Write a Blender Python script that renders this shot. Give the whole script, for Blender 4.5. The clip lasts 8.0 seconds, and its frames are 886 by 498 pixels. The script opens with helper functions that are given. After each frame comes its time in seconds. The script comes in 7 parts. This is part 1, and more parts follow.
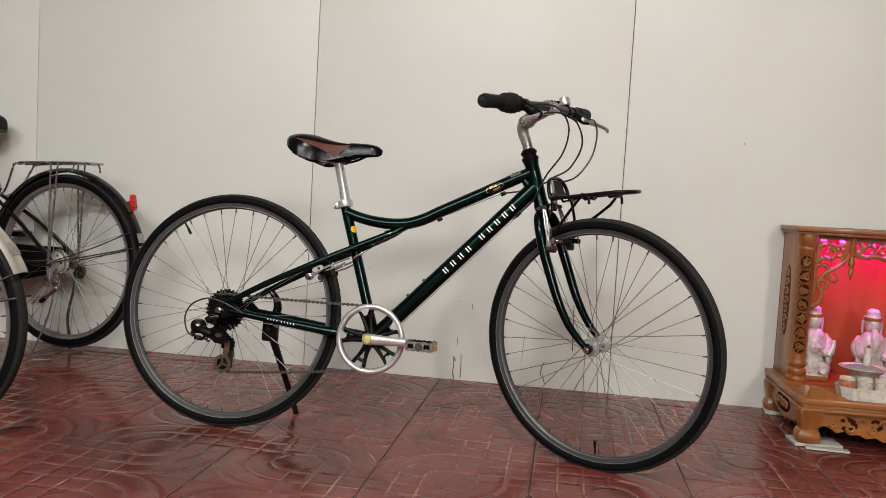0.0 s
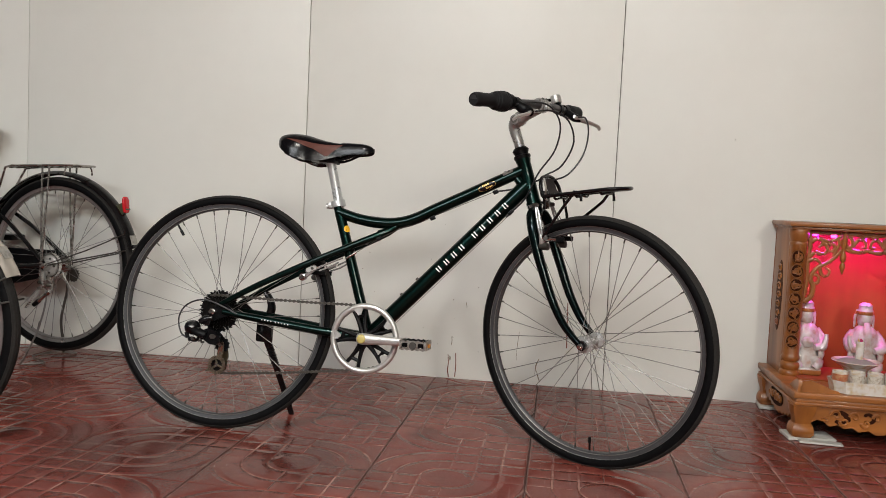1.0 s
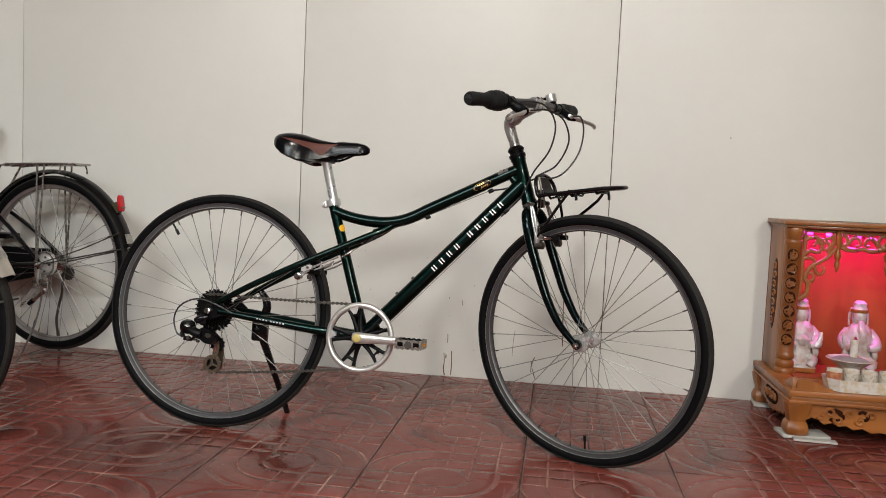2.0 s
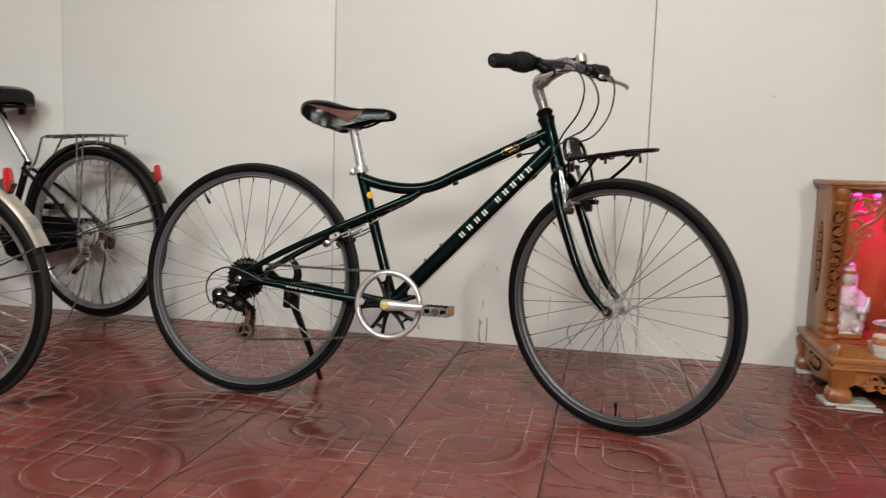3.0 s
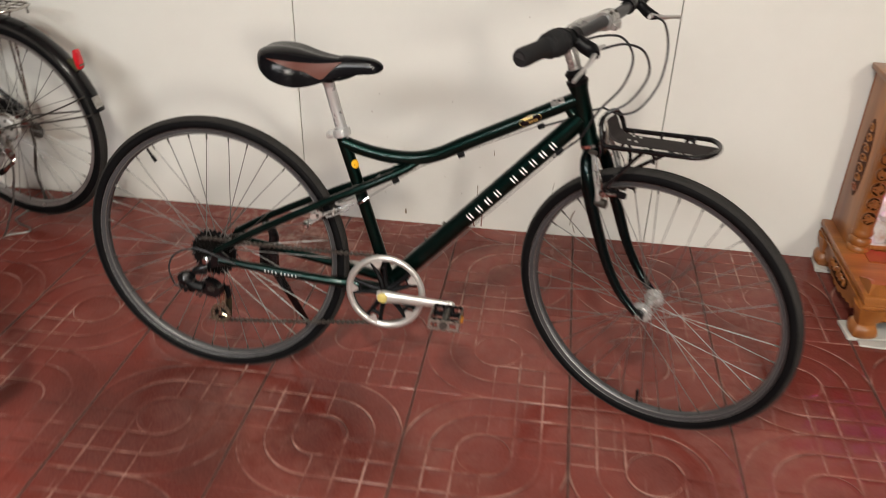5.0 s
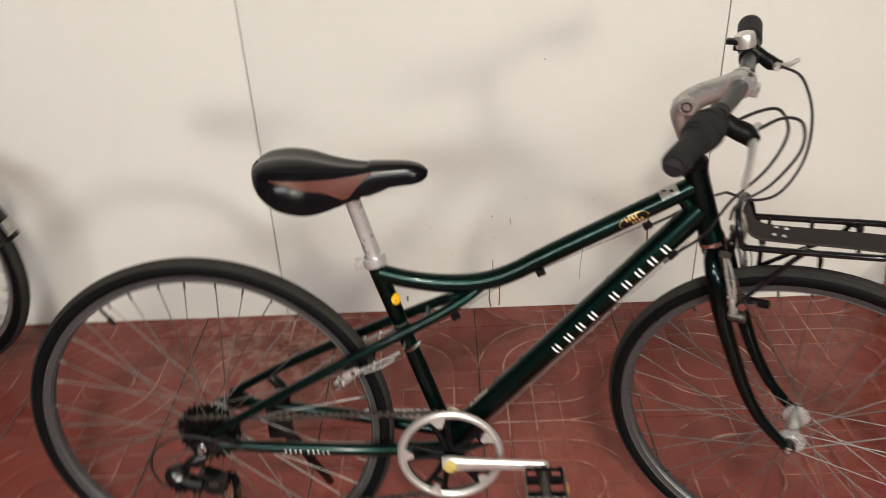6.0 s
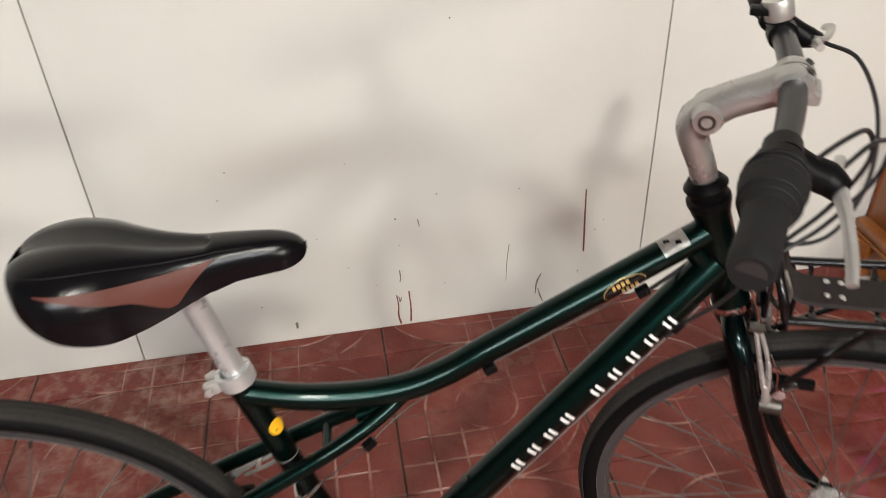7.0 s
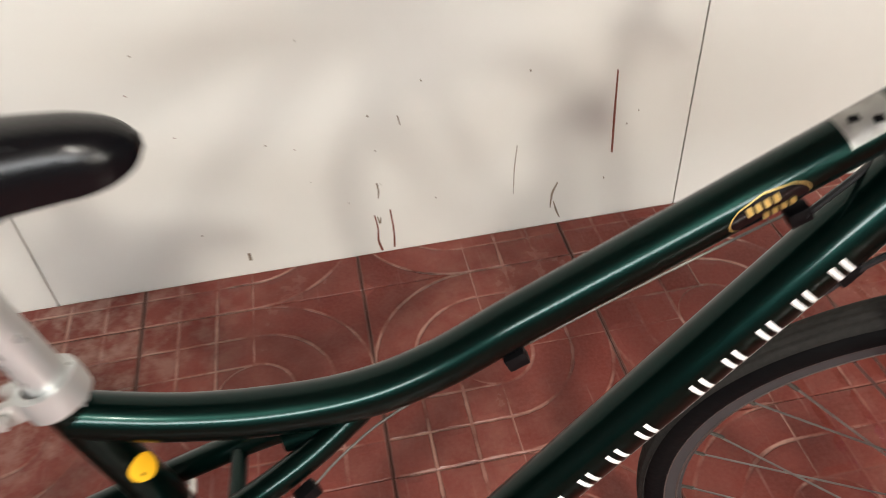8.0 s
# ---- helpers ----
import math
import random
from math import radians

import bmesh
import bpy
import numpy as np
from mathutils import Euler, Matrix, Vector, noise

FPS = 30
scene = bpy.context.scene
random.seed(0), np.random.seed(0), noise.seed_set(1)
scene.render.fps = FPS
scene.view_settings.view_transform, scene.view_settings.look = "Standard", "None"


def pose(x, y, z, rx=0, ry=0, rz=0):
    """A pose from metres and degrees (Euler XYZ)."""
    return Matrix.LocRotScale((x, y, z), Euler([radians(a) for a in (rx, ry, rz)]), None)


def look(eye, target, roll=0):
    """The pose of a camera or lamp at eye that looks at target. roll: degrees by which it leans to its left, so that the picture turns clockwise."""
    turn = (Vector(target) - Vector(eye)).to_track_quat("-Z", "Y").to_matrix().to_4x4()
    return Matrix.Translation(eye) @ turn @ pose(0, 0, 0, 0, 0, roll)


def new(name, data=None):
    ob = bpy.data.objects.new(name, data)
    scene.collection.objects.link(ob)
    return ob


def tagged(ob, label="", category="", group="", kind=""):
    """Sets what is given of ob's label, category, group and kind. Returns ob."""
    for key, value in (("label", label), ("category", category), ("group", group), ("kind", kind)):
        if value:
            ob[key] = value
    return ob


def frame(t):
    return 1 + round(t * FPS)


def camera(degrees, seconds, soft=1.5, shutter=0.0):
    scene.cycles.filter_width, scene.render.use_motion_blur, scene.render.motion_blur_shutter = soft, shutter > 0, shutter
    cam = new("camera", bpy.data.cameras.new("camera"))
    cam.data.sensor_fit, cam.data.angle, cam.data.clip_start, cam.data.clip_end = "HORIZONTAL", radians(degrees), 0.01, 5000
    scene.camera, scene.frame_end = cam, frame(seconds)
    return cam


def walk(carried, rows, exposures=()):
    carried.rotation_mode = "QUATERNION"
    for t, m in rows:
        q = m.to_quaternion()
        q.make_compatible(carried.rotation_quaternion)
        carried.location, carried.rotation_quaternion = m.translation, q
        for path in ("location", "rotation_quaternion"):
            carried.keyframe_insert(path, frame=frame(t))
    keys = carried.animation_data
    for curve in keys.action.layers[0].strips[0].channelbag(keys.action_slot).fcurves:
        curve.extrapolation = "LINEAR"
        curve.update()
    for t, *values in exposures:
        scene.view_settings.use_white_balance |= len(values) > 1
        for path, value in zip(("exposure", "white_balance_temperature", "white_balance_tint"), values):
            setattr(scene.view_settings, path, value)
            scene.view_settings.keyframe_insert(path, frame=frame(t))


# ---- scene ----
cam = camera(58.1, 8.0, 0.8, 0.6)
PATH = [
    (0, (1.004, -3.044, 0.707), (0.702, -1.071, 0.576), 3.3),
    (0.5, (1.007, -3.042, 0.704), (0.707, -1.069, 0.572), 3.1),
    (1, (1.008, -3.047, 0.707), (0.72, -1.072, 0.574), 2.7),
    (1.5, (1.011, -3.044, 0.706), (0.729, -1.069, 0.578), 2.6),
    (1.7, (1.01, -3.047, 0.707), (0.731, -1.07, 0.58), 2.7),
    (2.8, (1.049, -3.033, 0.743), (0.707, -1.075, 0.519), 2.1),
    (3, (1.069, -3.012, 0.719), (0.67, -1.066, 0.485), 1.8),
    (3.3, (1.112, -2.954, 0.754), (0.664, -1.033, 0.423), 1.5),
    (3.5, (1.134, -2.904, 0.878), (0.692, -1.005, 0.434), 1.8),
    (3.8, (1.141, -2.853, 1.141), (0.747, -1.003, 0.490), 2.8),
    (4, (1.139, -2.834, 1.277), (0.781, -1.021, 0.511), 3.3),
    (4.2, (1.118, -2.817, 1.351), (0.793, -1.044, 0.484), 3.5),
    (5.3, (0.741, -2.318, 1.377), (0.561, -0.607, 0.357), -0.2),
    (5.5, (0.69, -2.229, 1.366), (0.568, -0.507, 0.356), -0.5),
    (5.8, (0.590, -2.076, 1.366), (0.495, -0.352, 0.356), -1.0),
    (6, (0.508, -1.965, 1.368), (0.478, -0.243, 0.351), -2.7),
    (6.2, (0.462, -1.859, 1.373), (0.515, -0.161, 0.317), -4.1),
    (6.5, (0.451, -1.708, 1.33), (0.645, -0.058, 0.216), -4.0),
    (6.7, (0.477, -1.588, 1.301), (0.708, 0.029, 0.147), -3.5),
    (7, (0.514, -1.466, 1.289), (0.738, 0.135, 0.11), -2.6),
    (7.2, (0.534, -1.394, 1.256), (0.746, 0.190, 0.053), -2.3),
    (7.5, (0.538, -1.294, 1.174), (0.719, 0.224, -0.115), -2.5),
    (7.7, (0.543, -1.225, 1.131), (0.723, 0.245, -0.214), -3.3),
    (8, (0.564, -1.145, 1.042), (0.771, 0.313, -0.312), -4.1),
]
walk(cam, [(t, look(eye, target, roll)) for t, eye, target, roll in PATH],
     exposures=[(0.0, 0.27, 6600, 13), (3.0, 0.33, 6620, 13), (4.2, 0.48, 6740, 14), (5.4, 0.60, 6960, 15), (6.5, 0.63, 6770, 14), (7.3, 0.75, 6680, 14), (8.0, 0.89, 6720, 14)])

# ---- light ----
ROOM_X0, ROOM_X1, ROOM_Y, ROOM_Z = -3.6, 4.6, -8.2, 3.0

world = bpy.data.worlds.new("world")
scene.world = world
world.use_nodes = True
world.node_tree.nodes["Background"].inputs[0].default_value = (0.8, 0.85, 0.9, 1)
world.node_tree.nodes["Background"].inputs[1].default_value = 0.02


def area_lamp(name, eye, target, size_x, size_y, watts, colour):
    data = bpy.data.lights.new(name, "AREA")
    data.shape, data.size, data.size_y, data.energy, data.color = "RECTANGLE", size_x, size_y, watts, colour
    ob = new(name, data)
    ob.matrix_world = look(eye, target)
    return ob


WARM, COOL = (0.985, 0.975, 0.885), (0.90, 0.985, 1.02)
# two panels under the ceiling and a lamp high on the front wall: place, aim, width, length, watts, colour
# the wide cool panel is an unseen soft fill, added to weaken shadows
LAMPS = [((3.30, -8.10, 2.62), (1.0, 0.0, 0.9), 0.80, 0.80, 168, WARM), ((-0.3, -5.10, 2.92), (-0.3, -4.20, 0.0), 2.60, 1.60, 235, COOL), ((0.70, -3.10, 2.92), (0.70, -2.60, 0.0), 0.20, 0.20, 50, WARM)]
for place, aim, width, length, watts, colour in LAMPS:
    area_lamp("panel_light", place, aim, width, length, watts, colour)

# ---- materials ----


def link(nt, a, b):
    nt.links.new(a, b)


def mat(name, colour, rough=0.5, metal=0.0, vary=0.12, scale=30.0, bump=0.0, coat=0.0, rough_vary=0.1, stain=0.0, stain_scale=3.0, stain_colour=None, stretch=(1, 1, 1), spec=0.5, coords="Object"):
    """A principled material with grain at one scale, stains at another, and fine relief."""
    m = bpy.data.materials.new(name)
    m.use_nodes = True
    nt = m.node_tree
    b = nt.nodes["Principled BSDF"]
    tc = nt.nodes.new("ShaderNodeTexCoord")
    mp = nt.nodes.new("ShaderNodeMapping")
    mp.inputs["Scale"].default_value = stretch
    link(nt, tc.outputs[coords], mp.inputs["Vector"])
    fine = nt.nodes.new("ShaderNodeTexNoise")
    fine.inputs["Scale"].default_value, fine.inputs["Detail"].default_value = scale, 6
    link(nt, mp.outputs[0], fine.inputs["Vector"])
    coarse = nt.nodes.new("ShaderNodeTexNoise")
    coarse.inputs["Scale"].default_value, coarse.inputs["Detail"].default_value = stain_scale, 5
    link(nt, mp.outputs[0], coarse.inputs["Vector"])
    c = Vector(colour)
    mix = nt.nodes.new("ShaderNodeMix")
    mix.data_type = "RGBA"
    mix.inputs[6].default_value = (*(c * (1 - vary)), 1)
    mix.inputs[7].default_value = (*[min(1, v) for v in c * (1 + vary)], 1)
    link(nt, fine.outputs["Fac"], mix.inputs[0])
    out = mix.outputs[2]
    if stain:
        ramp = nt.nodes.new("ShaderNodeMapRange")
        ramp.inputs[1].default_value, ramp.inputs[2].default_value = 0.45, 0.75
        ramp.inputs[3].default_value, ramp.inputs[4].default_value = 0.0, stain
        link(nt, coarse.outputs["Fac"], ramp.inputs[0])
        mix2 = nt.nodes.new("ShaderNodeMix")
        mix2.data_type = "RGBA"
        mix2.inputs[7].default_value = (*(stain_colour or c * 0.5), 1)
        link(nt, out, mix2.inputs[6])
        link(nt, ramp.outputs[0], mix2.inputs[0])
        out = mix2.outputs[2]
    link(nt, out, b.inputs["Base Color"])
    rr = nt.nodes.new("ShaderNodeMapRange")
    rr.inputs[3].default_value, rr.inputs[4].default_value = max(0.02, rough - rough_vary), min(1, rough + rough_vary)
    link(nt, coarse.outputs["Fac"], rr.inputs[0])
    link(nt, rr.outputs[0], b.inputs["Roughness"])
    b.inputs["Metallic"].default_value = metal
    b.inputs["Specular IOR Level"].default_value = spec
    b.inputs["Coat Weight"].default_value = coat
    b.inputs["Coat Roughness"].default_value = 0.10
    if bump:
        bp = nt.nodes.new("ShaderNodeBump")
        bp.inputs["Strength"].default_value, bp.inputs["Distance"].default_value = 1.0, bump
        link(nt, fine.outputs["Fac"], bp.inputs["Height"])
        link(nt, bp.outputs[0], b.inputs["Normal"])
    return m


def glow(name, colour, strength):
    m = bpy.data.materials.new(name)
    m.use_nodes = True
    b = m.node_tree.nodes["Principled BSDF"]
    b.inputs["Base Color"].default_value = (*colour, 1)
    b.inputs["Emission Color"].default_value = (*colour, 1)
    b.inputs["Emission Strength"].default_value = strength
    return m


def tile_material():
    """Pressed red cement tile: a ring in the middle, arcs round it, and a small grid in one quarter."""
    m = bpy.data.materials.new("red_cement_tile")
    m.use_nodes = True
    nt = m.node_tree
    b = nt.nodes["Principled BSDF"]
    uv = nt.nodes.new("ShaderNodeUVMap")
    uv.uv_map = "tile"
    sep = nt.nodes.new("ShaderNodeSeparateXYZ")
    link(nt, uv.outputs[0], sep.inputs[0])

    def math_node(op, a, c=None, d=None):
        n = nt.nodes.new("ShaderNodeMath")
        n.operation = op
        for i, v in enumerate((a, c, d)):
            if v is None:
                continue
            if isinstance(v, (int, float)):
                n.inputs[i].default_value = v
            else:
                link(nt, v, n.inputs[i])
        return n.outputs[0]

    def noise_node(scale, detail=5, rough=0.55):
        n = nt.nodes.new("ShaderNodeTexNoise")
        n.inputs["Scale"].default_value, n.inputs["Detail"].default_value, n.inputs["Roughness"].default_value = scale, detail, rough
        link(nt, geo.outputs["Position"], n.inputs["Vector"])
        return n.outputs["Fac"]

    def ramp(v, a, c, lo=0.0, hi=1.0):
        n = nt.nodes.new("ShaderNodeMapRange")
        n.inputs[1].default_value, n.inputs[2].default_value, n.inputs[3].default_value, n.inputs[4].default_value = a, c, lo, hi
        link(nt, v, n.inputs[0])
        return n.outputs[0]

    geo = nt.nodes.new("ShaderNodeNewGeometry")
    u, v = sep.outputs[0], sep.outputs[1]
    r = math_node("SQRT", math_node("ADD", math_node("MULTIPLY", u, u), math_node("MULTIPLY", v, v)))
    step = 0.0663
    # two opposite quarters carry arcs, the other two a grid, and a plain ring lies in the middle
    arc = math_node("ADD", math_node("SUBTRACT", step / 2, math_node("ABSOLUTE", math_node("SUBTRACT", math_node("MODULO", r, step), step / 2))), math_node("MULTIPLY", math_node("GREATER_THAN", r, 0.222), 0.05))

    def to_line(c):
        """Distance to the nearest of the evenly spaced lines."""
        return math_node("SUBTRACT", step / 2, math_node("ABSOLUTE", math_node("SUBTRACT", math_node("MODULO", math_node("ADD", c, 4 * step), step), step / 2)))

    right, top = math_node("GREATER_THAN", u, 0.0), math_node("GREATER_THAN", v, 0.0)
    in_arc = math_node("ABSOLUTE", math_node("SUBTRACT", right, top))

    def choose(f, a, c):
        n = nt.nodes.new("ShaderNodeMix")
        link(nt, f, n.inputs[0]), link(nt, a, n.inputs[2]), link(nt, c, n.inputs[3])
        return n.outputs[0]

    # in the grid the lines one way are worn more than the other
    lines = choose(in_arc, math_node("MINIMUM", to_line(u), math_node("ADD", to_line(v), 0.0006)), arc)
    middle = math_node("LESS_THAN", r, step)
    lines = choose(middle, lines, math_node("ABSOLUTE", math_node("SUBTRACT", r, step)))
    wobble = math_node("MULTIPLY", math_node("SUBTRACT", noise_node(35), 0.5), 0.0045)
    dist = math_node("ADD", lines, wobble)
    worn = math_node("MULTIPLY", ramp(noise_node(8.5, 5), 0.42, 0.60, 0.08, 1.0), ramp(noise_node(2.3, 3), 0.38, 0.60, 0.22, 1.0))
    groove = math_node("MULTIPLY", ramp(dist, 0.0016, 0.0042, 1.0, 0.0), worn)
    # single cells of the pattern keep a deeper red
    info = nt.nodes.new("ShaderNodeObjectInfo")
    ring_no = math_node("FLOOR", math_node("DIVIDE", r, step))
    cell = nt.nodes.new("ShaderNodeCombineXYZ")
    link(nt, choose(in_arc, math_node("FLOOR", math_node("DIVIDE", u, step)), ring_no), cell.inputs[0])
    link(nt, choose(in_arc, math_node("FLOOR", math_node("DIVIDE", v, step)), ring_no), cell.inputs[1])
    link(nt, math_node("MULTIPLY", info.outputs["Random"], 97.0), cell.inputs[2])
    white = nt.nodes.new("ShaderNodeTexWhiteNoise")
    link(nt, cell.outputs[0], white.inputs["Vector"])
    deep = math_node("MULTIPLY", ramp(white.outputs["Value"], 0.62, 0.95), ramp(noise_node(2.6, 4), 0.40, 0.60))
    dust = noise_node(7.0)
    fine = noise_node(160.0, 4)
    blotch = noise_node(3.2, 6, 0.6)

    def mix_col(f, a, c):
        n = nt.nodes.new("ShaderNodeMix")
        n.data_type = "RGBA"
        for i, w in ((0, f), (6, a), (7, c)):
            if isinstance(w, tuple):
                n.inputs[i].default_value = w
            elif isinstance(w, (int, float)):
                n.inputs[i].default_value = w
            else:
                link(nt, w, n.inputs[i])
        return n.outputs[2]

    base = mix_col(info.outputs["Random"], (0.150, 0.0292, 0.0222, 1), (0.188, 0.0392, 0.0302, 1))
    base = mix_col(ramp(blotch, 0.45, 0.72, 0.0, 0.75), base, (0.092, 0.0170, 0.0125, 1))
    # tile colour darkened in two uneven patches beside the main bicycle's rear wheel
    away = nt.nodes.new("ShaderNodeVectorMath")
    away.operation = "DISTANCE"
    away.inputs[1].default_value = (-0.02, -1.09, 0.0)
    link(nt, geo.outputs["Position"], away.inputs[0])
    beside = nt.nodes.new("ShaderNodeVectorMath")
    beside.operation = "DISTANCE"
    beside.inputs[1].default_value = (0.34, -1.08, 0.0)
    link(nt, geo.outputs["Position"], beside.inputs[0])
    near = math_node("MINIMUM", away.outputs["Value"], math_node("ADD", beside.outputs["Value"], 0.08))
    dark_patch = ramp(math_node("ADD", near, math_node("MULTIPLY", math_node("SUBTRACT", noise_node(4.0, 4), 0.5), 0.5)), 0.16, 0.40, 0.85, 0.0)
    base = mix_col(dark_patch, base, (0.062, 0.0125, 0.0095, 1))
    base = mix_col(math_node("MULTIPLY", deep, 0.75), base, (0.100, 0.0110, 0.0075, 1))
    base = mix_col(ramp(fine, 0.35, 0.8, 0.0, 0.25), base, (0.26, 0.095, 0.072, 1))
    groove_col = mix_col(ramp(dust, 0.34, 0.52), (0.060, 0.018, 0.013, 1), (0.44, 0.24, 0.19, 1))
    col = mix_col(math_node("MULTIPLY", groove, 0.9), base, groove_col)
    scuff = nt.nodes.new("ShaderNodeTexNoise")
    stretch = nt.nodes.new("ShaderNodeMapping")
    stretch.inputs["Scale"].default_value, stretch.inputs["Rotation"].default_value = (60, 5, 10), (0, 0, 0.5)
    link(nt, geo.outputs["Position"], stretch.inputs["Vector"])
    link(nt, stretch.outputs[0], scuff.inputs["Vector"])
    scuff.inputs["Scale"].default_value, scuff.inputs["Detail"].default_value = 1.0, 3
    col = mix_col(ramp(scuff.outputs["Fac"], 0.66, 0.80, 0.0, 0.28), col, (0.40, 0.24, 0.20, 1))
    film = math_node("MULTIPLY", ramp(noise_node(1.9, 6, 0.62), 0.46, 0.66), ramp(noise_node(24.0, 5, 0.6), 0.32, 0.62))
    col = mix_col(math_node("MULTIPLY", film, 0.28), col, (0.33, 0.165, 0.125, 1))
    edge = nt.nodes.new("ShaderNodeVectorMath")
    edge.operation = "DISTANCE"
    edge.inputs[1].default_value = (-0.02, -0.10, 0.0)
    link(nt, geo.outputs["Position"], edge.inputs[0])
    pale = math_node("MULTIPLY", ramp(edge.outputs["Value"], 0.10, 0.42, 1.0, 0.0), ramp(noise_node(18.0, 6, 0.65), 0.46, 0.62))
    col = mix_col(math_node("MULTIPLY", pale, 0.5), col, (0.40, 0.27, 0.22, 1))
    rim_d = math_node("ABSOLUTE", u)
    dull = ramp(math_node("ADD", rim_d, wobble), 0.1940, 0.1968)
    col = mix_col(math_node("MULTIPLY", dull, 0.65), col, (0.095, 0.050, 0.040, 1))
    link(nt, col, b.inputs["Base Color"])
    link(nt, ramp(math_node("ADD", math_node("ADD", blotch, math_node("MULTIPLY", film, 0.3)), math_node("ADD", math_node("MULTIPLY", groove, 0.5), math_node("MULTIPLY", dull, 2.0))), 0.3, 0.9, 0.06, 0.32), b.inputs["Roughness"])
    b.inputs["Specular IOR Level"].default_value = 0.23
    pillow = math_node("MULTIPLY", ramp(dist, 0.0, 0.014, -1.0, 0.0), 0.5)
    height = math_node("ADD", math_node("ADD", pillow, math_node("MULTIPLY", groove, -0.8)), math_node("MULTIPLY", fine, 0.06))
    height = math_node("ADD", height, math_node("MULTIPLY", noise_node(9.0), 0.5))
    bump = nt.nodes.new("ShaderNodeBump")
    bump.inputs["Strength"].default_value, bump.inputs["Distance"].default_value = 0.9, 0.004
    link(nt, height, bump.inputs["Height"])
    link(nt, bump.outputs[0], b.inputs["Normal"])
    return m


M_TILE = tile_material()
M_JOINT = mat("dark_floor_joint", (0.062, 0.027, 0.021), 0.9, vary=0.4, scale=60, bump=0.002)
M_WALL = mat("off_white_wall_paint", (0.75, 0.75, 0.70), 0.42, vary=0.02, scale=14, bump=0.0006, stain=0.18, stain_scale=2.2, stain_colour=(0.66, 0.62, 0.55))
M_SEAM = mat("dark_panel_seam", (0.11, 0.095, 0.08), 0.9, vary=0.5, scale=20)
# unseen walls, coloured dark so that they bounce less fill light
M_PLAIN = mat("dark_unseen_wall", (0.13, 0.125, 0.115), 0.6, vary=0.03, scale=6, stain=0.2, stain_scale=1.0)
# ceiling grey lowered to cut fill light; lamp housings share it
M_CEIL = mat("ceiling_paint", (0.45, 0.45, 0.435), 0.7, vary=0.03, scale=6)
M_DRIP = mat("dried_red_paint", (0.175, 0.050, 0.028), 0.5, vary=0.4, scale=60)
M_SCUFF = mat("grey_brown_wall_mark", (0.22, 0.18, 0.13), 0.8, vary=0.4, scale=80)
M_CAGE = mat("bronze_tinted_steel", (0.30, 0.255, 0.19), 0.28, metal=0.9, vary=0.25, scale=150, stain=0.6, stain_scale=90, stain_colour=(0.10, 0.08, 0.05))
M_GREEN = mat("dark_green_metallic_paint", (0.0014, 0.0128, 0.0103), 0.30, metal=0.88, vary=0.25, scale=400, coat=0.30, rough_vary=0.05, spec=0.2, stain=0.25, stain_scale=25, stain_colour=(0.0012, 0.0098, 0.0085))
M_FORK = mat("blue_black_fork_paint", (0.0012, 0.0070, 0.0074), 0.24, metal=0.8, vary=0.25, scale=400, coat=0.32, rough_vary=0.04, spec=0.2, stain=0.25, stain_scale=25, stain_colour=(0.001, 0.005, 0.006))
M_BLACK = mat("glossy_black_paint", (0.004, 0.004, 0.0045), 0.20, vary=0.2, scale=60, coat=0.15, rough_vary=0.06, spec=0.32)
M_BLACKM = mat("black_plastic", (0.0035, 0.0035, 0.004), 0.40, vary=0.25, scale=90, bump=0.0003, spec=0.12)
M_RUBBER = mat("black_rubber", (0.0032, 0.0032, 0.0037), 0.6, vary=0.3, scale=120, bump=0.0006, stain=0.5, stain_scale=9, stain_colour=(0.006, 0.0058, 0.0056), spec=0.08)
M_TREAD = mat("dusty_tyre_tread", (0.030, 0.028, 0.026), 0.8, vary=0.35, scale=220, bump=0.0012, stain=0.6, stain_scale=9, stain_colour=(0.012, 0.0115, 0.011), spec=0.12)
M_GRIP = mat("worn_grip_rubber", (0.010, 0.010, 0.0105), 0.7, vary=0.2, scale=300, bump=0.0006, spec=0.25)
M_RIM = mat("dull_grey_aluminium_rim", (0.072, 0.072, 0.075), 0.45, metal=0.45, vary=0.15, scale=80, stain=0.4, stain_scale=12, stain_colour=(0.05, 0.05, 0.05), spec=0.3)
M_ALU = mat("scuffed_aluminium", (0.50, 0.49, 0.47), 0.34, metal=0.55, vary=0.12, scale=120, stain=0.35, stain_scale=30, stain_colour=(0.40, 0.37, 0.33), bump=0.0001)
M_RIM_OLD = mat("dulled_chrome_rim", (0.42, 0.41, 0.40), 0.3, metal=0.8, vary=0.15, scale=80, stain=0.5, stain_scale=16, stain_colour=(0.12, 0.10, 0.09))
M_SATIN = mat("satin_aluminium", (0.64, 0.63, 0.60), 0.36, metal=0.75, vary=0.08, scale=160, stain=0.4, stain_scale=35, stain_colour=(0.42, 0.40, 0.36))
M_POST = mat("bright_seat_post_alloy", (0.54, 0.555, 0.55), 0.30, metal=0.55, vary=0.08, scale=160, stain=0.3, stain_scale=40, stain_colour=(0.36, 0.34, 0.31))
M_STEM = mat("brushed_aluminium", (0.42, 0.415, 0.40), 0.26, metal=0.62, vary=0.1, scale=140, stain=0.25, stain_scale=22, stain_colour=(0.26, 0.25, 0.23), bump=0.0001)
M_CHROME = mat("chromed_steel", (0.62, 0.61, 0.60), 0.16, metal=1.0, vary=0.1, scale=90, stain=0.4, stain_scale=25, stain_colour=(0.30, 0.25, 0.20))
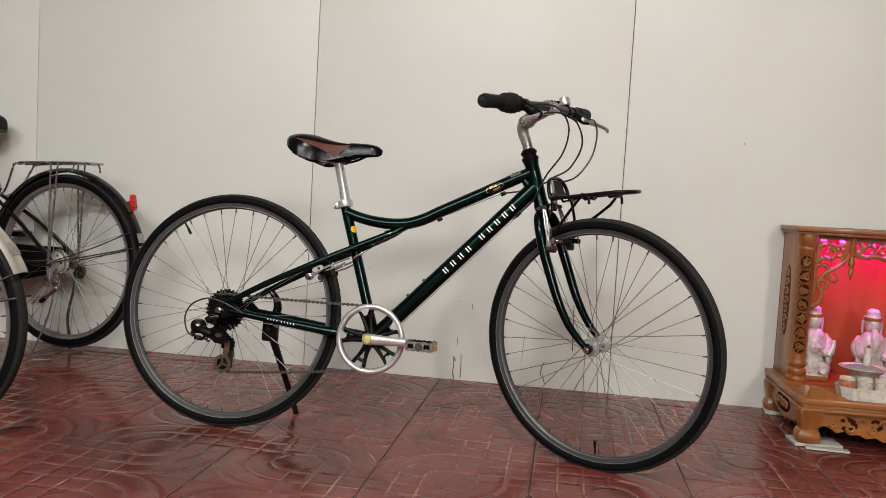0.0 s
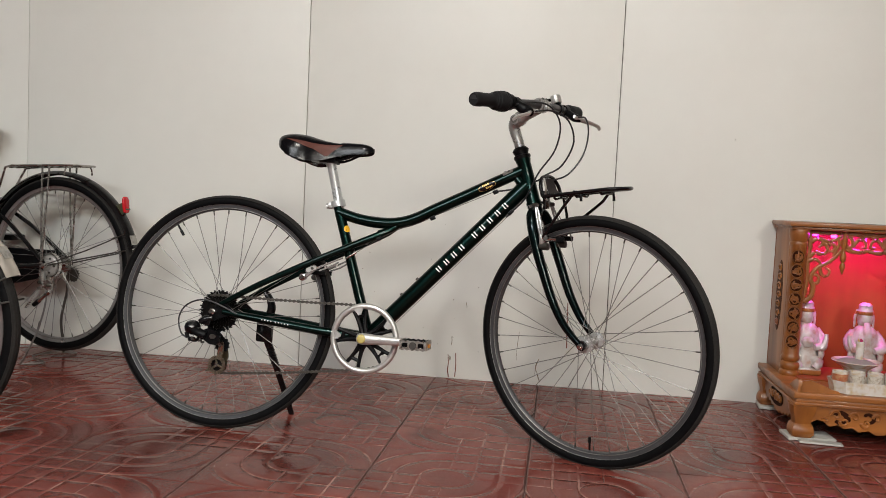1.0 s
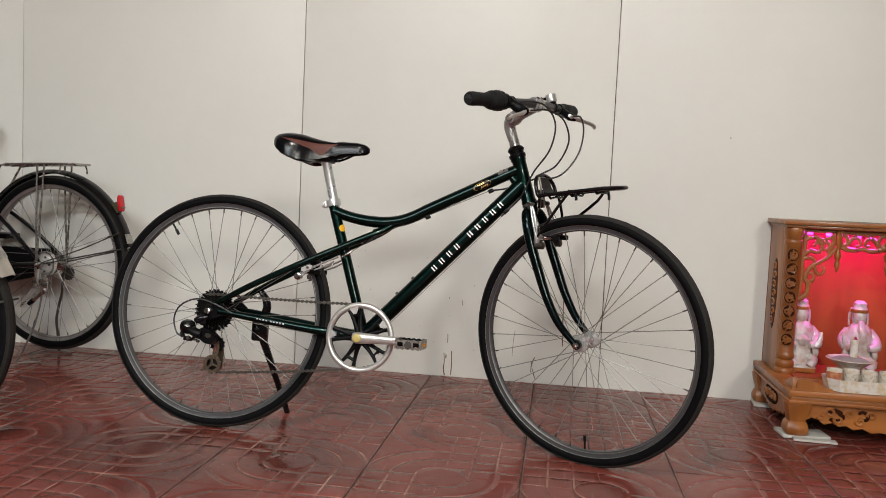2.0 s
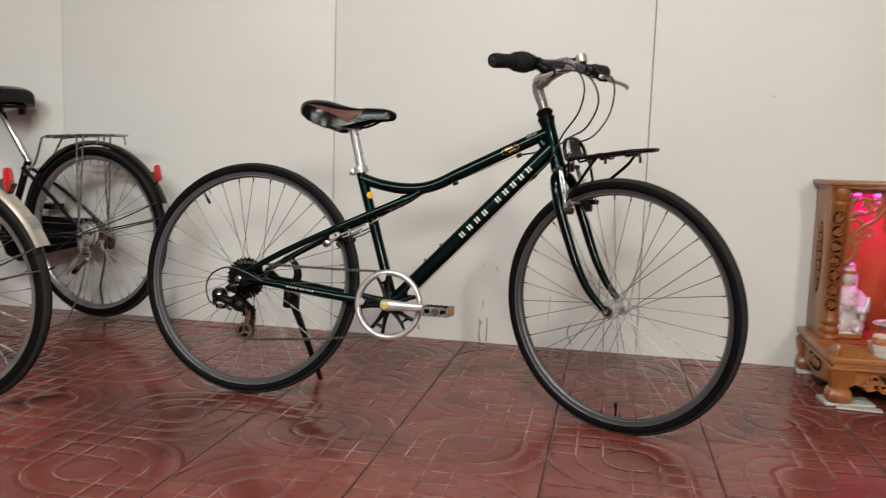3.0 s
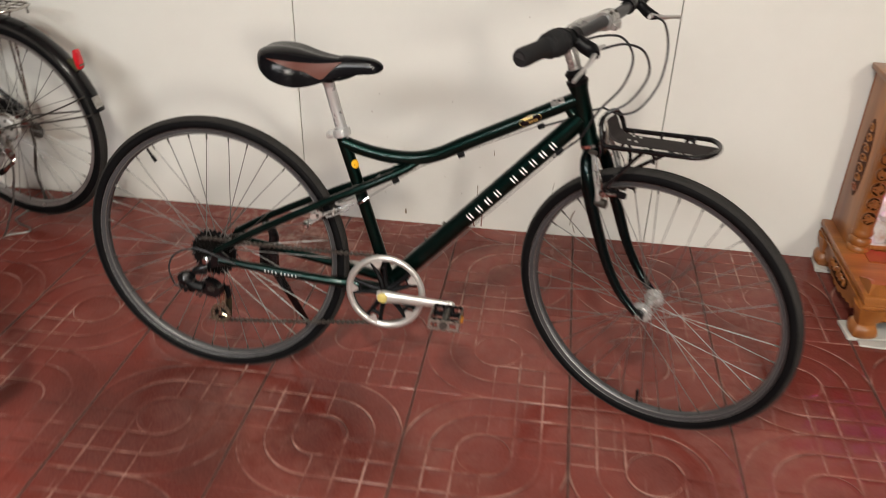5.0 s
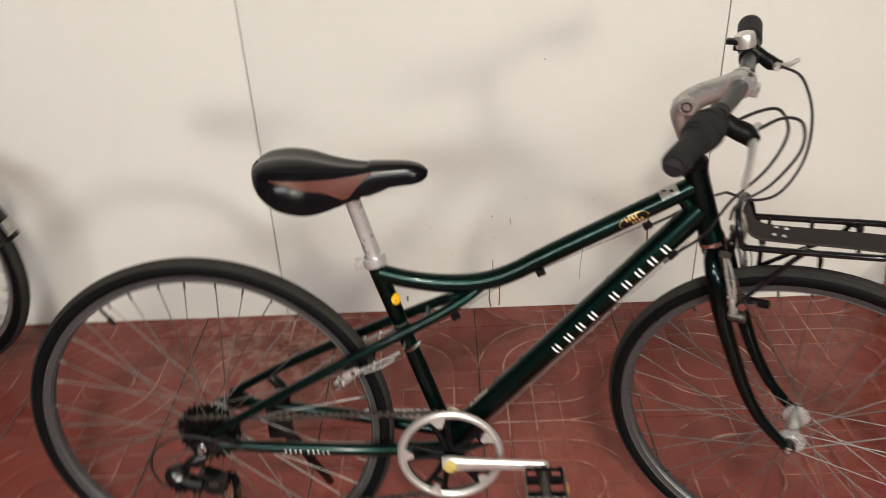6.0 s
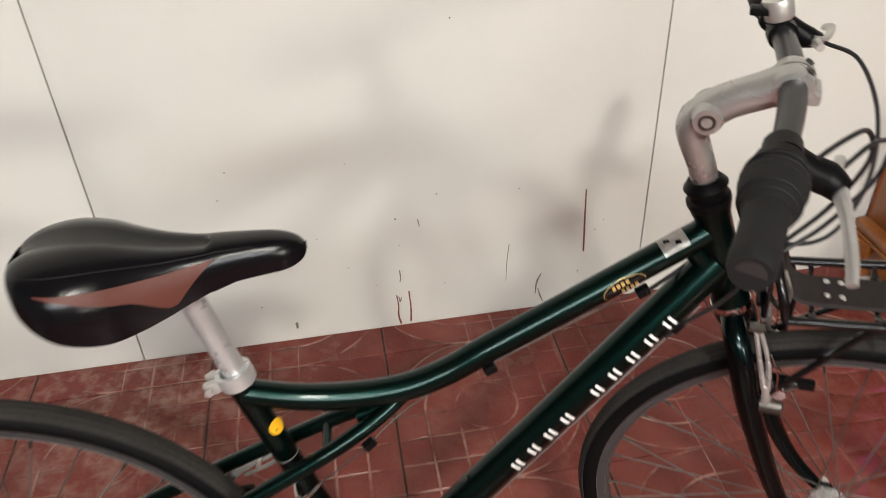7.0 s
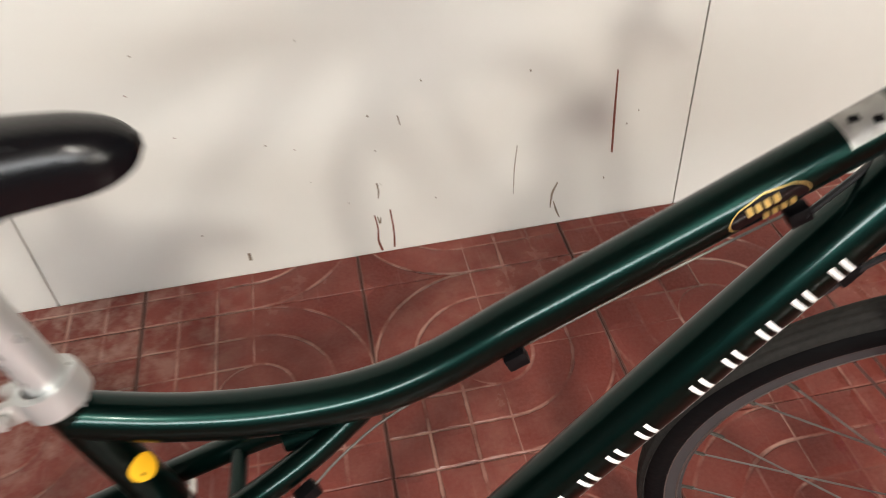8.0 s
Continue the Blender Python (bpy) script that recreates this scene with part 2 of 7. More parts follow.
M_HUB = mat("polished_hub_alloy", (0.50, 0.495, 0.48), 0.26, metal=0.5, vary=0.2, scale=120, stain=0.6, stain_scale=60, stain_colour=(0.16, 0.14, 0.12))
M_PEDAL = mat("worn_pedal_steel", (0.36, 0.335, 0.30), 0.30, metal=0.85, vary=0.25, scale=120, stain=0.6, stain_scale=50, stain_colour=(0.08, 0.065, 0.05))
M_WIRE = mat("dulled_chrome_wire", (0.46, 0.44, 0.41), 0.26, metal=0.9, vary=0.15, scale=90, stain=0.5, stain_scale=30, stain_colour=(0.17, 0.14, 0.11))
M_SPOKE = mat("steel_spoke", (0.28, 0.275, 0.26), 0.5, metal=1.0, vary=0.2, scale=50)
M_STEEL = mat("oily_dark_steel", (0.10, 0.095, 0.085), 0.42, metal=0.9, vary=0.3, scale=200, stain=0.4, stain_scale=60, stain_colour=(0.05, 0.035, 0.025))
M_CHAIN = mat("worn_steel_chain", (0.115, 0.105, 0.092), 0.38, metal=0.85, vary=0.3, scale=260, stain=0.5, stain_scale=90, stain_colour=(0.08, 0.065, 0.05))
M_SPROCKET = mat("blackened_oily_steel", (0.007, 0.0066, 0.0062), 0.42, metal=0.6, vary=0.4, scale=150, spec=0.12, stain=0.5, stain_scale=60, stain_colour=(0.025, 0.020, 0.016))
M_BRASS = mat("brassy_worn_steel", (0.17, 0.135, 0.085), 0.35, metal=0.9, vary=0.2, scale=150)
M_SADDLE = mat("black_vinyl", (0.0030, 0.0031, 0.0040), 0.18, vary=0.2, scale=500, bump=0.0002, rough_vary=0.06, spec=0.24)
M_BROWN = mat("red_brown_vinyl", (0.100, 0.032, 0.023), 0.42, vary=0.15, scale=400, bump=0.0002, spec=0.22)
M_WHITE = mat("white_lettering", (0.80, 0.80, 0.78), 0.4, vary=0.05, scale=80, stain=0.3, stain_scale=60, stain_colour=(0.5, 0.5, 0.48))
M_YELLOW = mat("yellow_sticker", (0.80, 0.42, 0.015), 0.45, vary=0.08, scale=90)
M_GOLD = mat("gold_print", (0.72, 0.50, 0.16), 0.35, metal=0.5, vary=0.1, scale=200)
M_SILVERTAPE = mat("silver_sticker", (0.36, 0.35, 0.32), 0.4, metal=0.4, vary=0.2, scale=90, stain=0.7, stain_scale=70, stain_colour=(0.12, 0.11, 0.10))
M_CAP = mat("yellowed_plastic_cap", (0.52, 0.42, 0.13), 0.45, vary=0.12, scale=120, stain=0.3, stain_scale=80)
M_RED = mat("red_reflector_plastic", (0.55, 0.012, 0.02), 0.15, vary=0.1, scale=200, coat=0.5)
M_AMBER = mat("amber_reflector", (0.55, 0.22, 0.02), 0.3, vary=0.1, scale=200)
M_CABLE = mat("black_cable_housing", (0.012, 0.012, 0.013), 0.4, vary=0.1, scale=50)
M_WOOD = mat("varnished_orange_wood", (0.32, 0.112, 0.023), 0.36, vary=0.7, scale=30, stretch=(1, 1, 0.10), bump=0.0006, coat=0.16, stain=1.0, stain_scale=10, stain_colour=(0.17, 0.048, 0.0095))
M_WOODH = mat("varnished_wood_along", (0.32, 0.112, 0.023), 0.36, vary=0.7, scale=30, stretch=(0.10, 1, 1), bump=0.0006, coat=0.16, stain=1.0, stain_scale=10, stain_colour=(0.17, 0.048, 0.0095))
# near-black brown that puts the shade of recesses and openings into colour
M_RECESS_SHADE = mat("painted_recess_shade", (0.030, 0.009, 0.004), 0.9, vary=0.4, scale=60, spec=0.1)
# wood brown darkened to paint the shade in the side carving's ground
M_GROUND_SHADE = mat("shaded_carved_ground", (0.075, 0.023, 0.008), 0.7, vary=0.5, scale=90, spec=0.2)
M_REDLAC = mat("red_lacquer_panel", (0.265, 0.072, 0.018), 0.5, vary=0.3, scale=14, stretch=(1, 1, 0.1), stain=0.4, stain_scale=6, stain_colour=(0.19, 0.042, 0.012), coat=0.0, spec=0.15)
M_PORCE = mat("glazed_porcelain", (0.50, 0.46, 0.44), 0.30, vary=0.10, scale=60, coat=0.2, stain=0.85, stain_scale=38, stain_colour=(0.34, 0.15, 0.07))
nt = M_PORCE.node_tree
glaze = nt.nodes["Principled BSDF"].inputs["Base Color"].links[0].from_socket
where = nt.nodes.new("ShaderNodeTexCoord")
split = nt.nodes.new("ShaderNodeSeparateXYZ")
link(nt, where.outputs["Object"], split.inputs[0])
for lo, hi in ((-0.001, 0.0165), (0.212, 0.2235)):
    # gilt plinth and cap band
    above, below, both, gilt = nt.nodes.new("ShaderNodeMath"), nt.nodes.new("ShaderNodeMath"), nt.nodes.new("ShaderNodeMath"), nt.nodes.new("ShaderNodeMix")
    above.operation, below.operation, both.operation, gilt.data_type = "GREATER_THAN", "LESS_THAN", "MULTIPLY", "RGBA"
    above.inputs[1].default_value, below.inputs[1].default_value = lo, hi
    link(nt, split.outputs[2], above.inputs[0]), link(nt, split.outputs[2], below.inputs[0])
    link(nt, above.outputs[0], both.inputs[0]), link(nt, below.outputs[0], both.inputs[1])
    link(nt, both.outputs[0], gilt.inputs[0]), link(nt, glaze, gilt.inputs[6])
    gilt.inputs[7].default_value = (0.30, 0.105, 0.028, 1)
    glaze = gilt.outputs[2]
link(nt, glaze, nt.nodes["Principled BSDF"].inputs["Base Color"])
M_PORCEG = mat("gilded_porcelain", (0.68, 0.65, 0.60), 0.2, vary=0.1, scale=60, coat=0.5, stain=0.9, stain_scale=45, stain_colour=(0.50, 0.33, 0.10))
M_ASH = mat("grey_incense_ash", (0.30, 0.28, 0.27), 0.95, vary=0.2, scale=200, bump=0.001)
M_INCENSE = mat("magenta_incense_stick", (0.45, 0.03, 0.12), 0.7, vary=0.2, scale=80)
M_SLAB = mat("white_tile_offcut", (0.54, 0.53, 0.49), 0.35, vary=0.06, scale=40, stain=0.4, stain_scale=12, stain_colour=(0.40, 0.36, 0.30))
M_LED = glow("pink_led", (1.0, 0.004, 0.92), 90.0)
M_PANEL = glow("lit_panel", (1.0, 0.97, 0.92), 3.0)

# ---- mesh helpers ----


def finish(name, bm, material, smooth=True):
    bmesh.ops.recalc_face_normals(bm, faces=bm.faces)
    me = bpy.data.meshes.new(name)
    bm.to_mesh(me)
    bm.free()
    me.materials.append(material)
    if smooth:
        me.shade_smooth()
        me.set_sharp_from_angle(angle=radians(38))
    return me


def part(name, bm, material, parent, label="", m=None, kind=""):
    """One mesh object under a thing or a part."""
    me = bm if isinstance(bm, bpy.types.Mesh) else finish(name, bm, material)
    ob = new(name, me)
    if parent is not None:
        ob.parent = parent
    if m is not None:
        ob.matrix_basis = m
    return tagged(ob, label=label, kind=kind)


def thing(name, m, label, category, group="", kind=""):
    ob = new(name)
    ob.empty_display_size = 0.05
    ob.matrix_basis = m
    return tagged(ob, label, category, group, kind)


def solid(name, bm, material, label, category="", kind="", m=None, group=""):
    ob = part(name, bm, material, None, m=m)
    return tagged(ob, label, category, group, kind)


def curve_points(pts, steps):
    """Catmull-Rom through the points."""
    pts = [Vector(p) for p in pts]
    if steps < 2 or len(pts) < 3:
        return pts
    ext = [2 * pts[0] - pts[1], *pts, 2 * pts[-1] - pts[-2]]
    out = []
    for i in range(1, len(ext) - 2):
        p0, p1, p2, p3 = ext[i - 1:i + 3]
        for k in range(steps):
            t = k / steps
            out.append(0.5 * (2 * p1 + (p2 - p0) * t + (2 * p0 - 5 * p1 + 4 * p2 - p3) * t * t + (3 * p1 - p0 - 3 * p2 + p3) * t ** 3))
    out.append(pts[-1])
    return out


def sweep(bm, pts, r, n=10, steps=1, closed=False, flat=1.0, side=None):
    """A tube of radius r (a number, or one for each point) along the points; flat squeezes it across."""
    raw = len(pts)
    pts = curve_points(pts, steps)
    m = len(pts)
    if isinstance(r, (list, tuple)):
        rr = []
        for i in range(m):
            f = i * (raw - 1) / (m - 1)
            k = min(int(f), raw - 2)
            rr.append(r[k] + (r[k + 1] - r[k]) * (f - k))
    else:
        rr = [r] * m
    rings = []
    ref = Vector(side) if side else None
    for i, p in enumerate(pts):
        a = pts[(i - 1) % m] if (closed or i > 0) else p
        c = pts[(i + 1) % m] if (closed or i < m - 1) else p
        t = (c - a).normalized()
        if ref is None:
            ref = t.orthogonal()
        x = (ref - t * ref.dot(t)).normalized()
        if side is None:
            ref = x
        y = t.cross(x)
        rings.append([bm.verts.new(p + (x * math.cos(2 * math.pi * k / n) + y * (math.sin(2 * math.pi * k / n) * flat)) * rr[i]) for k in range(n)])
    for i in range(m if closed else m - 1):
        a, c = rings[i], rings[(i + 1) % m]
        for k in range(n):
            bm.faces.new((a[k], a[(k + 1) % n], c[(k + 1) % n], c[k]))
    if not closed:
        bm.faces.new(rings[0][::-1]), bm.faces.new(rings[-1])
    return bm


def tube(pts, r, n=10, steps=1, closed=False, flat=1.0, side=None):
    return sweep(bmesh.new(), pts, r, n, steps, closed, flat, side)


def lathe(bm, profile, n=32, m=None):
    """Turns (radius, height) pairs round z; a first or last radius of 0 closes it."""
    m = m or Matrix()
    rings = []
    for r, h in profile:
        if r <= 1e-6:
            rings.append([bm.verts.new(m @ Vector((0, 0, h)))])
        else:
            rings.append([bm.verts.new(m @ Vector((r * math.cos(2 * math.pi * k / n), r * math.sin(2 * math.pi * k / n), h))) for k in range(n)])
    for a, c in zip(rings, rings[1:]):
        for k in range(n):
            q = [a[k % len(a)], a[(k + 1) % len(a)], c[(k + 1) % len(c)], c[k % len(c)]]
            q = list(dict.fromkeys(q))
            if len(q) > 2:
                bm.faces.new(q)
    return bm


def ring_section(bm, section, n=96, m=None):
    """Turns a closed section of (radius, height) round z into a ring."""
    m = m or Matrix()
    rings = [[bm.verts.new(m @ Vector((r * math.cos(2 * math.pi * k / n), r * math.sin(2 * math.pi * k / n), h))) for r, h in section] for k in range(n)]
    s = len(section)
    for k in range(n):
        a, c = rings[k], rings[(k + 1) % n]
        for j in range(s):
            bm.faces.new((a[j], a[(j + 1) % s], c[(j + 1) % s], c[j]))
    return bm


def block(bm, size, place=(0, 0, 0), bevel=0.0, m=None, segments=2):
    """A box with bevelled edges, at a place."""
    res = bmesh.ops.create_cube(bm, size=1.0)
    vs = res["verts"]
    mat4 = (m or Matrix()) @ Matrix.Translation(place) @ Matrix.Diagonal((*size, 1))
    for v in vs:
        v.co = mat4 @ v.co
    if bevel:
        es = list({e for v in vs for e in v.link_edges})
        bmesh.ops.bevel(bm, geom=es, offset=bevel, segments=segments, affect="EDGES", profile=0.6)
    return bm


def outline(bm, pts, thick, m=None, bevel=0.0):
    """A flat shape in x and z, thick along y."""
    m = m or Matrix()
    front = [bm.verts.new(m @ Vector((x, -thick / 2, z))) for x, z in pts]
    back = [bm.verts.new(m @ Vector((x, thick / 2, z))) for x, z in pts]
    bm.faces.new(front), bm.faces.new(back[::-1])
    k = len(pts)
    for i in range(k):
        bm.faces.new((front[i], back[i], back[(i + 1) % k], front[(i + 1) % k]))
    if bevel:
        es = [e for e in bm.edges if e.calc_length() > bevel * 2.5 and e.is_manifold and e.calc_face_angle(0) > 0.6]
        bmesh.ops.bevel(bm, geom=es, offset=bevel, segments=2, affect="EDGES")
    return bm


AXLE = Matrix.Rotation(radians(90), 4, "X")   # turns z into -y

# ---- the room ----
def slab(name, x0, x1, y0, y1, z0, z1, material, label, category):
    bm = block(bmesh.new(), (x1 - x0, y1 - y0, z1 - z0), ((x0 + x1) / 2, (y0 + y1) / 2, (z0 + z1) / 2))
    return solid(name, bm, material, label, category, "structure")


floor = slab("floor", ROOM_X0, ROOM_X1, ROOM_Y, 0.0, -0.1, -0.0026, M_JOINT, "red pressed cement tile floor with dark joints", "floor")
wall_back = slab("wall_back", ROOM_X0, ROOM_X1, 0.0135, 0.13, -0.1, ROOM_Z, M_SEAM, "off-white painted board wall with thin vertical seams", "wall")
# side and front walls and ceiling stay out of view and hold fill down
slab("wall_left", ROOM_X0 - 0.12, ROOM_X0, ROOM_Y, 0.13, -0.1, ROOM_Z, M_PLAIN, "plain dark grey side wall, unseen, darkened to cut fill light", "wall")
slab("wall_right", ROOM_X1, ROOM_X1 + 0.12, ROOM_Y, 0.13, -0.1, ROOM_Z, M_PLAIN, "plain dark grey side wall, unseen, darkened to cut fill light", "wall")
slab("wall_front", ROOM_X0 - 0.12, ROOM_X1 + 0.12, ROOM_Y - 0.12, ROOM_Y, -0.1, ROOM_Z, M_PLAIN, "plain dark grey front wall, unseen, darkened to cut fill light", "wall")
slab("ceiling", ROOM_X0 - 0.12, ROOM_X1 + 0.12, ROOM_Y - 0.12, 0.13, ROOM_Z, ROOM_Z + 0.1, M_CEIL, "plain grey ceiling, unseen, darkened to cut fill light", "ceiling")

# boards of the back wall, 1.2 m wide, with fine gaps between them
for i in range(-3, 4):
    x0, x1 = max(i * 1.2, ROOM_X0 + 0.002), min((i + 1) * 1.2, ROOM_X1 - 0.002)
    bm = block(bmesh.new(), (x1 - x0 - 0.003, 0.0135, ROOM_Z), ((x0 + x1) / 2, 0.00675, ROOM_Z / 2 - 0.004), 0.0008)
    part("panel", bm, M_WALL, wall_back)

# the housings of the lamps; the wide cool ceiling one is added, unseen
for place, aim, width, length, watts, colour in LAMPS[1:]:
    lamp = thing("ceiling_lamp", pose(place[0], place[1], ROOM_Z), "white ceiling panel lamp, lit, added out of view", "lamp", "ceiling lamps")
    part("housing", block(bmesh.new(), (width + 0.05, length + 0.05, 0.045), (0, 0, -0.0225), 0.006), M_CEIL, lamp)
    part("diffuser", block(bmesh.new(), (width, length, 0.012), (0, 0, -0.052), 0.002), M_PANEL, lamp)
lamp = thing("wall_lamp", pose(LAMPS[0][0][0], ROOM_Y, LAMPS[0][0][2]), "white square wall lamp, lit", "lamp")
part("housing", block(bmesh.new(), (0.86, 0.05, 0.86), (0, 0.025, 0), 0.006), M_CEIL, lamp)
part("diffuser", block(bmesh.new(), (0.80, 0.012, 0.80), (0, 0.057, 0), 0.002), M_PANEL, lamp)


def wall_mark(name, pts, width, material):
    """A thin crust of paint or dirt on the wall: points in x and z, with a width at each."""
    bm = bmesh.new()
    sweep(bm, [(x, -0.0002, z) for x, z in pts], [w / 2 for w in width], 6, 4, flat=0.12, side=(1, 0, 0))
    part(name, bm, material, wall_back)


wall_mark("drip", [(0.603, 0.092), (0.606, 0.06), (0.604, 0.03), (0.609, 0.002)], [0.003, 0.003, 0.004, 0.005], M_DRIP)
wall_mark("drip", [(0.608, 0.088), (0.611, 0.07), (0.614, 0.085)], [0.002, 0.0035, 0.002], M_SCUFF)
wall_mark("drip", [(0.633, 0.10), (0.635, 0.05), (0.633, 0.006)], [0.003, 0.0035, 0.004], M_DRIP)
wall_mark("drip", [(1.052, 0.325), (1.054, 0.24), (1.057, 0.15)], [0.003, 0.0045, 0.004], M_DRIP)
wall_mark("scuff_mark", [(0.955, 0.10), (0.945, 0.075), (0.942, 0.04)], [0.003, 0.005, 0.002], M_SCUFF)
wall_mark("scuff_mark", [(0.948, 0.055), (0.955, 0.03), (0.962, 0.012)], [0.002, 0.004, 0.002], M_SCUFF)
wall_mark("scuff_mark", [(0.875, 0.20), (0.870, 0.15), (0.868, 0.09)], [0.0015, 0.002, 0.0012], M_SCUFF)
wall_mark("scuff_mark", [(0.362, 0.05), (0.362, 0.032)], [0.006, 0.006], M_SCUFF)
wall_mark("scuff_mark", [(0.615, 0.165), (0.616, 0.145), (0.614, 0.13)], [0.003, 0.003, 0.002], M_SCUFF)
wall_mark("scuff_mark", [(0.665, 0.30), (0.668, 0.28)], [0.0025, 0.002], M_SCUFF)
rng = random.Random(7)
spots = [(0.569, 0.596), (0.615, 0.307), (0.439, 0.279), (0.485, 0.262), (1.10, 0.235), (0.71, 0.36), (0.30, 0.32), (0.52, 0.46), (0.56, 0.13), (0.72, 0.11), (0.50, 0.19), (1.62, 0.96), (1.08, 0.21), (0.62, 0.235)]
for x, z in spots + [(rng.uniform(0.2, 1.5), rng.uniform(0.03, 0.9)) for _ in range(7)]:
    s = rng.uniform(0.0009, 0.0022)
    bm = bmesh.new()
    lathe(bm, [(0.0, 0.0006), (s * 0.7, 0.0005), (s, 0.0)], 7, Matrix.Translation((x, 0, z)) @ AXLE @ Matrix.Diagonal((1, rng.uniform(0.6, 1.6), 1, 1)))
    part("speck", bm, M_DRIP if rng.random() < 0.15 else M_SCUFF, wall_back)

# ---- the main bicycle ----
LEAN = 6.2
BIKE = pose(0.0404, -0.8700, 0.001) @ pose(0, 0, 0, 0, 0, -1.8) @ pose(0, 0, 0, -LEAN, 0, 0)
bike = thing("bicycle", BIKE, "dark green city bicycle with a black front rack, on a kickstand", "bicycle")
REAR_R, FRONT_R = 0.340, 0.339
HUB_R, HUB_F, BB = Vector((0, 0, 0.340)), Vector((1.072, 0, 0.334)), Vector((0.446, 0, 0.2965))
HEAD = Vector((0.845, 0, 0.842))
AXIS = Vector((-0.3007, 0, 0.9537)).normalized()
STEER = Matrix.Translation(HEAD) @ Matrix.Rotation(radians(-27), 4, AXIS) @ Matrix.Translation(-HEAD)


def xz(pts, y=0.0):
    return [(x, y, z) for x, z in pts]


def spoke_mesh(r, material):
    return finish("spoke", tube([(0, 0, 0), (0, 0, 1)], r, 5), material)


def wheel(name, parent, centre, radius, tyre_w, rim_r, m=None, rim_mat=None, spokes=36, hub_half=0.034, flange=0.022, hub_mat=None, valve=120, spoke_r=0.00105, turn=0.0, spoke_mat=None):
    """A wheel whose rim carries tyre, hub, spokes and valve; the axle lies along y."""
    place = (m or Matrix()) @ Matrix.Translation(centre)
    w = tyre_w / 2
    d = rim_r
    sec = [(d, -w * 0.62), (d + 0.004, -w * 0.70), (d + 0.004, -w * 0.5), (d + 0.004, w * 0.5), (d + 0.004, w * 0.70), (d, w * 0.62), (d - 0.009, w * 0.56), (d - 0.0135, w * 0.30), (d - 0.0135, -w * 0.30), (d - 0.009, -w * 0.56)]
    rim = part(name, ring_section(bmesh.new(), sec, 112, AXLE), rim_mat or M_RIM, parent, m=place)
    bm = bmesh.new()
    for s in (-1, 1):
        ring_section(bm, [(d + 0.0044, s * w * 0.66), (d + 0.0034, s * w * 0.73), (d + 0.0016, s * w * 0.68)], 112, AXLE)
        ring_section(bm, [(d - 0.0082, s * w * 0.575), (d - 0.0094, s * w * 0.585), (d - 0.0104, s * w * 0.53)], 112, AXLE)
    part("rim_edge", bm, M_SPOKE, rim)
    tr = (radius - d + 0.002) / 2
    mid = radius - tr
    tsec = [(mid + tr * math.cos(a), w * math.sin(a)) for a in [2 * math.pi * k / 16 for k in range(16)]]
    tyre = part("tyre", ring_section(bmesh.new(), tsec, 144, AXLE), M_RUBBER, rim)
    arc = [(-1.0 + 0.1 * k) for k in range(21)]
    band = [(mid + (tr + 0.0004 + (0.0010 if k % 4 < 2 else 0.0)) * math.cos(a), (w + 0.0004 + (0.0006 if k % 4 < 2 else 0.0)) * math.sin(a)) for k, a in enumerate(arc)] + [(mid + (tr - 0.002) * math.cos(a), (w - 0.002) * math.sin(a)) for a in arc[::-1]]
    part("tread", ring_section(bmesh.new(), band, 144, AXLE), M_TREAD, tyre)
    bm = bmesh.new()
    for s in (-1, 1):
        ring_section(bm, [(radius - tr * 0.62, s * w * 0.80), (radius - tr * 0.55, s * w * 0.86), (radius - tr * 0.45, s * w * 0.80)], 144, AXLE)
    part("sidewall_rib", bm, M_RUBBER, tyre)
    h = hub_half
    prof = [(0.0, -h - 0.016), (0.005, -h - 0.016), (0.005, -h - 0.006), (0.012, -h - 0.006), (0.012, -h - 0.002), (flange, -h - 0.002), (flange, -h + 0.002), (0.011, -h + 0.006), (0.010, 0), (0.011, h - 0.006), (flange, h - 0.002), (flange, h + 0.002), (0.012, h + 0.002), (0.012, h + 0.006), (0.005, h + 0.006), (0.005, h + 0.016), (0.0, h + 0.016)]
    part("hub", lathe(bmesh.new(), prof, 28, AXLE), hub_mat or M_ALU, rim)
    me = spoke_mesh(spoke_r, spoke_mat or M_SPOKE)
    for k in range(spokes):
        side = 1 if k % 2 else -1
        way = 1 if (k // 2) % 2 else -1
        a = 2 * math.pi * (k + 0.5) / spokes + turn
        hub_a = a - way * radians(62)
        p0 = Vector((flange * 0.85 * math.cos(hub_a), side * (h + way * 0.001), flange * 0.85 * math.sin(hub_a)))
        p1 = Vector(((d - 0.014) * math.cos(a), side * 0.004, (d - 0.014) * math.sin(a)))
        v = p1 - p0
        ob = new("spoke", me)
        ob.parent = rim
        ob.matrix_basis = Matrix.Translation(p0) @ v.to_track_quat("Z", "Y").to_matrix().to_4x4() @ Matrix.Diagonal((1, 1, v.length, 1))
    nip = finish("nipple", lathe(bmesh.new(), [(0.0, -0.014), (0.0013, -0.014), (0.0020, -0.012), (0.0020, 0.0), (0.0, 0.001)], 6), M_STEEL)
    for k in range(spokes):
        a = 2 * math.pi * (k + 0.5) / spokes + turn
        out = Vector((math.cos(a), 0, math.sin(a)))
        ob = new("spoke_nipple", nip)
        ob.parent = rim
        ob.matrix_basis = Matrix.Translation(out * (d - 0.0128) + Vector((0, (0.0045 if k % 2 else -0.0045), 0))) @ out.to_track_quat("Z", "Y").to_matrix().to_4x4()
    a = radians(valve)
    out = Vector((math.cos(a), 0, math.sin(a)))
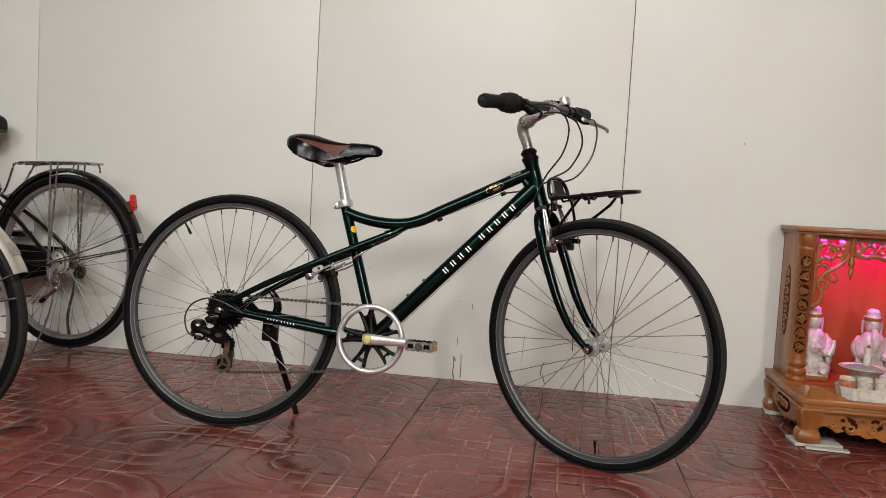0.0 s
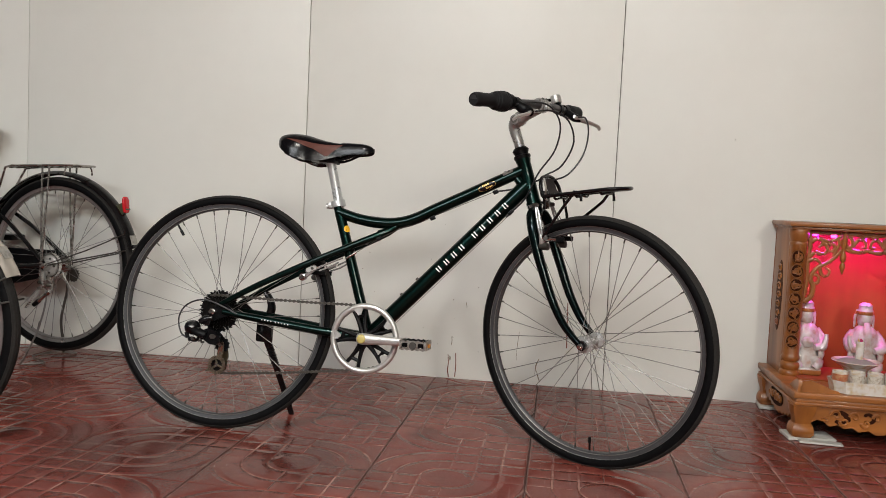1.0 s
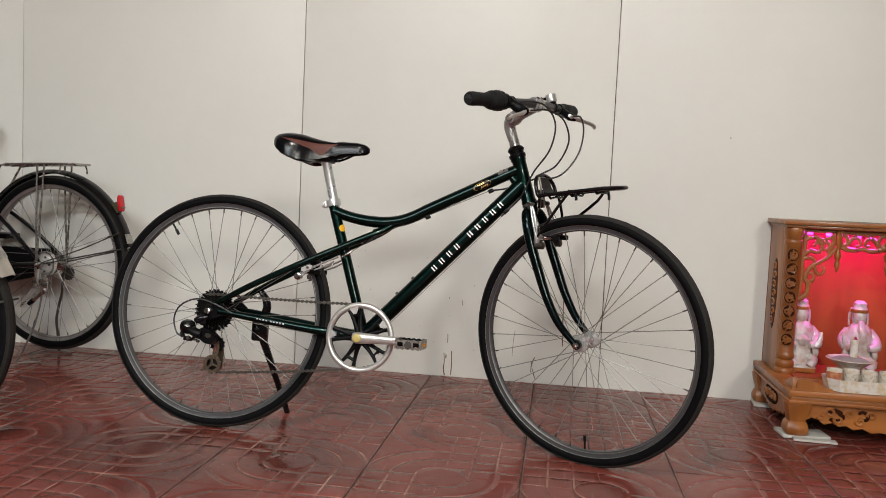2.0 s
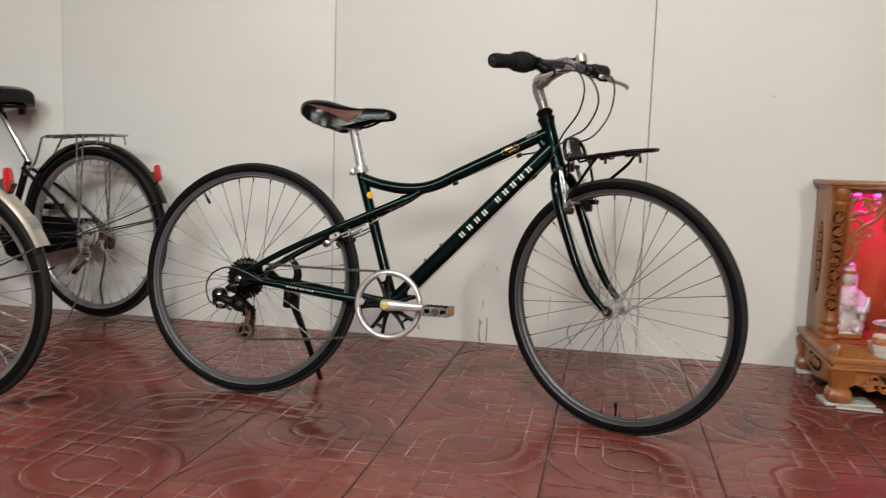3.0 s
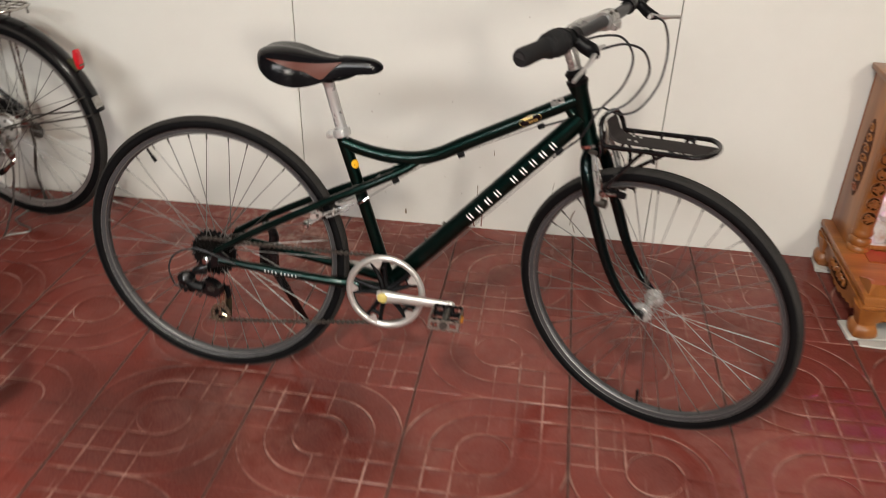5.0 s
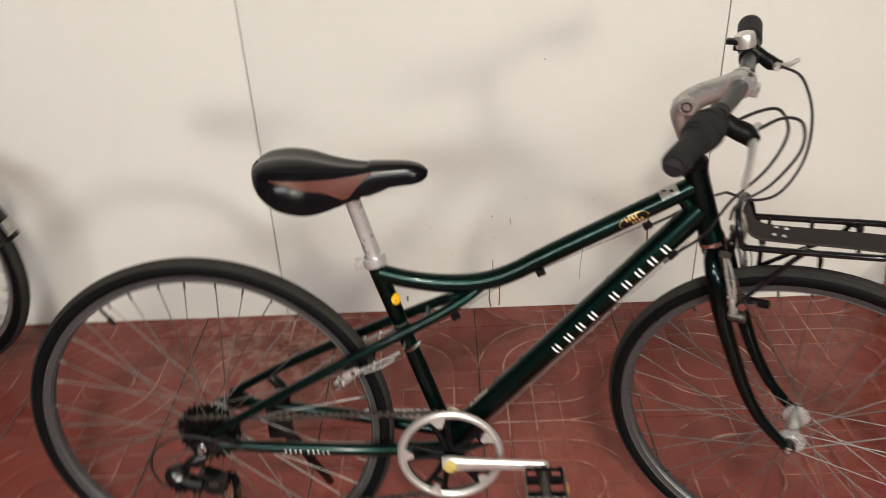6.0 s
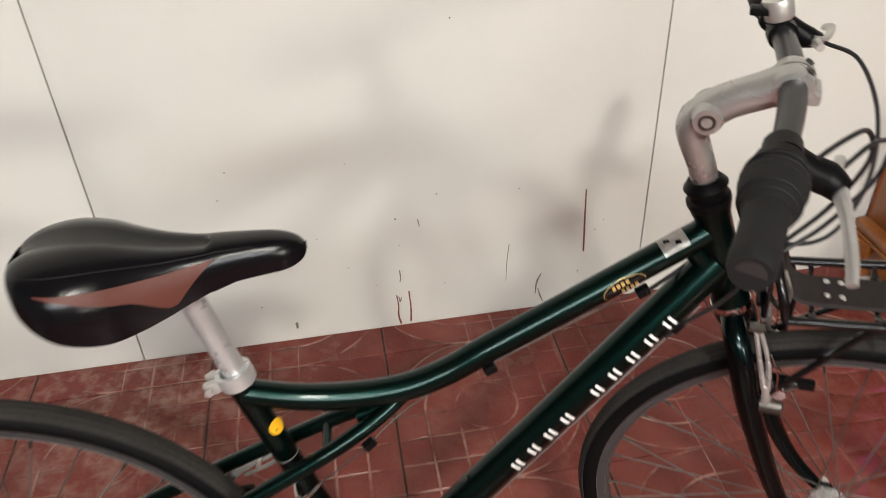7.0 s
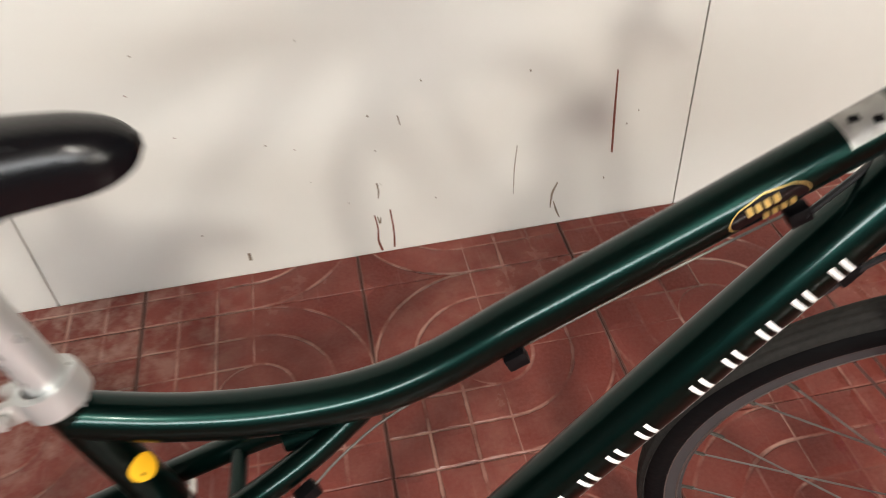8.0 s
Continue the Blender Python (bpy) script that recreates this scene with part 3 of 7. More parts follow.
    part("valve", tube([out * (d - 0.015), out * (d - 0.035), out * (d - 0.036), out * (d - 0.052)], [0.003, 0.003, 0.0045, 0.0042], 8), M_BLACKM, rim)
    return rim


# frame
frame_main = part("frame", tube([BB + (Vector((0.326, 0, 0.672)) - BB) * f for f in (0, 0.5, 1.0)], 0.0148, 18), M_GREEN, bike, "dark green metallic tubes with white lettering")
TOP = [(0.330, 0.6490), (0.3687, 0.6372), (0.400, 0.6302), (0.440, 0.6248), (0.485, 0.6240), (0.525, 0.6298), (0.565, 0.6443), (0.606, 0.6662), (0.655, 0.6910), (0.714, 0.7205), (0.777, 0.7525), (0.852, 0.7900)]
part("top_tube", tube(xz(TOP), [0.0156] * 3 + [0.0163] * 6 + [0.0165] * 3, 20, 4), M_GREEN, frame_main)
DOWN0, DOWN1 = Vector((0.868, 0, 0.7505)), Vector((0.452, 0, 0.3055))
part("down_tube", tube([DOWN0, DOWN1], 0.0218, 22), M_GREEN, frame_main)
part("bottom_bracket", lathe(bmesh.new(), [(0.0, -0.036), (0.021, -0.036), (0.0215, -0.03), (0.0215, 0.03), (0.021, 0.036), (0, 0.036)], 24, Matrix.Translation(BB) @ AXLE), M_GREEN, frame_main)


def on_axis(z):
    return HEAD + AXIS * ((z - HEAD.z) / AXIS.z)


part("head_tube", tube([on_axis(0.695), on_axis(0.703), on_axis(0.708), on_axis(0.812), on_axis(0.818), on_axis(0.823)], [0.0215, 0.0215, 0.0195, 0.0195, 0.0215, 0.0215], 22), M_GREEN, frame_main)
part("gusset", tube([(0.835, 0, 0.772), (0.85, 0, 0.755), (0.858, 0, 0.738)], [0.010, 0.013, 0.012], 12), M_GREEN, frame_main)
for s in (-1, 1):
    part("seat_stay", tube([(0.526, s * 0.002, 0.632), (0.502, s * 0.005, 0.613), (0.477, s * 0.012, 0.597), (0.446, s * 0.022, 0.582), (0.401, s * 0.030, 0.560), (0.273, s * 0.044, 0.499), (0.126, s * 0.058, 0.424), (0.02, s * 0.066, 0.362)], [0.0070, 0.0085, 0.0095, 0.0098, 0.0098, 0.0095, 0.009, 0.008], 12, 3), M_GREEN, frame_main)
    part("chain_stay", tube([(0.43, s * 0.026, 0.297), (0.36, s * 0.036, 0.303), (0.30, s * 0.047, 0.309), (0.15, s * 0.060, 0.327), (0.03, s * 0.067, 0.341)], [0.012, 0.0125, 0.012, 0.0115, 0.009], 14, 3), M_GREEN, frame_main)
    bm = outline(bmesh.new(), [(-0.018, 0.318), (0.0, 0.312), (0.035, 0.326), (0.06, 0.333), (0.06, 0.348), (0.03, 0.372), (0.02, 0.372), (0.008, 0.352), (-0.016, 0.345)], 0.006, Matrix.Translation((0, s * 0.067, 0)), 0.001)
    part("dropout", bm, M_BLACK, frame_main)
part("stay_bridge", tube([(0.415, -0.028, 0.566), (0.415, 0.028, 0.566)], 0.006, 10), M_GREEN, frame_main)
part("stay_lug", tube([(0.452, 0, 0.594), (0.478, 0, 0.602), (0.512, 0, 0.624)], [0.008, 0.010, 0.008], 12, 3), M_GREEN, frame_main)

# seat post, clamp, saddle
part("seat_post", tube([(0.334, 0, 0.648), (0.328, 0, 0.678), (0.2995, 0, 0.782), (0.2975, 0, 0.789), (0.295, 0, 0.797)], [0.0135, 0.0135, 0.0135, 0.0165, 0.015], 20), M_POST, bike)
CL = pose(0.3275, 0, 0.672, 0, -15, 0)
clamp = part("seat_clamp", ring_section(bmesh.new(), [(0.0150, -0.009), (0.0205, -0.009), (0.0212, 0), (0.0205, 0.009), (0.0150, 0.009)], 28), M_POST, bike, m=CL)
bm = bmesh.new()
for y in (-0.008, 0.008):
    block(bm, (0.016, 0.007, 0.016), (-0.026, y, 0), 0.002)
lathe(bm, [(0, -0.019), (0.0045, -0.019), (0.0045, -0.013), (0.003, -0.013), (0.003, 0.013), (0.0045, 0.013), (0.0045, 0.018), (0, 0.018)], 10, Matrix.Translation((-0.029, 0, 0)) @ AXLE)
part("clamp_bolt", bm, M_ALU, clamp)

SADDLE = [(0.147, 0.016, 0.850, 0.843), (0.150, 0.034, 0.855, 0.838), (0.157, 0.052, 0.860, 0.829), (0.170, 0.068, 0.865, 0.816), (0.190, 0.079, 0.868, 0.803), (0.212, 0.080, 0.868, 0.794), (0.238, 0.072, 0.865, 0.787), (0.262, 0.059, 0.859, 0.787), (0.290, 0.046, 0.853, 0.793), (0.320, 0.034, 0.850, 0.803), (0.350, 0.0275, 0.850, 0.812), (0.385, 0.0228, 0.8490, 0.8155), (0.400, 0.0210, 0.8472, 0.8165), (0.411, 0.0176, 0.8445, 0.8180), (0.4185, 0.0132, 0.8410, 0.8203), (0.4235, 0.0084, 0.8368, 0.8232), (0.4258, 0.0040, 0.8330, 0.8265), (0.4266, 0.0012, 0.8308, 0.8288)]


SKIN = [tuple(p) for p in curve_points(SADDLE, 6)]


def saddle_at(x, a):
    """A point of the saddle's skin: x along it, a from -1 (right edge) over the top to 1 (left edge)."""
    for p, q in zip(SKIN, SKIN[1:]):
        if x <= q[0] or q is SKIN[-1]:
            f = max(0, min(1, (x - p[0]) / max(1e-6, q[0] - p[0])))
            w, zt, zb = (p[k] + (q[k] - p[k]) * f for k in (1, 2, 3))
            break
    ang = a * math.pi / 2
    y = w * math.copysign(abs(math.sin(ang)) ** 0.72, a)
    z = zb + (zt - zb) * max(0.0, math.cos(ang)) ** 0.62
    dip = -0.006 * math.exp(-(y / 0.014) ** 2) if 0.15 < x < 0.33 else 0.0
    return Vector((x, y - 0.007, z + dip - 0.002))


bm = bmesh.new()
xs = [Vector((p[0], 0, 0)) for p in SKIN]
rows = []
NA = 24
for p in xs:
    top = [bm.verts.new(saddle_at(p.x, -1 + 2 * k / NA)) for k in range(NA + 1)]
    under = [bm.verts.new(Vector((p.x, (top[-1].co.y + 0.007) * (1 - 2 * k / 4) * 0.86 - 0.007, top[-1].co.z + 0.008))) for k in range(5)]
    rows.append(top + under)
for a, c in zip(rows, rows[1:]):
    for k in range(len(a)):
        bm.faces.new((a[k], a[(k + 1) % len(a)], c[(k + 1) % len(a)], c[k]))
bm.faces.new(rows[0]), bm.faces.new(rows[-1][::-1])
saddle = part("saddle", bm, M_SADDLE, bike, "black vinyl saddle with red-brown side panels")
for s in (-1, 1):
    bm = bmesh.new()
    grid = []
    for i in range(25):
        f = i / 24
        x = 0.186 + f * 0.154
        hi = 0.66 - 0.09 * f
        if f < 0.45:
            lo = 0.675 + 0.13 * f / 0.45
        elif f < 0.74:
            k = (f - 0.45) / 0.29
            lo = 0.805 + 0.175 * k * k * (3 - 2 * k)
        else:
            k = (f - 0.74) / 0.26
            lo = 0.98 + (hi + 0.01 - 0.98) * k ** 1.4
        grid.append([saddle_at(x, s * (hi + (max(lo, hi + 0.004) - hi) * k / 6)) for k in range(7)])
    outer = []
    for row in grid:
        outer.append([bm.verts.new(p + Vector((0, s * 0.0014, 0.0008))) for p in row])
    for a, c in zip(outer, outer[1:]):
        for k in range(6):
            bm.faces.new((a[k], a[k + 1], c[k + 1], c[k]))
    part("side_panel", bm, M_BROWN, saddle, "red-brown vinyl side panel")
for s in (-1, 1):
    seam = [saddle_at(0.158 + 0.0095 * i, s * (0.50 - 0.012 * i + 0.0004 * i * i)) for i in range(24)]
    part("seam", tube(seam, 0.0006, 5), M_GRIP, saddle)
    part("saddle_rail", tube([(0.165, s * 0.032, 0.812), (0.20, s * 0.024, 0.797), (0.26, s * 0.022, 0.795), (0.33, s * 0.018, 0.797), (0.39, s * 0.010, 0.822)], 0.0035, 8, 3), M_BLACKM, saddle)
bm = block(bmesh.new(), (0.05, 0.056, 0.018), (0.292, 0, 0.797), 0.006)
part("saddle_clamp", bm, M_BLACKM, saddle)

# fork and front end, built straight ahead and turned about the head tube
fork = part("fork", tube([on_axis(0.694), on_axis(0.678), on_axis(0.665)], [0.019, 0.021, 0.016], 20), M_FORK, bike, "dark green curved fork", STEER)
for s in (-1, 1):
    part("fork_leg", tube([(0.895, s * 0.010, 0.681), (0.902, s * 0.034, 0.670), (0.913, s * 0.047, 0.640), (0.927, s * 0.0515, 0.590), (0.952, s * 0.053, 0.520), (0.979, s * 0.053, 0.450), (1.012, s * 0.053, 0.390), (1.044, s * 0.051, 0.353), (1.062, s * 0.050, 0.336)], [0.013, 0.0145, 0.0148, 0.0142, 0.013, 0.0118, 0.0105, 0.0092, 0.0085], 14, 3), M_FORK, fork)
    part("fork_end", lathe(bmesh.new(), [(0, -0.004), (0.0135, -0.004), (0.0135, 0.004), (0, 0.004)], 16, Matrix.Translation((1.068, s * 0.048, 0.333)) @ AXLE), M_BLACK, fork)
    part("axle_nut", lathe(bmesh.new(), [(0, -0.006), (0.0085, -0.006), (0.0085, 0.005), (0.005, 0.006), (0.005, 0.012), (0, 0.012)], 6, Matrix.Translation((1.07, s * 0.057, 0.332)) @ (AXLE if s < 0 else AXLE.inverted())), M_CHROME, fork)
part("crown_ring", tube([on_axis(0.690), on_axis(0.697)], 0.0225, 22), M_CHROME, fork)

bm = bmesh.new()
sweep(bm, [on_axis(z) for z in (0.822, 0.826, 0.832, 0.834, 0.838, 0.846, 0.848, 0.854)], [0.0215, 0.0235, 0.0235, 0.0195, 0.0195, 0.0235, 0.0225, 0.0175], 22)
part("headset", bm, M_BLACKM, bike, "black headset nuts", STEER)
stem = part("stem", tube([on_axis(0.845), on_axis(0.872), (0.823, 0, 0.905), (0.825, 0, 0.922), (0.838, 0, 0.934)], [0.0140, 0.0145, 0.0160, 0.0185, 0.0175], 18, 4), M_STEM, bike, "adjustable satin aluminium stem", STEER)
part("stem_arm", tube([(0.832, 0, 0.929), (0.852, 0, 0.944), (0.880, 0, 0.957), (0.902, 0, 0.9675)], [0.0190, 0.0180, 0.0180, 0.0195], 16, 4, flat=1.1), M_STEM, stem)
bm = bmesh.new()
lathe(bm, [(0, -0.027), (0.0055, -0.027), (0.0055, -0.0245), (0.0085, -0.0245), (0.010, -0.026), (0.0135, -0.024), (0.0165, -0.016), (0.0165, 0.016), (0.0135, 0.024), (0.0085, 0.0245), (0, 0.0245)], 24, Matrix.Translation((0.835, 0, 0.931)) @ AXLE)
part("pivot_bolt", bm, M_STEM, stem)
part("bolt_recess", ring_section(bmesh.new(), [(0.0056, 0.0240), (0.0086, 0.0240), (0.0086, 0.0252), (0.0056, 0.0252)], 24, Matrix.Translation((0.835, 0, 0.931)) @ AXLE), M_STEEL, stem)
bm = bmesh.new()
ring_section(bm, [(0.0125, -0.019), (0.0185, -0.019), (0.0205, -0.012), (0.0205, 0.012), (0.0185, 0.019), (0.0125, 0.019)], 28, Matrix.Translation((0.905, 0, 0.968)) @ AXLE)
block(bm, (0.012, 0.028, 0.016), (0.925, 0, 0.960), 0.003)
part("bar_clamp", bm, M_STEM, stem)
part("clamp_seam", ring_section(bmesh.new(), [(0.0206, -0.0006), (0.0209, -0.0006), (0.0209, 0.0006), (0.0206, 0.0006)], 28, Matrix.Translation((0.905, 0, 0.968)) @ AXLE), M_STEEL, stem)
for y in (-0.010, 0.010):
    q = Matrix.Translation((0.905, y, 0.968)) @ Matrix.Rotation(radians(35), 4, "Y") @ Matrix.Translation((0, 0, 0.0205))
    part("clamp_bolt", lathe(bmesh.new(), [(0.0042, -0.001), (0.0042, 0.0016), (0.0026, 0.0018), (0.0024, 0.0006), (0, 0.0006)], 14, q), M_STEEL, stem)

BAR = [(0.875, -0.287, 0.963), (0.885, -0.21, 0.965), (0.899, -0.10, 0.966), (0.905, -0.03, 0.968), (0.905, 0.03, 0.968), (0.899, 0.10, 0.967), (0.884, 0.20, 0.966), (0.872, 0.282, 0.967)]
bar = part("handlebar", tube(BAR, [0.0111, 0.0111, 0.0115, 0.0127, 0.0127, 0.0115, 0.0111, 0.0111], 16, 4), mat("dark_grey_bar_paint", (0.035, 0.035, 0.037), 0.35, metal=0.3, vary=0.15, scale=100), bike, "dark grey handlebar with rubber grips", STEER)
bars = curve_points(BAR, 12)


def bar_at(y):
    return min(bars, key=lambda p: abs(p.y - y))


part("grip", tube([bar_at(y) for y in (-0.2865, -0.280, -0.268, -0.250, -0.230, -0.210)], [0.0150, 0.0176, 0.0180, 0.0170, 0.0170, 0.0180], 20), M_GRIP, bar, "ribbed black rubber grip")
bm = tube([bar_at(y) for y in (-0.220, -0.212, -0.203, -0.193, -0.182, -0.172, -0.164, -0.158)], [0.0178, 0.0200, 0.0228, 0.0250, 0.0262, 0.0258, 0.0226, 0.0160], 24)
shifter = part("twist_shifter", bm, M_GRIP, bar)
for k in range(9):
    y = -0.208 + 0.0050 * k
    rr = [0.0213, 0.0227, 0.0239, 0.0248, 0.0255, 0.0260, 0.0262, 0.0260, 0.0252][k]
    d = (bar_at(y - 0.004) - bar_at(y + 0.004)).normalized()
    part("grip_rib", tube([bar_at(y) - d * 0.0011, bar_at(y), bar_at(y) + d * 0.0011], [rr - 0.0004, rr + 0.0005, rr - 0.0004], 28), M_GRIP, shifter)
part("shifter_collar", tube([bar_at(-0.157), bar_at(-0.140)], 0.021, 18), M_BLACKM, shifter)
part("grip", tube([bar_at(y) for y in (0.193, 0.199, 0.215, 0.240, 0.262, 0.275, 0.282)], [0.0170, 0.0205, 0.0202, 0.0202, 0.0206, 0.0205, 0.0165], 20), M_GRIP, bar, "ribbed black rubber grip")
for s in (-1, 1):
    y0 = s * 0.128 if s < 0 else 0.168
    p = bar_at(y0)
    bm = bmesh.new()
    sweep(bm, [p + Vector((0, -0.010, 0)), p + Vector((0, 0.010, 0))], 0.0165, 16)
    sweep(bm, [p + Vector((0.006, 0, -0.002)), p + Vector((0.022, 0, -0.014)), p + Vector((0.038, -s * 0.004, -0.022)), p + Vector((0.050, s * 0.006, -0.027))], [0.010, 0.011, 0.012, 0.008] if s > 0 else [0.012, 0.014, 0.0150, 0.011], 12, 2)
    body = part("brake_lever_body", bm, M_BLACKM, bar)
    bow = 1.0 if s > 0 else 0.35
    bm = tube([p + Vector((0.042, -s * 0.012, -0.022)), p + Vector((0.048 + 0.008 * bow, s * 0.012, -0.030)), p + Vector((0.049 + 0.017 * bow, s * 0.045, -0.036)), p + Vector((0.050 + 0.020 * bow, s * 0.080, -0.043)), p + Vector((0.052 + 0.014 * bow, s * 0.098, -0.050))], [0.0070, 0.0072, 0.0056, 0.0056, 0.0050], 10, 3, flat=0.7)
    part("brake_lever", bm, M_ALU, body, "silver brake lever")
    part("barrel_adjuster", tube([p + Vector((0.046, -s * 0.016, -0.022)), p + Vector((0.050, -s * 0.034, -0.020))], [0.0052, 0.0045], 10), M_ALU, body)
p = bar_at(0.112) + Vector((-0.006, 0, 0.016))
bell = part("bell", lathe(bmesh.new(), [(0.0, 0.001), (0.0148, 0.001), (0.0158, 0.004), (0.0158, 0.018), (0.0146, 0.0225), (0.010, 0.0246), (0.0, 0.0252)], 24, Matrix.Translation(p) @ Matrix.Rotation(radians(-14), 4, "Y")), M_SATIN, bar, "small chromed bell")
bm = block(bmesh.new(), (0.020, 0.015, 0.008), p + Vector((-0.020, -0.006, 0.010)), 0.002)
block(bm, (0.030, 0.014, 0.008), p + Vector((-0.004, 0, -0.001)), 0.002)
sweep(bm, [bar_at(0.104), bar_at(0.120)], 0.0155, 16)
part("bell_striker", bm, M_BLACKM, bell)

# wheels
wheel("rear_wheel", bike, HUB_R, REAR_R, 0.036, 0.3118, valve=124, turn=0.105, hub_mat=M_HUB)
wheel("front_wheel", bike, HUB_F, FRONT_R, 0.036, 0.3095, STEER, valve=-89, turn=-0.035, hub_half=0.033, flange=0.0235, hub_mat=M_HUB)

# drive train, on the right-hand side
RING = Matrix.Translation(BB + Vector((0, -0.052, -0.001)))
ring = part("chain_guard", ring_section(bmesh.new(), [(0.0815, -0.0035), (0.0835, 0.000), (0.0870, 0.0026), (0.0905, 0.0033), (0.0945, 0.0022), (0.0972, -0.0002), (0.0985, -0.0035), (0.096, -0.005), (0.086, -0.005)], 96, RING @ AXLE), M_SATIN, bike, "satin aluminium chain guard ring")
part("chainring", ring_section(bmesh.new(), [(0.082, -0.012), (0.0895, -0.012), (0.0905, -0.0105), (0.0895, -0.009), (0.082, -0.009)], 88, RING @ AXLE), M_STEEL, ring)
for k in range(5):
    a = radians(90 + 72 * k + 14)
    bm = bmesh.new()
    for s in (-1, 1):
        d = Vector((math.cos(a), 0, math.sin(a)))
        n = Vector((-math.sin(a), 0, math.cos(a)))
        base = RING.translation + Vector((0, 0.0085, 0))
        sweep(bm, [base + d * 0.012 + n * s * 0.005, base + d * 0.030 + n * s * 0.0056, base + d * 0.050 + n * s * 0.0095, base + d * 0.068 + n * s * 0.0140, base + d * 0.085 + n * s * 0.0190], [0.0090, 0.0072, 0.0056, 0.0052, 0.0058], 8, 3)
    sweep(bm, [base + d * 0.064 - n * 0.0125, base + d * 0.064 + n * 0.0125], 0.0050, 8)
    part("spider_arm", bm, M_BLACKM, ring)
    q = RING @ Matrix.Rotation(-(a - math.pi / 2), 4, "Y")
    bm = outline(bmesh.new(), [(-0.014, 0.085), (0.014, 0.085), (0.0035, 0.067), (-0.0035, 0.067)], 0.004, q @ Matrix.Translation((0, -0.002, 0)))
    part("guard_tab", bm, M_SATIN, ring)
for s, end in ((-1, Vector((0.165, 0, 0.001))), (1, Vector((-0.165, 0, -0.001)))):
    y = s * 0.072
    c0, c1 = BB + Vector((0, y, 0)), BB + end + Vector((0, y + s * 0.010, 0))
    crank = part("crank", tube([c0 - end * 0.09, c0, c0 + (c1 - c0) * 0.35, c0 + (c1 - c0) * 0.9, c1, c1 + end * 0.06], [0.012, 0.0165, 0.0125, 0.0105, 0.0115, 0.008], 14, 3, flat=0.62, side=(0, 0, 1)), M_SATIN, bike)
    part("axle_cap", lathe(bmesh.new(), [(0, 0.013), (0.009, 0.013), (0.0118, 0.0115), (0.0125, 0.008), (0.0125, 0.0)], 24, Matrix.Translation(c0) @ (AXLE if s < 0 else AXLE.inverted())), M_CAP, crank, "yellowed plastic cap")
    if s > 0:
        part("crank_eye", lathe(bmesh.new(), [(0, 0.0074), (0.0062, 0.0074), (0.0066, 0.0062)], 16, Matrix.Translation(c1) @ Matrix.Rotation(radians(-90), 4, "X")), M_BLACKM, crank)
        continue
    pc = c1 + Vector((0, s * 0.058, 0.000))
    bm = bmesh.new()
    lathe(bm, [(0, -0.058), (0.006, -0.058), (0.0075, -0.045), (0.009, -0.03), (0.0095, 0.03), (0.009, 0.042), (0, 0.042)], 14, Matrix.Translation(pc) @ (AXLE.inverted() if s > 0 else AXLE))
    pedal = part("pedal", bm, M_STEEL, bike, "metal cage pedal with amber reflectors")
    for dx in (-1, 1):
        bm = bmesh.new()
        pts = []
        for i in range(11):
            x = -0.038 + 0.076 * i / 10
            pts.append((x, 0.0115 + (0.003 if i % 2 else 0.0)))
        pts += [(0.038, -0.0115), (-0.038, -0.0115)]
        outline(bm, pts, 0.0025, Matrix.Translation(pc + Vector((dx * 0.034, 0, 0))) @ Matrix.Rotation(radians(90), 4, "Z"))
        part("cage_plate", bm, M_PEDAL, pedal)
        if dx > 0:
            part("reflector", block(bmesh.new(), (0.004, 0.018, 0.009), pc + Vector((dx * 0.0375, 0, 0)), 0.0012), M_AMBER, pedal)
    part("end_cap", lathe(bmesh.new(), [(0, 0.0415), (0.008, 0.0415), (0.0095, 0.039), (0.0095, 0.035)], 16, Matrix.Translation(pc) @ (AXLE if s < 0 else AXLE.inverted())), M_BLACKM, pedal)
    for dy in (-1, 1):
        teeth = [(-0.034 + 0.0068 * i, 0.0105 + (0.003 if i % 2 else 0.0)) for i in range(11)]
        bm = bmesh.new()
        q = Matrix.Translation(pc + Vector((0, dy * 0.037, 0)))
        outline(bm, teeth + [(0.034, 0.0062), (-0.034, 0.0062)], 0.003, q)
        outline(bm, [(x, -z) for x, z in teeth[::-1]] + [(-0.034, -0.0062), (0.034, -0.0062)], 0.003, q)
        for ex in (-0.0315, -0.011, 0.011, 0.0315):
            block(bm, (0.005, 0.003, 0.0130), q @ Vector((ex, 0, 0)), 0.0006)
        part("cage_side", bm, M_PEDAL if dy == s else M_BLACKM, pedal)
        part("pedal_web", block(bmesh.new(), (0.064, 0.007, 0.012), pc + Vector((0, dy * 0.017, 0)), 0.002), M_BLACKM, pedal)

bm = lathe(bmesh.new(), [(0, 0.028), (0.022, 0.028), (0.021, 0.064), (0.006, 0.066), (0.006, 0.078), (0, 0.078)], 20, Matrix.Translation(HUB_R) @ AXLE)
freewheel = part("freewheel", bm, M_SPROCKET, bike)
for k, r in enumerate((0.050, 0.046, 0.042, 0.037, 0.033, 0.029, 0.025)):
    teeth = int(r * 620)
    prof = []
    for i in range(teeth * 2):
        a = math.pi * i / teeth
        rr = r + (0.0022 if i % 2 else -0.0016)
        prof.append((rr * math.cos(a), rr * math.sin(a)))
    part("sprocket", outline(bmesh.new(), prof, 0.0022, Matrix.Translation(HUB_R + Vector((0, -0.030 - 0.0050 * k, 0)))), M_SPROCKET, freewheel)
bm = bmesh.new()
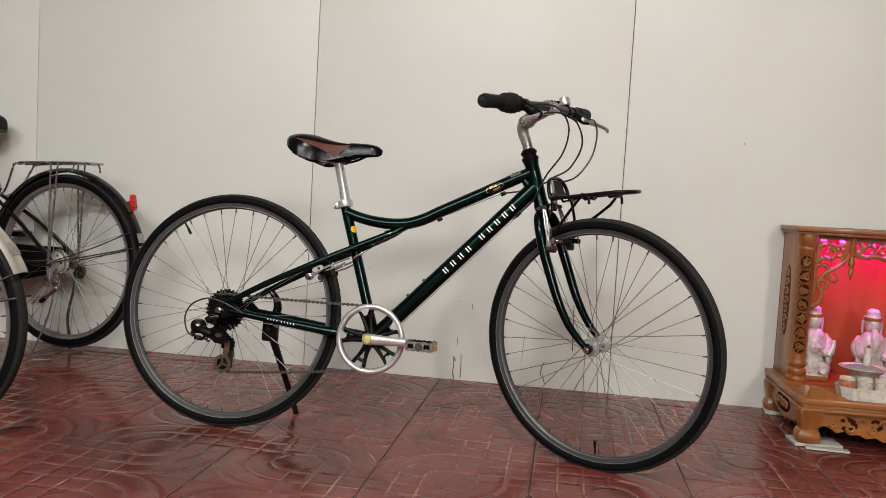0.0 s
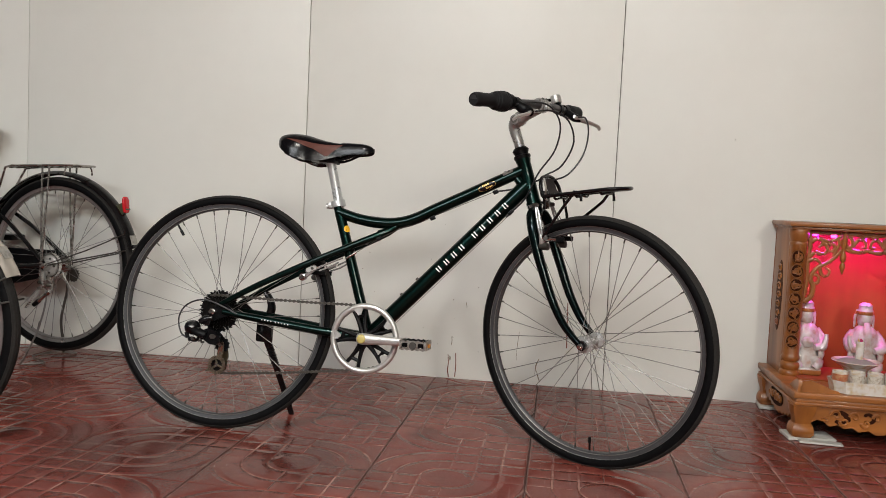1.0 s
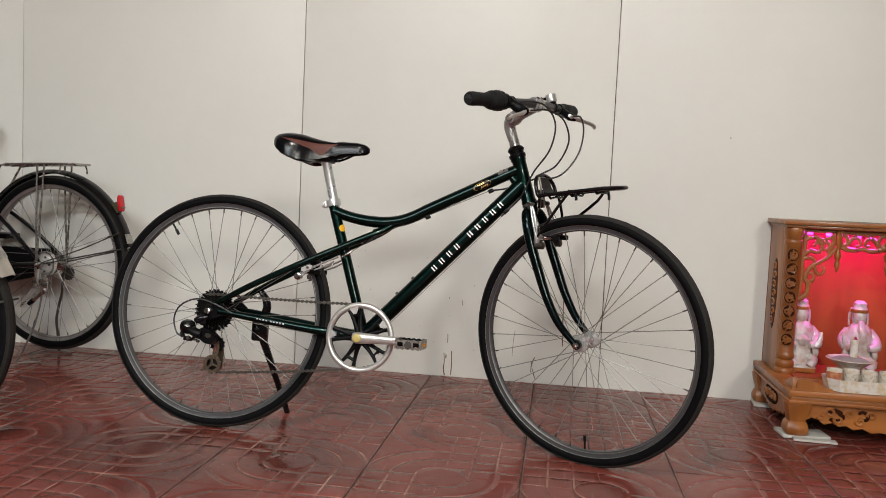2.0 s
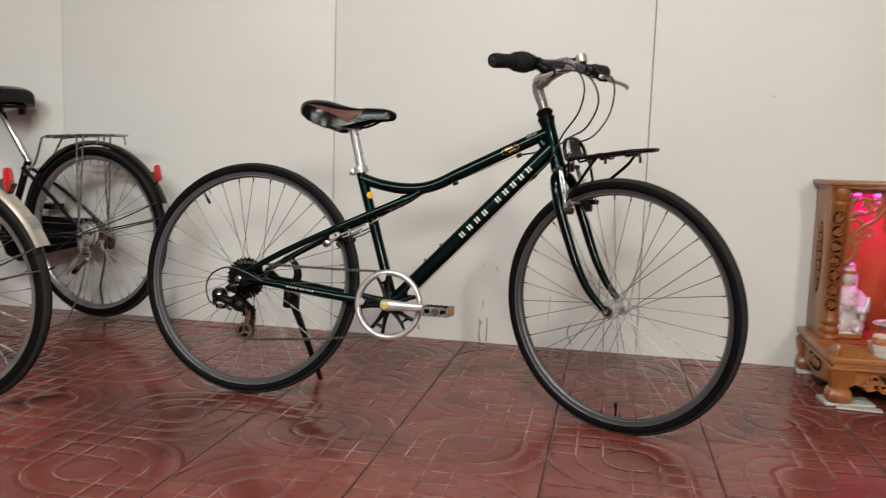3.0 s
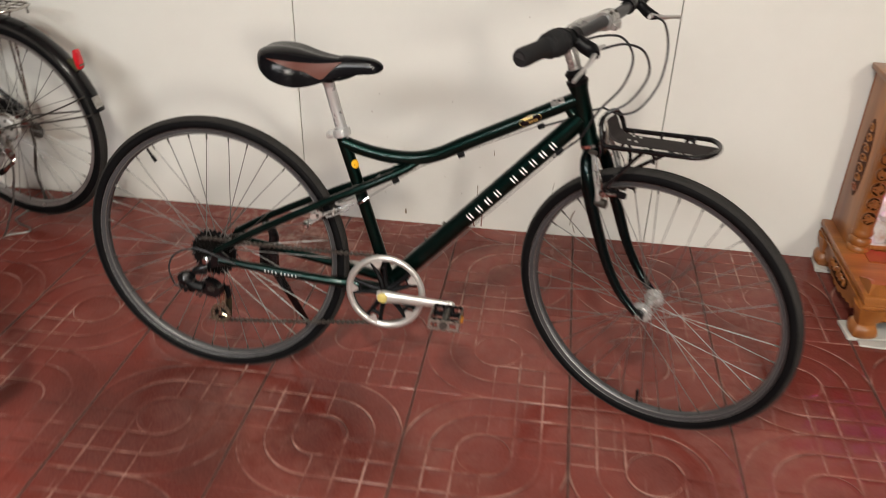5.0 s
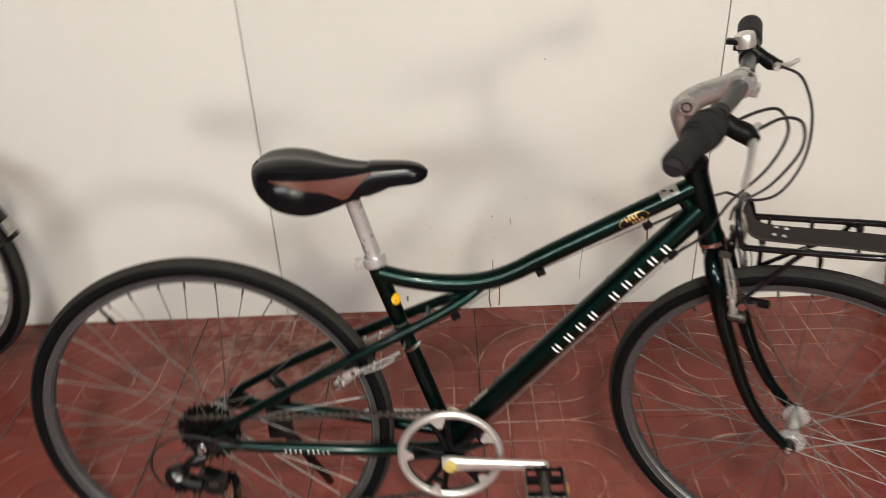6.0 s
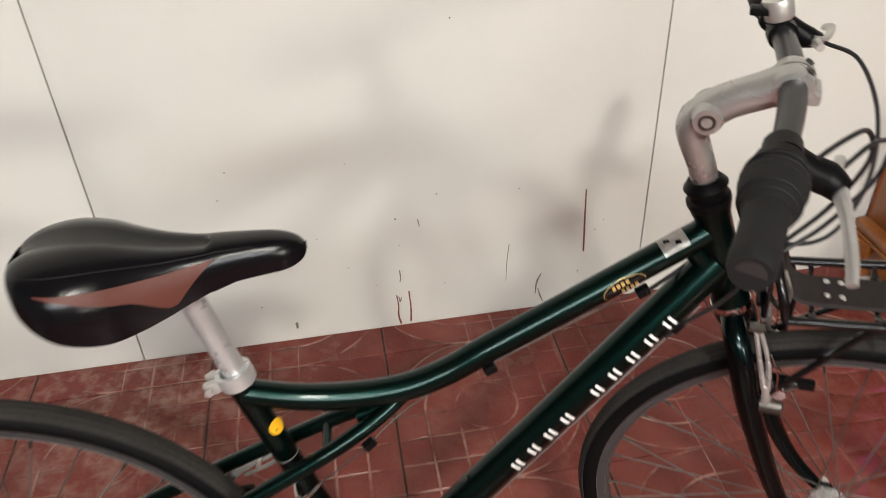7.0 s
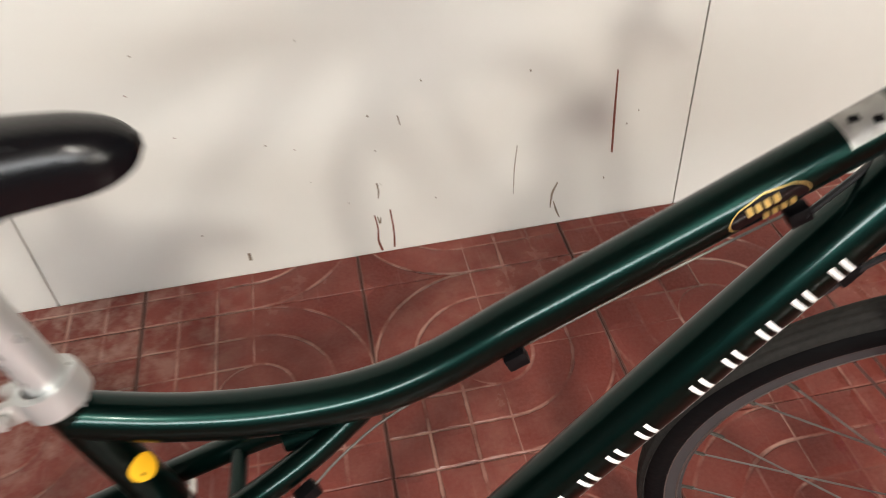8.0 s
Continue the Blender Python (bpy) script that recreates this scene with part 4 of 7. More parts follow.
ring_section(bm, [(0.046, 0.026), (0.058, 0.0265), (0.058, 0.0275), (0.046, 0.027)], 40, Matrix.Translation(HUB_R) @ AXLE)
for k in range(30):
    a = 2 * math.pi * k / 30
    block(bm, (0.007, 0.0015, 0.004), HUB_R + Vector((0.0595 * math.cos(a), -0.027, 0.0595 * math.sin(a))), 0, None)
part("spoke_guard", bm, M_BLACKM, bike)


def chain_run(pts):
    bm = bmesh.new()
    path = curve_points(pts, 6)
    total = [0.0]
    for a, c in zip(path, path[1:]):
        total.append(total[-1] + (c - a).length)
    n = int(total[-1] / 0.0127)
    for i in range(n):
        d = (i + 0.5) * total[-1] / n
        k = max(j for j in range(len(total) - 1) if total[j] <= d)
        f = (d - total[k]) / (total[k + 1] - total[k])
        p, t = path[k].lerp(path[k + 1], f), (path[k + 1] - path[k]).normalized()
        q = Matrix.Translation(p) @ t.to_track_quat("X", "Z").to_matrix().to_4x4()
        w = 0.0072 if i % 2 else 0.0050
        for e in (-1, 1):
            block(bm, (0.0127, 0.0011, 0.0042), (0, e * w / 2, 0), 0, q)
        lathe(bm, [(0, -0.0042), (0.0044, -0.0042), (0.0044, 0.0042), (0, 0.0042)], 8, q @ Matrix.Translation((0.00635, 0, 0)) @ AXLE)
    return bm


part("chain", chain_run([(-0.022, -0.047, 0.385), (0.012, -0.047, 0.387), (0.10, -0.050, 0.386), (0.28, -0.0445, 0.385), (0.446, -0.0415, 0.3845), (0.508, -0.0415, 0.3587), (0.534, -0.0415, 0.2965), (0.508, -0.0415, 0.2343), (0.446, -0.0415, 0.2085), (0.40, -0.042, 0.203), (0.22, -0.047, 0.182), (0.050, -0.052, 0.167), (0.020, -0.052, 0.166)]), M_CHAIN, bike, "oily steel chain")
D0 = Vector((-0.050, -0.086, 0.291))
LOW = (0.021, 0.189)   # lower guide pulley
bm = bmesh.new()
sweep(bm, [(0.004, -0.075, 0.322), (-0.014, -0.080, 0.318), (-0.030, -0.083, 0.308)], [0.008, 0.011, 0.009], 10, 2)
block(bm, (0.026, 0.012, 0.018), (-0.012, -0.079, 0.311), 0.003, None)
lathe(bm, [(0, 0.022), (0.010, 0.0215), (0.014, 0.018), (0.0195, 0.013), (0.021, 0.004), (0.0205, -0.008), (0.016, -0.012), (0.014, -0.019), (0, -0.020)], 16, Matrix.Translation(D0) @ pose(0, 0, 0, 62, 0, 25) @ Matrix.Diagonal((1.08, 0.92, 1, 1)))
derailleur = part("derailleur", bm, M_BLACK, bike, "black rear derailleur with a bronze-tinted cage")
# the two parallel links
for dy, dz, r in ((-0.010, 0.004, 0.0120), (0.008, -0.006, 0.0095)):
    part("link_arm", tube([D0 + Vector((0.008, dy, -0.006 + dz)), D0 + Vector((0.026, dy - 0.002, -0.015 + dz)), D0 + Vector((0.046, dy, -0.020 + dz))], [r, r * 1.15, r], 10, 2, flat=0.75), M_BLACKM, derailleur)
# the knuckle that carries the cage
bm = bmesh.new()
pts = [(0.036, -0.004), (0.050, 0.003), (0.070, -0.004), (0.086, -0.018), (0.088, -0.034), (0.076, -0.044), (0.056, -0.042), (0.042, -0.032)]
outline(bm, [(D0.x + x, D0.z + z) for x, z in pts], 0.026, Matrix.Translation((0, D0.y + 0.006, 0)), 0.006)
part("knuckle", bm, M_BLACK, derailleur)
part("knuckle_badge", lathe(bmesh.new(), [(0, 0.0010), (0.0075, 0.0010), (0.009, -0.001)], 16, Matrix.Translation(D0 + Vector((0.066, -0.0072, -0.020))) @ AXLE @ Matrix.Diagonal((1.2, 0.8, 1, 1))), M_STEEL, derailleur)
# cable barrel, clamp and limit screws
bm = tube([D0 + Vector((-0.018, 0, -0.014)), D0 + Vector((-0.012, 0, -0.030))], [0.0055, 0.0065], 10)
block(bm, (0.014, 0.012, 0.012), D0 + Vector((-0.002, 0, -0.032)), 0.002)
sweep(bm, [D0 + Vector((-0.002, 0, -0.034)), D0 + Vector((0.012, 0.002, -0.036)), D0 + Vector((0.020, 0.004, -0.026))], [0.005, 0.0045, 0.0045], 8, 2)
part("cable_barrel", bm, M_BLACKM, derailleur)
for x, z in ((0.030, -0.034), (0.038, -0.038), (0.024, 0.000)):
    part("limit_screw", lathe(bmesh.new(), [(0, 0.004), (0.0030, 0.004), (0.0032, -0.010), (0, -0.010)], 8, Matrix.Translation(D0 + Vector((x, -0.012, z))) @ AXLE), M_STEEL, derailleur)
part("clamp_bolt", lathe(bmesh.new(), [(0, 0.005), (0.0050, 0.005), (0.0055, 0.0), (0.0055, -0.006), (0, -0.006)], 6, Matrix.Translation(D0 + Vector((0.010, -0.012, -0.030))) @ AXLE), M_CHROME, derailleur)
# cage: an arm that ends in a ring round the lower pulley
bm = ring_section(bmesh.new(), [(0.0165, -0.0012), (0.0265, -0.0012), (0.0265, 0.0012), (0.0165, 0.0012)], 32, Matrix.Translation((LOW[0], -0.0640, LOW[1])) @ AXLE)
outline(bm, [(0.021, 0.256), (0.038, 0.254), (0.040, 0.235), (0.036, 0.214), (0.036, 0.202), (0.022, 0.206), (0.020, 0.222), (0.024, 0.240)], 0.0026, Matrix.Translation((0, -0.0642, 0)), 0.0006)
outline(bm, [(LOW[0] - 0.022, LOW[1] - 0.008), (LOW[0] - 0.034, LOW[1] - 0.019), (LOW[0] - 0.014, LOW[1] - 0.021)], 0.0024, Matrix.Translation((0, -0.0641, 0)))
for a in (100, 220, 340):
    a = radians(a)
    d = Vector((math.cos(a), 0, math.sin(a)))
    sweep(bm, [Vector((LOW[0], -0.0640, LOW[1])) + d * 0.003, Vector((LOW[0], -0.0640, LOW[1])) + d * 0.018], [0.0040, 0.0028], 6)
part("cage", bm, M_CAGE, derailleur)
part("cage", outline(bmesh.new(), [(0.018, 0.262), (0.040, 0.258), (0.046, 0.220), (0.042, 0.176), (0.026, 0.164), (0.006, 0.166), (0.000, 0.185), (0.018, 0.212)], 0.002, Matrix.Translation((0, -0.045, 0))), M_BRASS, derailleur)
for k in (0, 1):
    part("cage_sticker", block(bmesh.new(), (0.0035, 0.0008, 0.022 - 0.006 * k), (0, 0, 0), 0, pose(0.0265 + 0.007 * k, -0.0660, 0.233 + 0.003 * k, 0, 10, 0)), M_DRIP, derailleur)
for c in ((0.028, 0.246), LOW):
    prof = []
    for i in range(22):
        a = 2 * math.pi * i / 22
        rr = 0.0235 if i % 2 else 0.019
        prof.append((c[0] + rr * math.cos(a), c[1] + rr * math.sin(a)))
    part("pulley", outline(bmesh.new(), prof, 0.006, Matrix.Translation((0, -0.053, 0))), M_BLACKM, derailleur)
    part("pulley_bolt", lathe(bmesh.new(), [(0, -0.012), (0.0055, -0.012), (0.0055, 0.013), (0, 0.013)], 12, Matrix.Translation((c[0], -0.054, c[1])) @ AXLE), M_CHROME, derailleur)
part("shift_cable", tube([(0.075, -0.074, 0.338), (0.02, -0.080, 0.362), (-0.03, -0.084, 0.372), (-0.075, -0.088, 0.352), (-0.092, -0.090, 0.315), (-0.082, -0.090, 0.275), (-0.063, -0.089, 0.262)], 0.0024, 8, 6), M_CABLE, bike)
part("axle_nut", lathe(bmesh.new(), [(0, 0.070), (0.0095, 0.070), (0.0095, 0.078), (0.006, 0.080), (0.006, 0.086), (0, 0.086)], 6, Matrix.Translation(HUB_R) @ AXLE), M_CHROME, bike)

# kickstand
KF = Vector((0.158, 0.205, 0.02))
stand = part("kickstand", tube([(0.105, 0.072, 0.275), (0.118, 0.105, 0.215), (0.140, 0.160, 0.110), (0.152, 0.190, 0.052), KF], [0.0125, 0.0105, 0.0095, 0.0090, 0.0085], 12), M_BLACK, bike, "black side kickstand")
bm = bmesh.new()
block(bm, (0.050, 0.020, 0.072), (0.104, 0.070, 0.288), 0.007)
sweep(bm, [(0.108, 0.070, 0.318), (0.122, 0.066, 0.352), (0.116, 0.062, 0.382), (0.100, 0.060, 0.402)], [0.014, 0.0135, 0.011, 0.009], 12, 3, flat=0.7)
lathe(bm, [(0, 0.012), (0.005, 0.012), (0.006, 0.010), (0.006, -0.012), (0, -0.012)], 6, Matrix.Translation((0.104, 0.066, 0.300)) @ AXLE)
part("stand_bracket", bm, M_BLACK, stand)
coil = []
for i in range(80):
    f = i / 79
    c = Vector((0.107, 0.078, 0.268)).lerp(Vector((0.126, 0.122, 0.18)), f)
    a = i * 0.9
    coil.append(c + Vector((0.0122 * math.cos(a), 0.0122 * math.sin(a), 0)))
part("stand_spring", tube(coil, 0.0016, 5), M_BLACKM, stand)
part("stand_foot", block(bmesh.new(), (0.045, 0.026, 0.014), KF + Vector((0.012, 0.0, -0.010)), 0.005), M_BLACKM, stand)

# rear brake
for s in (-1, 1):
    bm = tube([(0.258, s * 0.047, 0.456), (0.272, s * 0.050, 0.468), (0.292, s * 0.051, 0.482)], [0.0085, 0.0075, 0.0050], 10, 2, flat=0.7)
    sweep(bm, [(0.286, s * 0.051, 0.478), (0.322, s * 0.051, 0.496), (0.352, s * 0.048, 0.510), (0.366, s * 0.046, 0.517)], [0.0044, 0.0026, 0.0026, 0.0036], 8, 2)
    sweep(bm, [(0.300, s * 0.049, 0.476), (0.330, s * 0.049, 0.488), (0.356, s * 0.047, 0.503)], [0.0022, 0.0026, 0.0022], 8, 2)
    arm = part("rear_brake_arm", bm, M_STEM, bike)
    part("pivot_bolt", lathe(bmesh.new(), [(0, 0.017), (0.0045, 0.0165), (0.0065, 0.013), (0.0065, 0.010), (0.0100, 0.009), (0.0105, 0.002), (0.0085, -0.004), (0.0085, -0.012), (0, -0.012)], 16, Matrix.Translation((0.256, s * 0.052, 0.455)) @ (AXLE if s < 0 else AXLE.inverted())), M_CHROME, arm)
    q = Matrix.Translation((0.279, s * 0.054, 0.480)) @ Matrix.Rotation(radians(-22), 4, "Y")
    part("pad_holder", outline(bmesh.new(), [(-0.017, -0.002), (-0.013, 0.006), (0.011, 0.007), (0.017, 0.002), (0.013, -0.006), (-0.011, -0.007)], 0.005, q, 0.0014), M_SATIN, arm)
    part("holder_bolt", lathe(bmesh.new(), [(0, 0.0035), (0.0034, 0.0035), (0.0040, 0.002), (0.0040, -0.002)], 10, q @ Matrix.Translation((0.004, s * 0.0032, 0)) @ (AXLE if s < 0 else AXLE.inverted())), M_STEEL, arm)
    part("brake_pad", block(bmesh.new(), (0.05, 0.010, 0.013), (0.288, s * 0.028, 0.470), 0.003, None), M_BLACKM, arm)
    part("brake_link", tube([(0.318, s * 0.050, 0.486), (0.322, s * 0.051, 0.500)], 0.0028, 8), M_SATIN, arm)
part("brake_noodle", tube([(0.402, -0.040, 0.5335), (0.386, -0.046, 0.522), (0.374, -0.036, 0.514), (0.370, 0.0, 0.514), (0.367, 0.045, 0.517)], 0.0028, 8, 4), M_CHROME, bike)

# front brake
for s in (-1, 1):
    bm = tube([(0.944, s * 0.048, 0.588), (0.946, s * 0.053, 0.604), (0.942, s * 0.052, 0.622)], [0.009, 0.0078, 0.0055], 10, 2, flat=0.8)
    for dx in (-0.0045, 0.0045):
        sweep(bm, [(0.943 + dx * 0.4, s * 0.052, 0.616), (0.936 + dx, s * 0.051, 0.650), (0.925 + dx * 0.7, s * 0.045, 0.685), (0.918, s * 0.042, 0.702)], [0.0044, 0.0030, 0.0030, 0.0040], 8, 2)
    arm = part("front_brake_arm", bm, M_STEM, bike, m=STEER)
    part("pivot_bolt", lathe(bmesh.new(), [(0, -0.012), (0.010, -0.012), (0.010, 0.012), (0, 0.016)], 14, Matrix.Translation((0.952, s * 0.050, 0.588)) @ Matrix.Rotation(radians(90), 4, "Y")), M_STEEL, arm)
    part("brake_pad", block(bmesh.new(), (0.052, 0.010, 0.013), (0.972, s * 0.026, 0.607), 0.003, Matrix.Identity(4)), M_BLACKM, arm)
    bm = tube([(0.946, s * 0.052, 0.611), (0.964, s * 0.044, 0.610), (0.976, s * 0.032, 0.608)], [0.0060, 0.0050, 0.0045], 10, 2)
    sweep(bm, [(0.958, s * 0.056, 0.612), (0.958, s * 0.036, 0.609)], 0.0072, 10)
    part("pad_holder", bm, M_CHROME, arm)
    part("return_spring", tube([(0.954, s * 0.054, 0.590), (0.952, s * 0.056, 0.640), (0.940, s * 0.052, 0.668)], 0.0012, 6, 3), M_CHROME, arm)
    part("cable_clamp", lathe(bmesh.new(), [(0, -0.008), (0.006, -0.008), (0.006, 0.006), (0.004, 0.009), (0, 0.009)], 6, Matrix.Translation((0.920, s * 0.044, 0.698)) @ Matrix.Rotation(radians(90), 4, "Y")), M_STEEL, arm)
part("cable_boot", tube([(0.919, 0.036, 0.7035), (0.921, 0.015, 0.7045), (0.921, -0.012, 0.7045)], [0.0032, 0.0048, 0.0036], 8, 3), M_BLACKM, bike, m=STEER)
part("brake_noodle", tube([(0.918, 0.040, 0.704), (0.930, 0.0, 0.712), (0.940, -0.028, 0.718), (0.945, -0.036, 0.745), (0.935, -0.030, 0.770)], 0.003, 8, 4), M_PEDAL, bike, m=STEER)

# cables, from levers and shifter to the frame
def cable(pts, m=None, r=0.0024, name="cable"):
    part(name, tube(pts, r, 8, 8), M_CABLE, bike, m=m)


cable([(0.944, 0.150, 0.945), (0.978, 0.127, 0.938), (1.003, 0.094, 0.895), (1.006, 0.060, 0.836), (0.982, 0.030, 0.786), (0.945, 0.022, 0.768), (0.900, 0.030, 0.770)], STEER)
cable([(0.944, -0.108, 0.943), (0.974, -0.060, 0.946), (0.998, -0.016, 0.922), (1.000, 0.012, 0.866), (0.966, 0.010, 0.804), (0.925, -0.014, 0.775), (0.918, -0.022, 0.750)], STEER)
cable([(0.905, -0.148, 0.958), (0.942, -0.100, 0.967), (0.968, -0.058, 0.956), (0.981, -0.030, 0.910), (0.960, -0.018, 0.845), (0.916, -0.025, 0.785), (0.892, -0.030, 0.735)], STEER)
cable([STEER @ Vector((0.900, 0.030, 0.770)), (0.868, 0.020, 0.756), (0.825, 0.006, 0.738), (0.784, -0.012, 0.7275)])
part("rear_brake_cable", tube([(0.782, -0.006, 0.7290), (0.70, -0.005, 0.6915), (0.609, -0.006, 0.6495), (0.53, -0.009, 0.6150), (0.488, -0.021, 0.593), (0.458, -0.034, 0.573), (0.400, -0.040, 0.532)], 0.0009, 6, 4), M_STEEL, frame_main)
dn = (DOWN1 - DOWN0).normalized()
under = Vector((dn.z, 0, -dn.x))
under = under if under.z < 0 else -under
part("shift_wire", tube([DOWN0 + dn * 0.05 + under * 0.026 + Vector((0, -0.006, 0)), DOWN1 + under * 0.026 + Vector((0, -0.006, 0))], 0.0011, 6), M_SPOKE, frame_main)
cable([STEER @ Vector((0.892, -0.030, 0.735)), (0.862, -0.022, 0.705), (0.835, -0.010, 0.678), (0.815, -0.006, 0.657)])
for x, z in ((0.782, 0.7306), (0.609, 0.6490), (0.454, 0.5800), (0.38, 0.5440)):
    bm = block(bmesh.new(), (0.015, 0.011, 0.011), (0, 0, 0), 0.002, pose(x, -0.008, z - 0.004, 0, -25, 0))
    part("cable_clip", bm, M_BLACKM, frame_main)
part("cable_clip", block(bmesh.new(), (0.016, 0.010, 0.010), (0, 0, 0), 0.002, pose(0.464, -0.032, 0.577, 0, -28, 20)), M_BLACKM, frame_main)
p = DOWN0 + dn * 0.085 + under * 0.024
part("cable_clip", block(bmesh.new(), (0.018, 0.011, 0.010), (0, 0, 0), 0.002, Matrix.Translation(p) @ pose(0, -0.006, 0, 0, -47, 0)), M_BLACKM, frame_main)
bm = bmesh.new()
rows = []
for k in range(9):
    ang = -0.95 + 0.15 * k
    side = -under * math.cos(ang) + Vector((0, -1, 0)) * math.sin(ang)
    rows.append([bm.verts.new(DOWN0 + dn * d + side * 0.0222) for d in (0.492, 0.540)])
for a, c in zip(rows, rows[1:]):
    bm.faces.new((a[0], a[1], c[1], c[0]))
tape = part("silver_sticker", bm, M_SILVERTAPE, frame_main, "worn silver sticker low on the down tube")
side = -under * math.cos(0.1) + Vector((0, 1, 0)) * math.sin(0.1)
part("sticker_dot", lathe(bmesh.new(), [(0.0034, 0.0), (0.003, 0.0008), (0, 0.0010)], 12, Matrix.Translation(DOWN0 + dn * 0.530 + side * 0.0222) @ side.to_track_quat("Z", "Y").to_matrix().to_4x4()), M_BLACKM, tape)
for d in (0.4046, 0.4673):
    q = Matrix.Translation(DOWN0 + dn * d - under * 0.019) @ (-under).to_track_quat("Z", "Y").to_matrix().to_4x4()
    part("bottle_bolt", lathe(bmesh.new(), [(0.003, 0), (0.003, 0.003), (0.0046, 0.003), (0.0046, 0.007), (0.0, 0.008)], 12, q), M_STEEL, frame_main)

# lettering as plain blocks, badge and stickers
L0, L1 = Vector((0.635, 0, 0.506)), Vector((0.810, 0, 0.690))
ldir = (L1 - L0).normalized()
lup = Vector((-ldir.z, 0, ldir.x))
for i in (0, 1, 2, 3, 4.75, 5.75, 6.75, 7.75, 8.75):
    c = L0.lerp(L1, i / 8.75)
    bm = bmesh.new()
    mid = DOWN0 + dn * (c - DOWN0).dot(dn)
    for lo, hi in ((-0.0060, -0.0024), (0.0024, 0.0060)):
        cells = []
        for a in range(5):
            ang = (a - 2) * 0.178 - 0.08
            cells.append([bm.verts.new(mid + Vector((0, -0.0222 * math.cos(ang), 0)) + lup * (0.0222 * math.sin(ang)) + ldir * w) for w in (lo, hi)])
        for a, c2 in zip(cells, cells[1:]):
            bm.faces.new((a[0], a[1], c2[1], c2[0]))
    part("lettering_block", bm, M_WHITE, frame_main)
for i in range(9):
    sx9 = 0.150 + 0.0088 * i + (0.005 if i > 3 else 0)
    bm = block(bmesh.new(), (0.0034, 0.0006, 0.0036), (0, 0, 0), 0, pose(sx9, -(0.060 - (sx9 - 0.15) * 0.0867 + 0.0119), 0.3275 - (sx9 - 0.15) * 0.12, 0, 6, 5))
    part("lettering_block", bm, M_WHITE, frame_main)
tdir = Vector((0.104, 0, 0.0525)).normalized()
tup = Vector((-tdir.z, 0, tdir.x))
bc = Vector((0.757, 0, 0.7422))


def badge_skin(r, scale, half_scale):
    bm = bmesh.new()
    rows = []
    for k in range(9):
        v = -1 + 2 * k / 8
        ang = v * 0.68 * scale - 0.14
        half = 0.0250 * half_scale * math.sqrt(max(0.0, 1 - v * v)) + 0.0006
        base = bc + Vector((0, -r * math.cos(ang), 0)) + tup * (r * math.sin(ang))
        rows.append([bm.verts.new(base + tdir * half * w) for w in (-1, -0.5, 0, 0.5, 1)])
    for a, c in zip(rows, rows[1:]):
        for k in range(4):
            bm.faces.new((a[k], a[k + 1], c[k + 1], c[k]))
    return bm


badge = part("badge", badge_skin(0.0167, 1.0, 1.0), M_GOLD, frame_main, "oval black and gold badge")
part("badge_field", badge_skin(0.0171, 0.93, 0.965), M_BLACK, badge)
for dx, dz, w in ((-0.003, 0.0030, 0.022), (0.005, -0.0058, 0.022)):
    ang = dz / 0.0174
    q = Matrix.Translation(bc + tdir * dx + Vector((0, -0.0174 * math.cos(ang), 0)) + tup * (0.0174 * math.sin(ang))) @ pose(0, 0, 0, math.degrees(-ang), -26.8, 0)
    for k in range(4):
        part("badge_bar", block(bmesh.new(), (w / 4 - 0.0018, 0.0008, 0.0052), ((k - 1.5) * w / 4, 0, 0), 0, q), M_GOLD, badge)
# silver sticker on top of the top tube, by the head
bm = bmesh.new()
rows = []
for k in range(9):
    ang = 0.35 + k * 0.20
    base = Vector((0.812, 0, 0.7703)) + Vector((0, -0.0169 * math.cos(ang), 0)) + tup * (0.0169 * math.sin(ang))
    rows.append([bm.verts.new(base + tdir * w) for w in (-0.009, 0.021)])
for a, c in zip(rows, rows[1:]):
    bm.faces.new((a[0], a[1], c[1], c[0]))
sticker = part("sticker", bm, M_SILVERTAPE, frame_main, "worn silver sticker")
for dx, ang, w in ((0.001, 1.25, 0.009), (0.011, 0.85, 0.007)):
    q = Matrix.Translation(Vector((0.812, 0, 0.7703)) + tdir * dx + Vector((0, -0.0172 * math.cos(ang), 0)) + tup * (0.0172 * math.sin(ang))) @ pose(0, 0, 0, 0, -26.8, 0) @ pose(0, 0, 0, math.degrees(-ang), 20, 0)
    part("sticker_mark", block(bmesh.new(), (w, 0.0006, 0.0045), (0, 0, 0), 0, q), M_BLACKM, sticker)
# yellow sticker round the seat tube
bm = bmesh.new()
st0 = BB + (Vector((0.326, 0, 0.672)) - BB) * 0.80
sdir = (Vector((0.326, 0, 0.672)) - BB).normalized()
sx = Vector((sdir.z, 0, -sdir.x))
rows = []
for k in range(11):
    ang = 0.30 + k * 0.125
    base = st0 + Vector((0, -0.0155 * math.cos(ang), 0)) + sx * (0.0155 * math.sin(ang) + 0.0002 * k)
    half = 0.0100 * math.sqrt(max(0.02, 1 - ((k - 5) / 5.2) ** 2))
    rows.append([bm.verts.new(base + sdir * w) for w in (-half, half)])
for a, c in zip(rows, rows[1:]):
    bm.faces.new((a[0], a[1], c[1], c[0]))
patch = part("sticker", bm, M_YELLOW, frame_main, "round yellow sticker")
mark = Vector((0, -0.0157 * math.cos(0.75), 0)) + sx * (0.0157 * math.sin(0.75))
